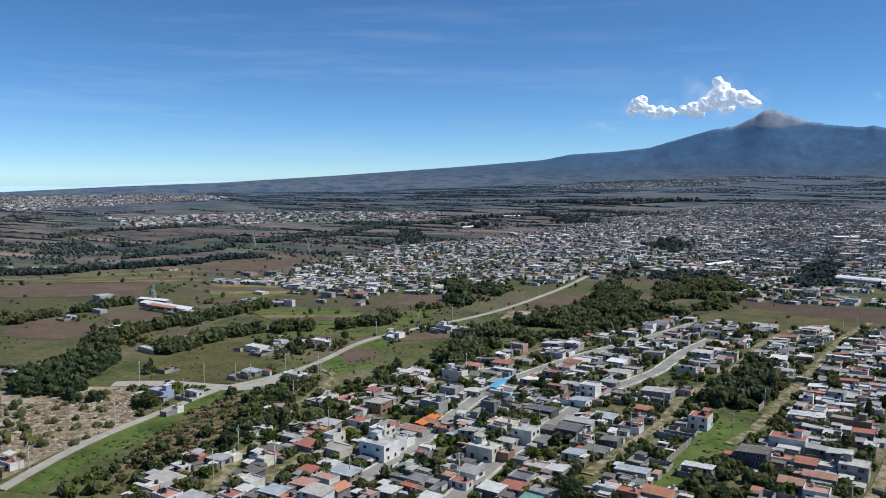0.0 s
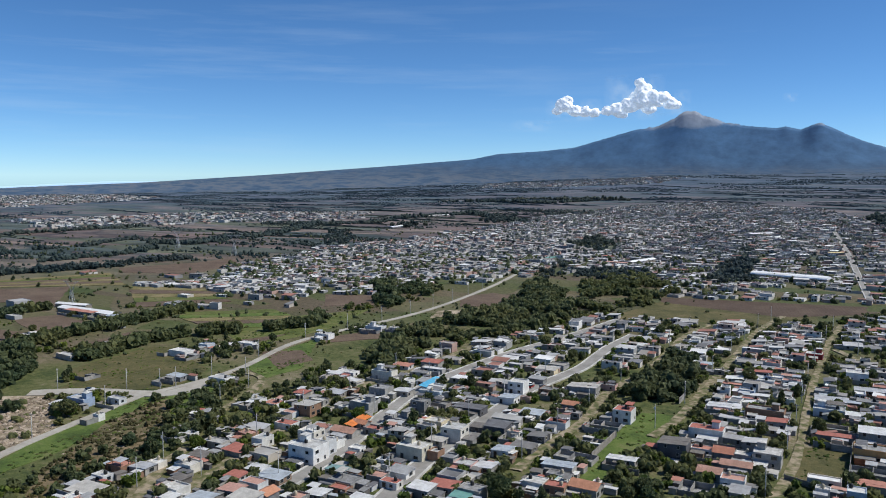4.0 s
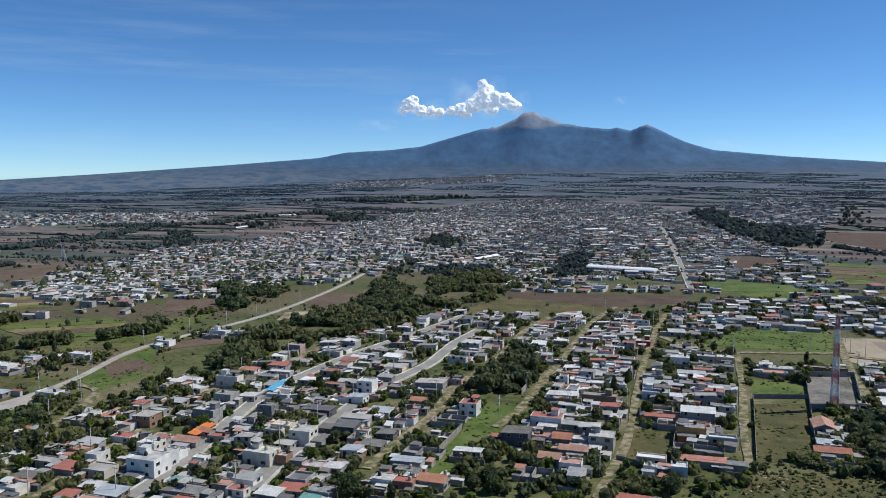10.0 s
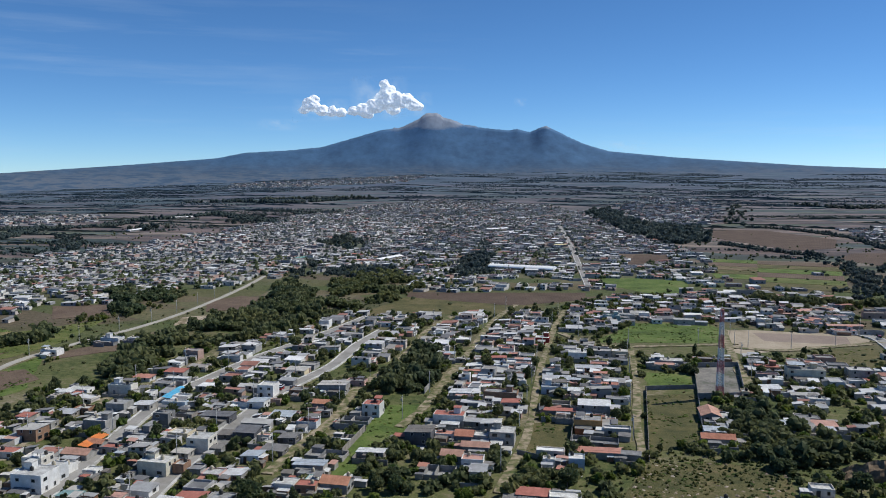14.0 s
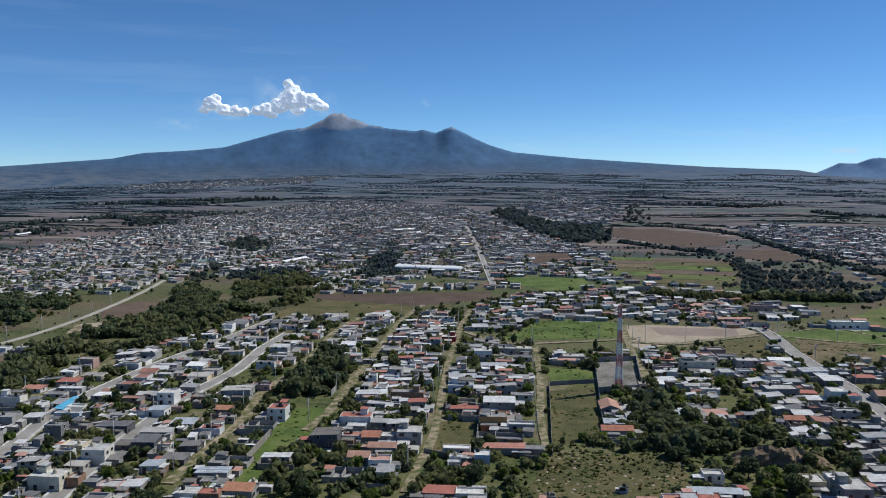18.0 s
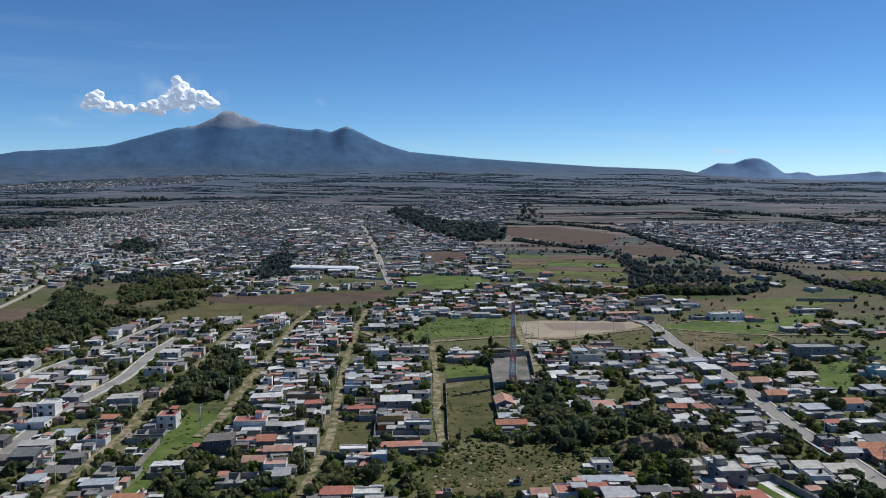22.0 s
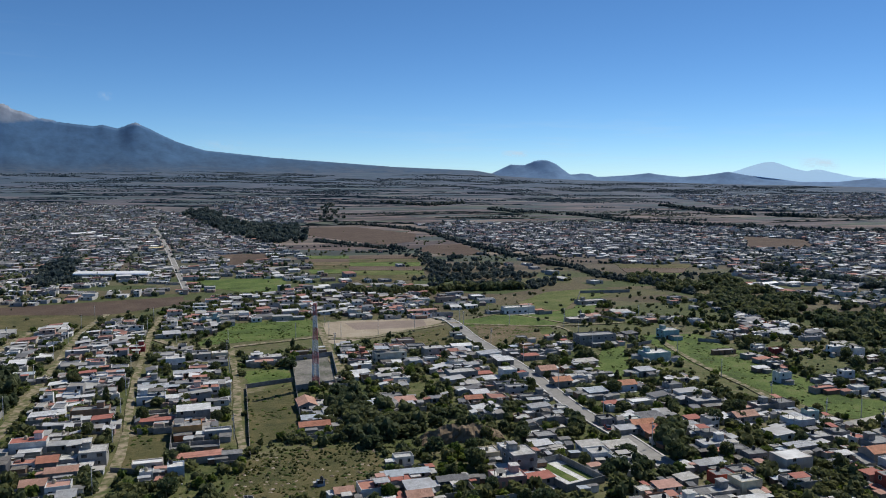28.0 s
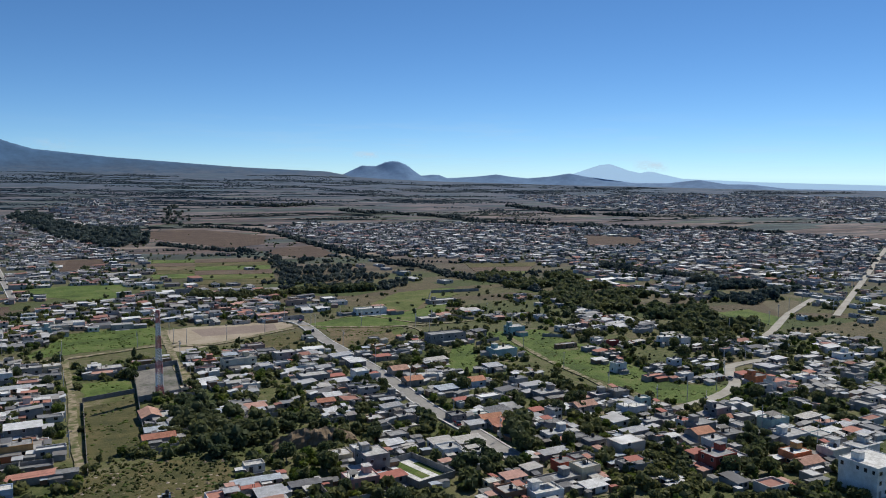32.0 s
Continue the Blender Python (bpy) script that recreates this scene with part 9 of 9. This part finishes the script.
def barn(x, y, w, turn, roof, shade):
    """A long low building with a shallow gabled sheet roof."""
    d, h = max(5.0, min(9.0, w * 0.22)), 2.8
    e = thing("barn", x, y, float(land_z(x, y)), turn, "long low building with a " + shade + " sheet roof", "barn", "sheet-roofed halls")
    bd = Build()
    ring_box(bd, -w / 2, -d / 2, w / 2, d / 2, -0.2, h, 0.2)
    part("wall", bd.mesh("wall", [W_GREY]), e)
    rf = Build()
    for sg in (-1, 1):
        up = [(-w / 2 - 0.4, sg * (d / 2 + 0.4), h), (w / 2 + 0.4, sg * (d / 2 + 0.4), h), (w / 2 + 0.4, 0, h + 0.14 * d), (-w / 2 - 0.4, 0, h + 0.14 * d)]
        rf.quad(up if sg < 0 else up[::-1])
        rf.quad([(p, q, r - 0.1) for p, q, r in (up[::-1] if sg < 0 else up)])
    for sx in (-1, 1):
        rf.quad([(sx * w / 2, -d / 2, h), (sx * w / 2, d / 2, h), (sx * w / 2, 0, h + 0.14 * d - 0.1)])
    part("roof", rf.mesh("roof", [roof]), e)
    for i in range(max(1, int(w / 9))):
        wo = part("window", WINDOWS[1][0], e, (-w / 2 + 4.5 + i * 9, -d / 2 - 0.05, 1.3))
        part("pane", WINDOWS[1][1], wo)


barn(-50.3, 1070.1, 16.7, 21.0, YELLOW, "yellow")
barn(-326.5, 850.9, 21.8, 61.8, R_TEAL, "teal")
barn(-172.4, 1367.2, 45.4, 49.8, R_HALL, "white")
barn(-139.7, 1307.2, 26.2, 71.8, R_HALL, "white")
barn(-474.4, 361.6, 56.3, -2.1, R_HALL, "white")
barn(-506.7, 373.7, 27.7, 8.3, R_HALL, "white")
barn(-275.5, 896.5, 14.9, -23.8, R_RED, "faded red")
barn(-248.0, 835.2, 24.1, -6.4, R_RED, "faded red")
barn(-230.7, 867.0, 49.6, 74.1, R_HALL, "white")
barn(466.3, 573.7, 33.5, 11.4, R_HALL, "white")
barn(649.9, 574.4, 25.2, 19.2, R_HALL, "white")
barn(145.3, 582.6, 29.2, 28.0, R_RED, "faded red")
barn(148.6, 524.8, 20.8, 5.8, R_RED, "faded red")
barn(-886.2, 1593.0, 56.7, 61.0, R_HALL, "white")
barn(-769.8, 1229.1, 43.4, 93.7, R_HALL, "white")

CANOPY_BLUE = surface("blue_tarpaulin", [(0.10, 0.42, 0.68), (0.14, 0.48, 0.72)], 0.6, 2.0, 0.6, "", 0.8)
WALL_ORANGE = surface("orange_street_wall", [(0.78, 0.26, 0.07), (0.72, 0.22, 0.06)], 0.6, 2.0, 0.6, "", 0.8)


def awning(x, y, w, turn, mat, shade):
    """A tarpaulin stretched along the street on posts."""
    e = thing("awning", x, y, 0.0, turn, shade + " tarpaulin awning on posts beside the street", "awning")
    cv = Build()
    n = max(3, int(w / 2.5))
    for i in range(n):
        a, b = -w / 2 + w * i / n, -w / 2 + w * (i + 1) / n
        for z, flip in ((0.0, False), (-0.04, True)):
            q = [(a, -1.9, 2.3 + z), (b, -1.9, 2.3 + z), (b, 1.9, 2.9 + z + 0.1 * (i % 2)), (a, 1.9, 2.9 + z + 0.1 * (i % 2))]
            cv.quad(q[::-1] if flip else q)
    part("canopy", cv.mesh("canopy", [mat]), e)
    for i in range(n + 1):
        po = Build()
        u = -w / 2 + w * i / n
        po.bar((u, -1.85, -0.1), (u, -1.85, 2.28), 0.04)
        part("post", po.mesh("post", [METAL_DARK]), e)


awning(-176.5, 308.5, 17.7, 93.9, CANOPY_BLUE, "bright blue")
# Stands in for an orange street wall; the awning shape is made up.
awning(-172.6, 246.0, 14.2, 94.4, WALL_ORANGE, "orange")
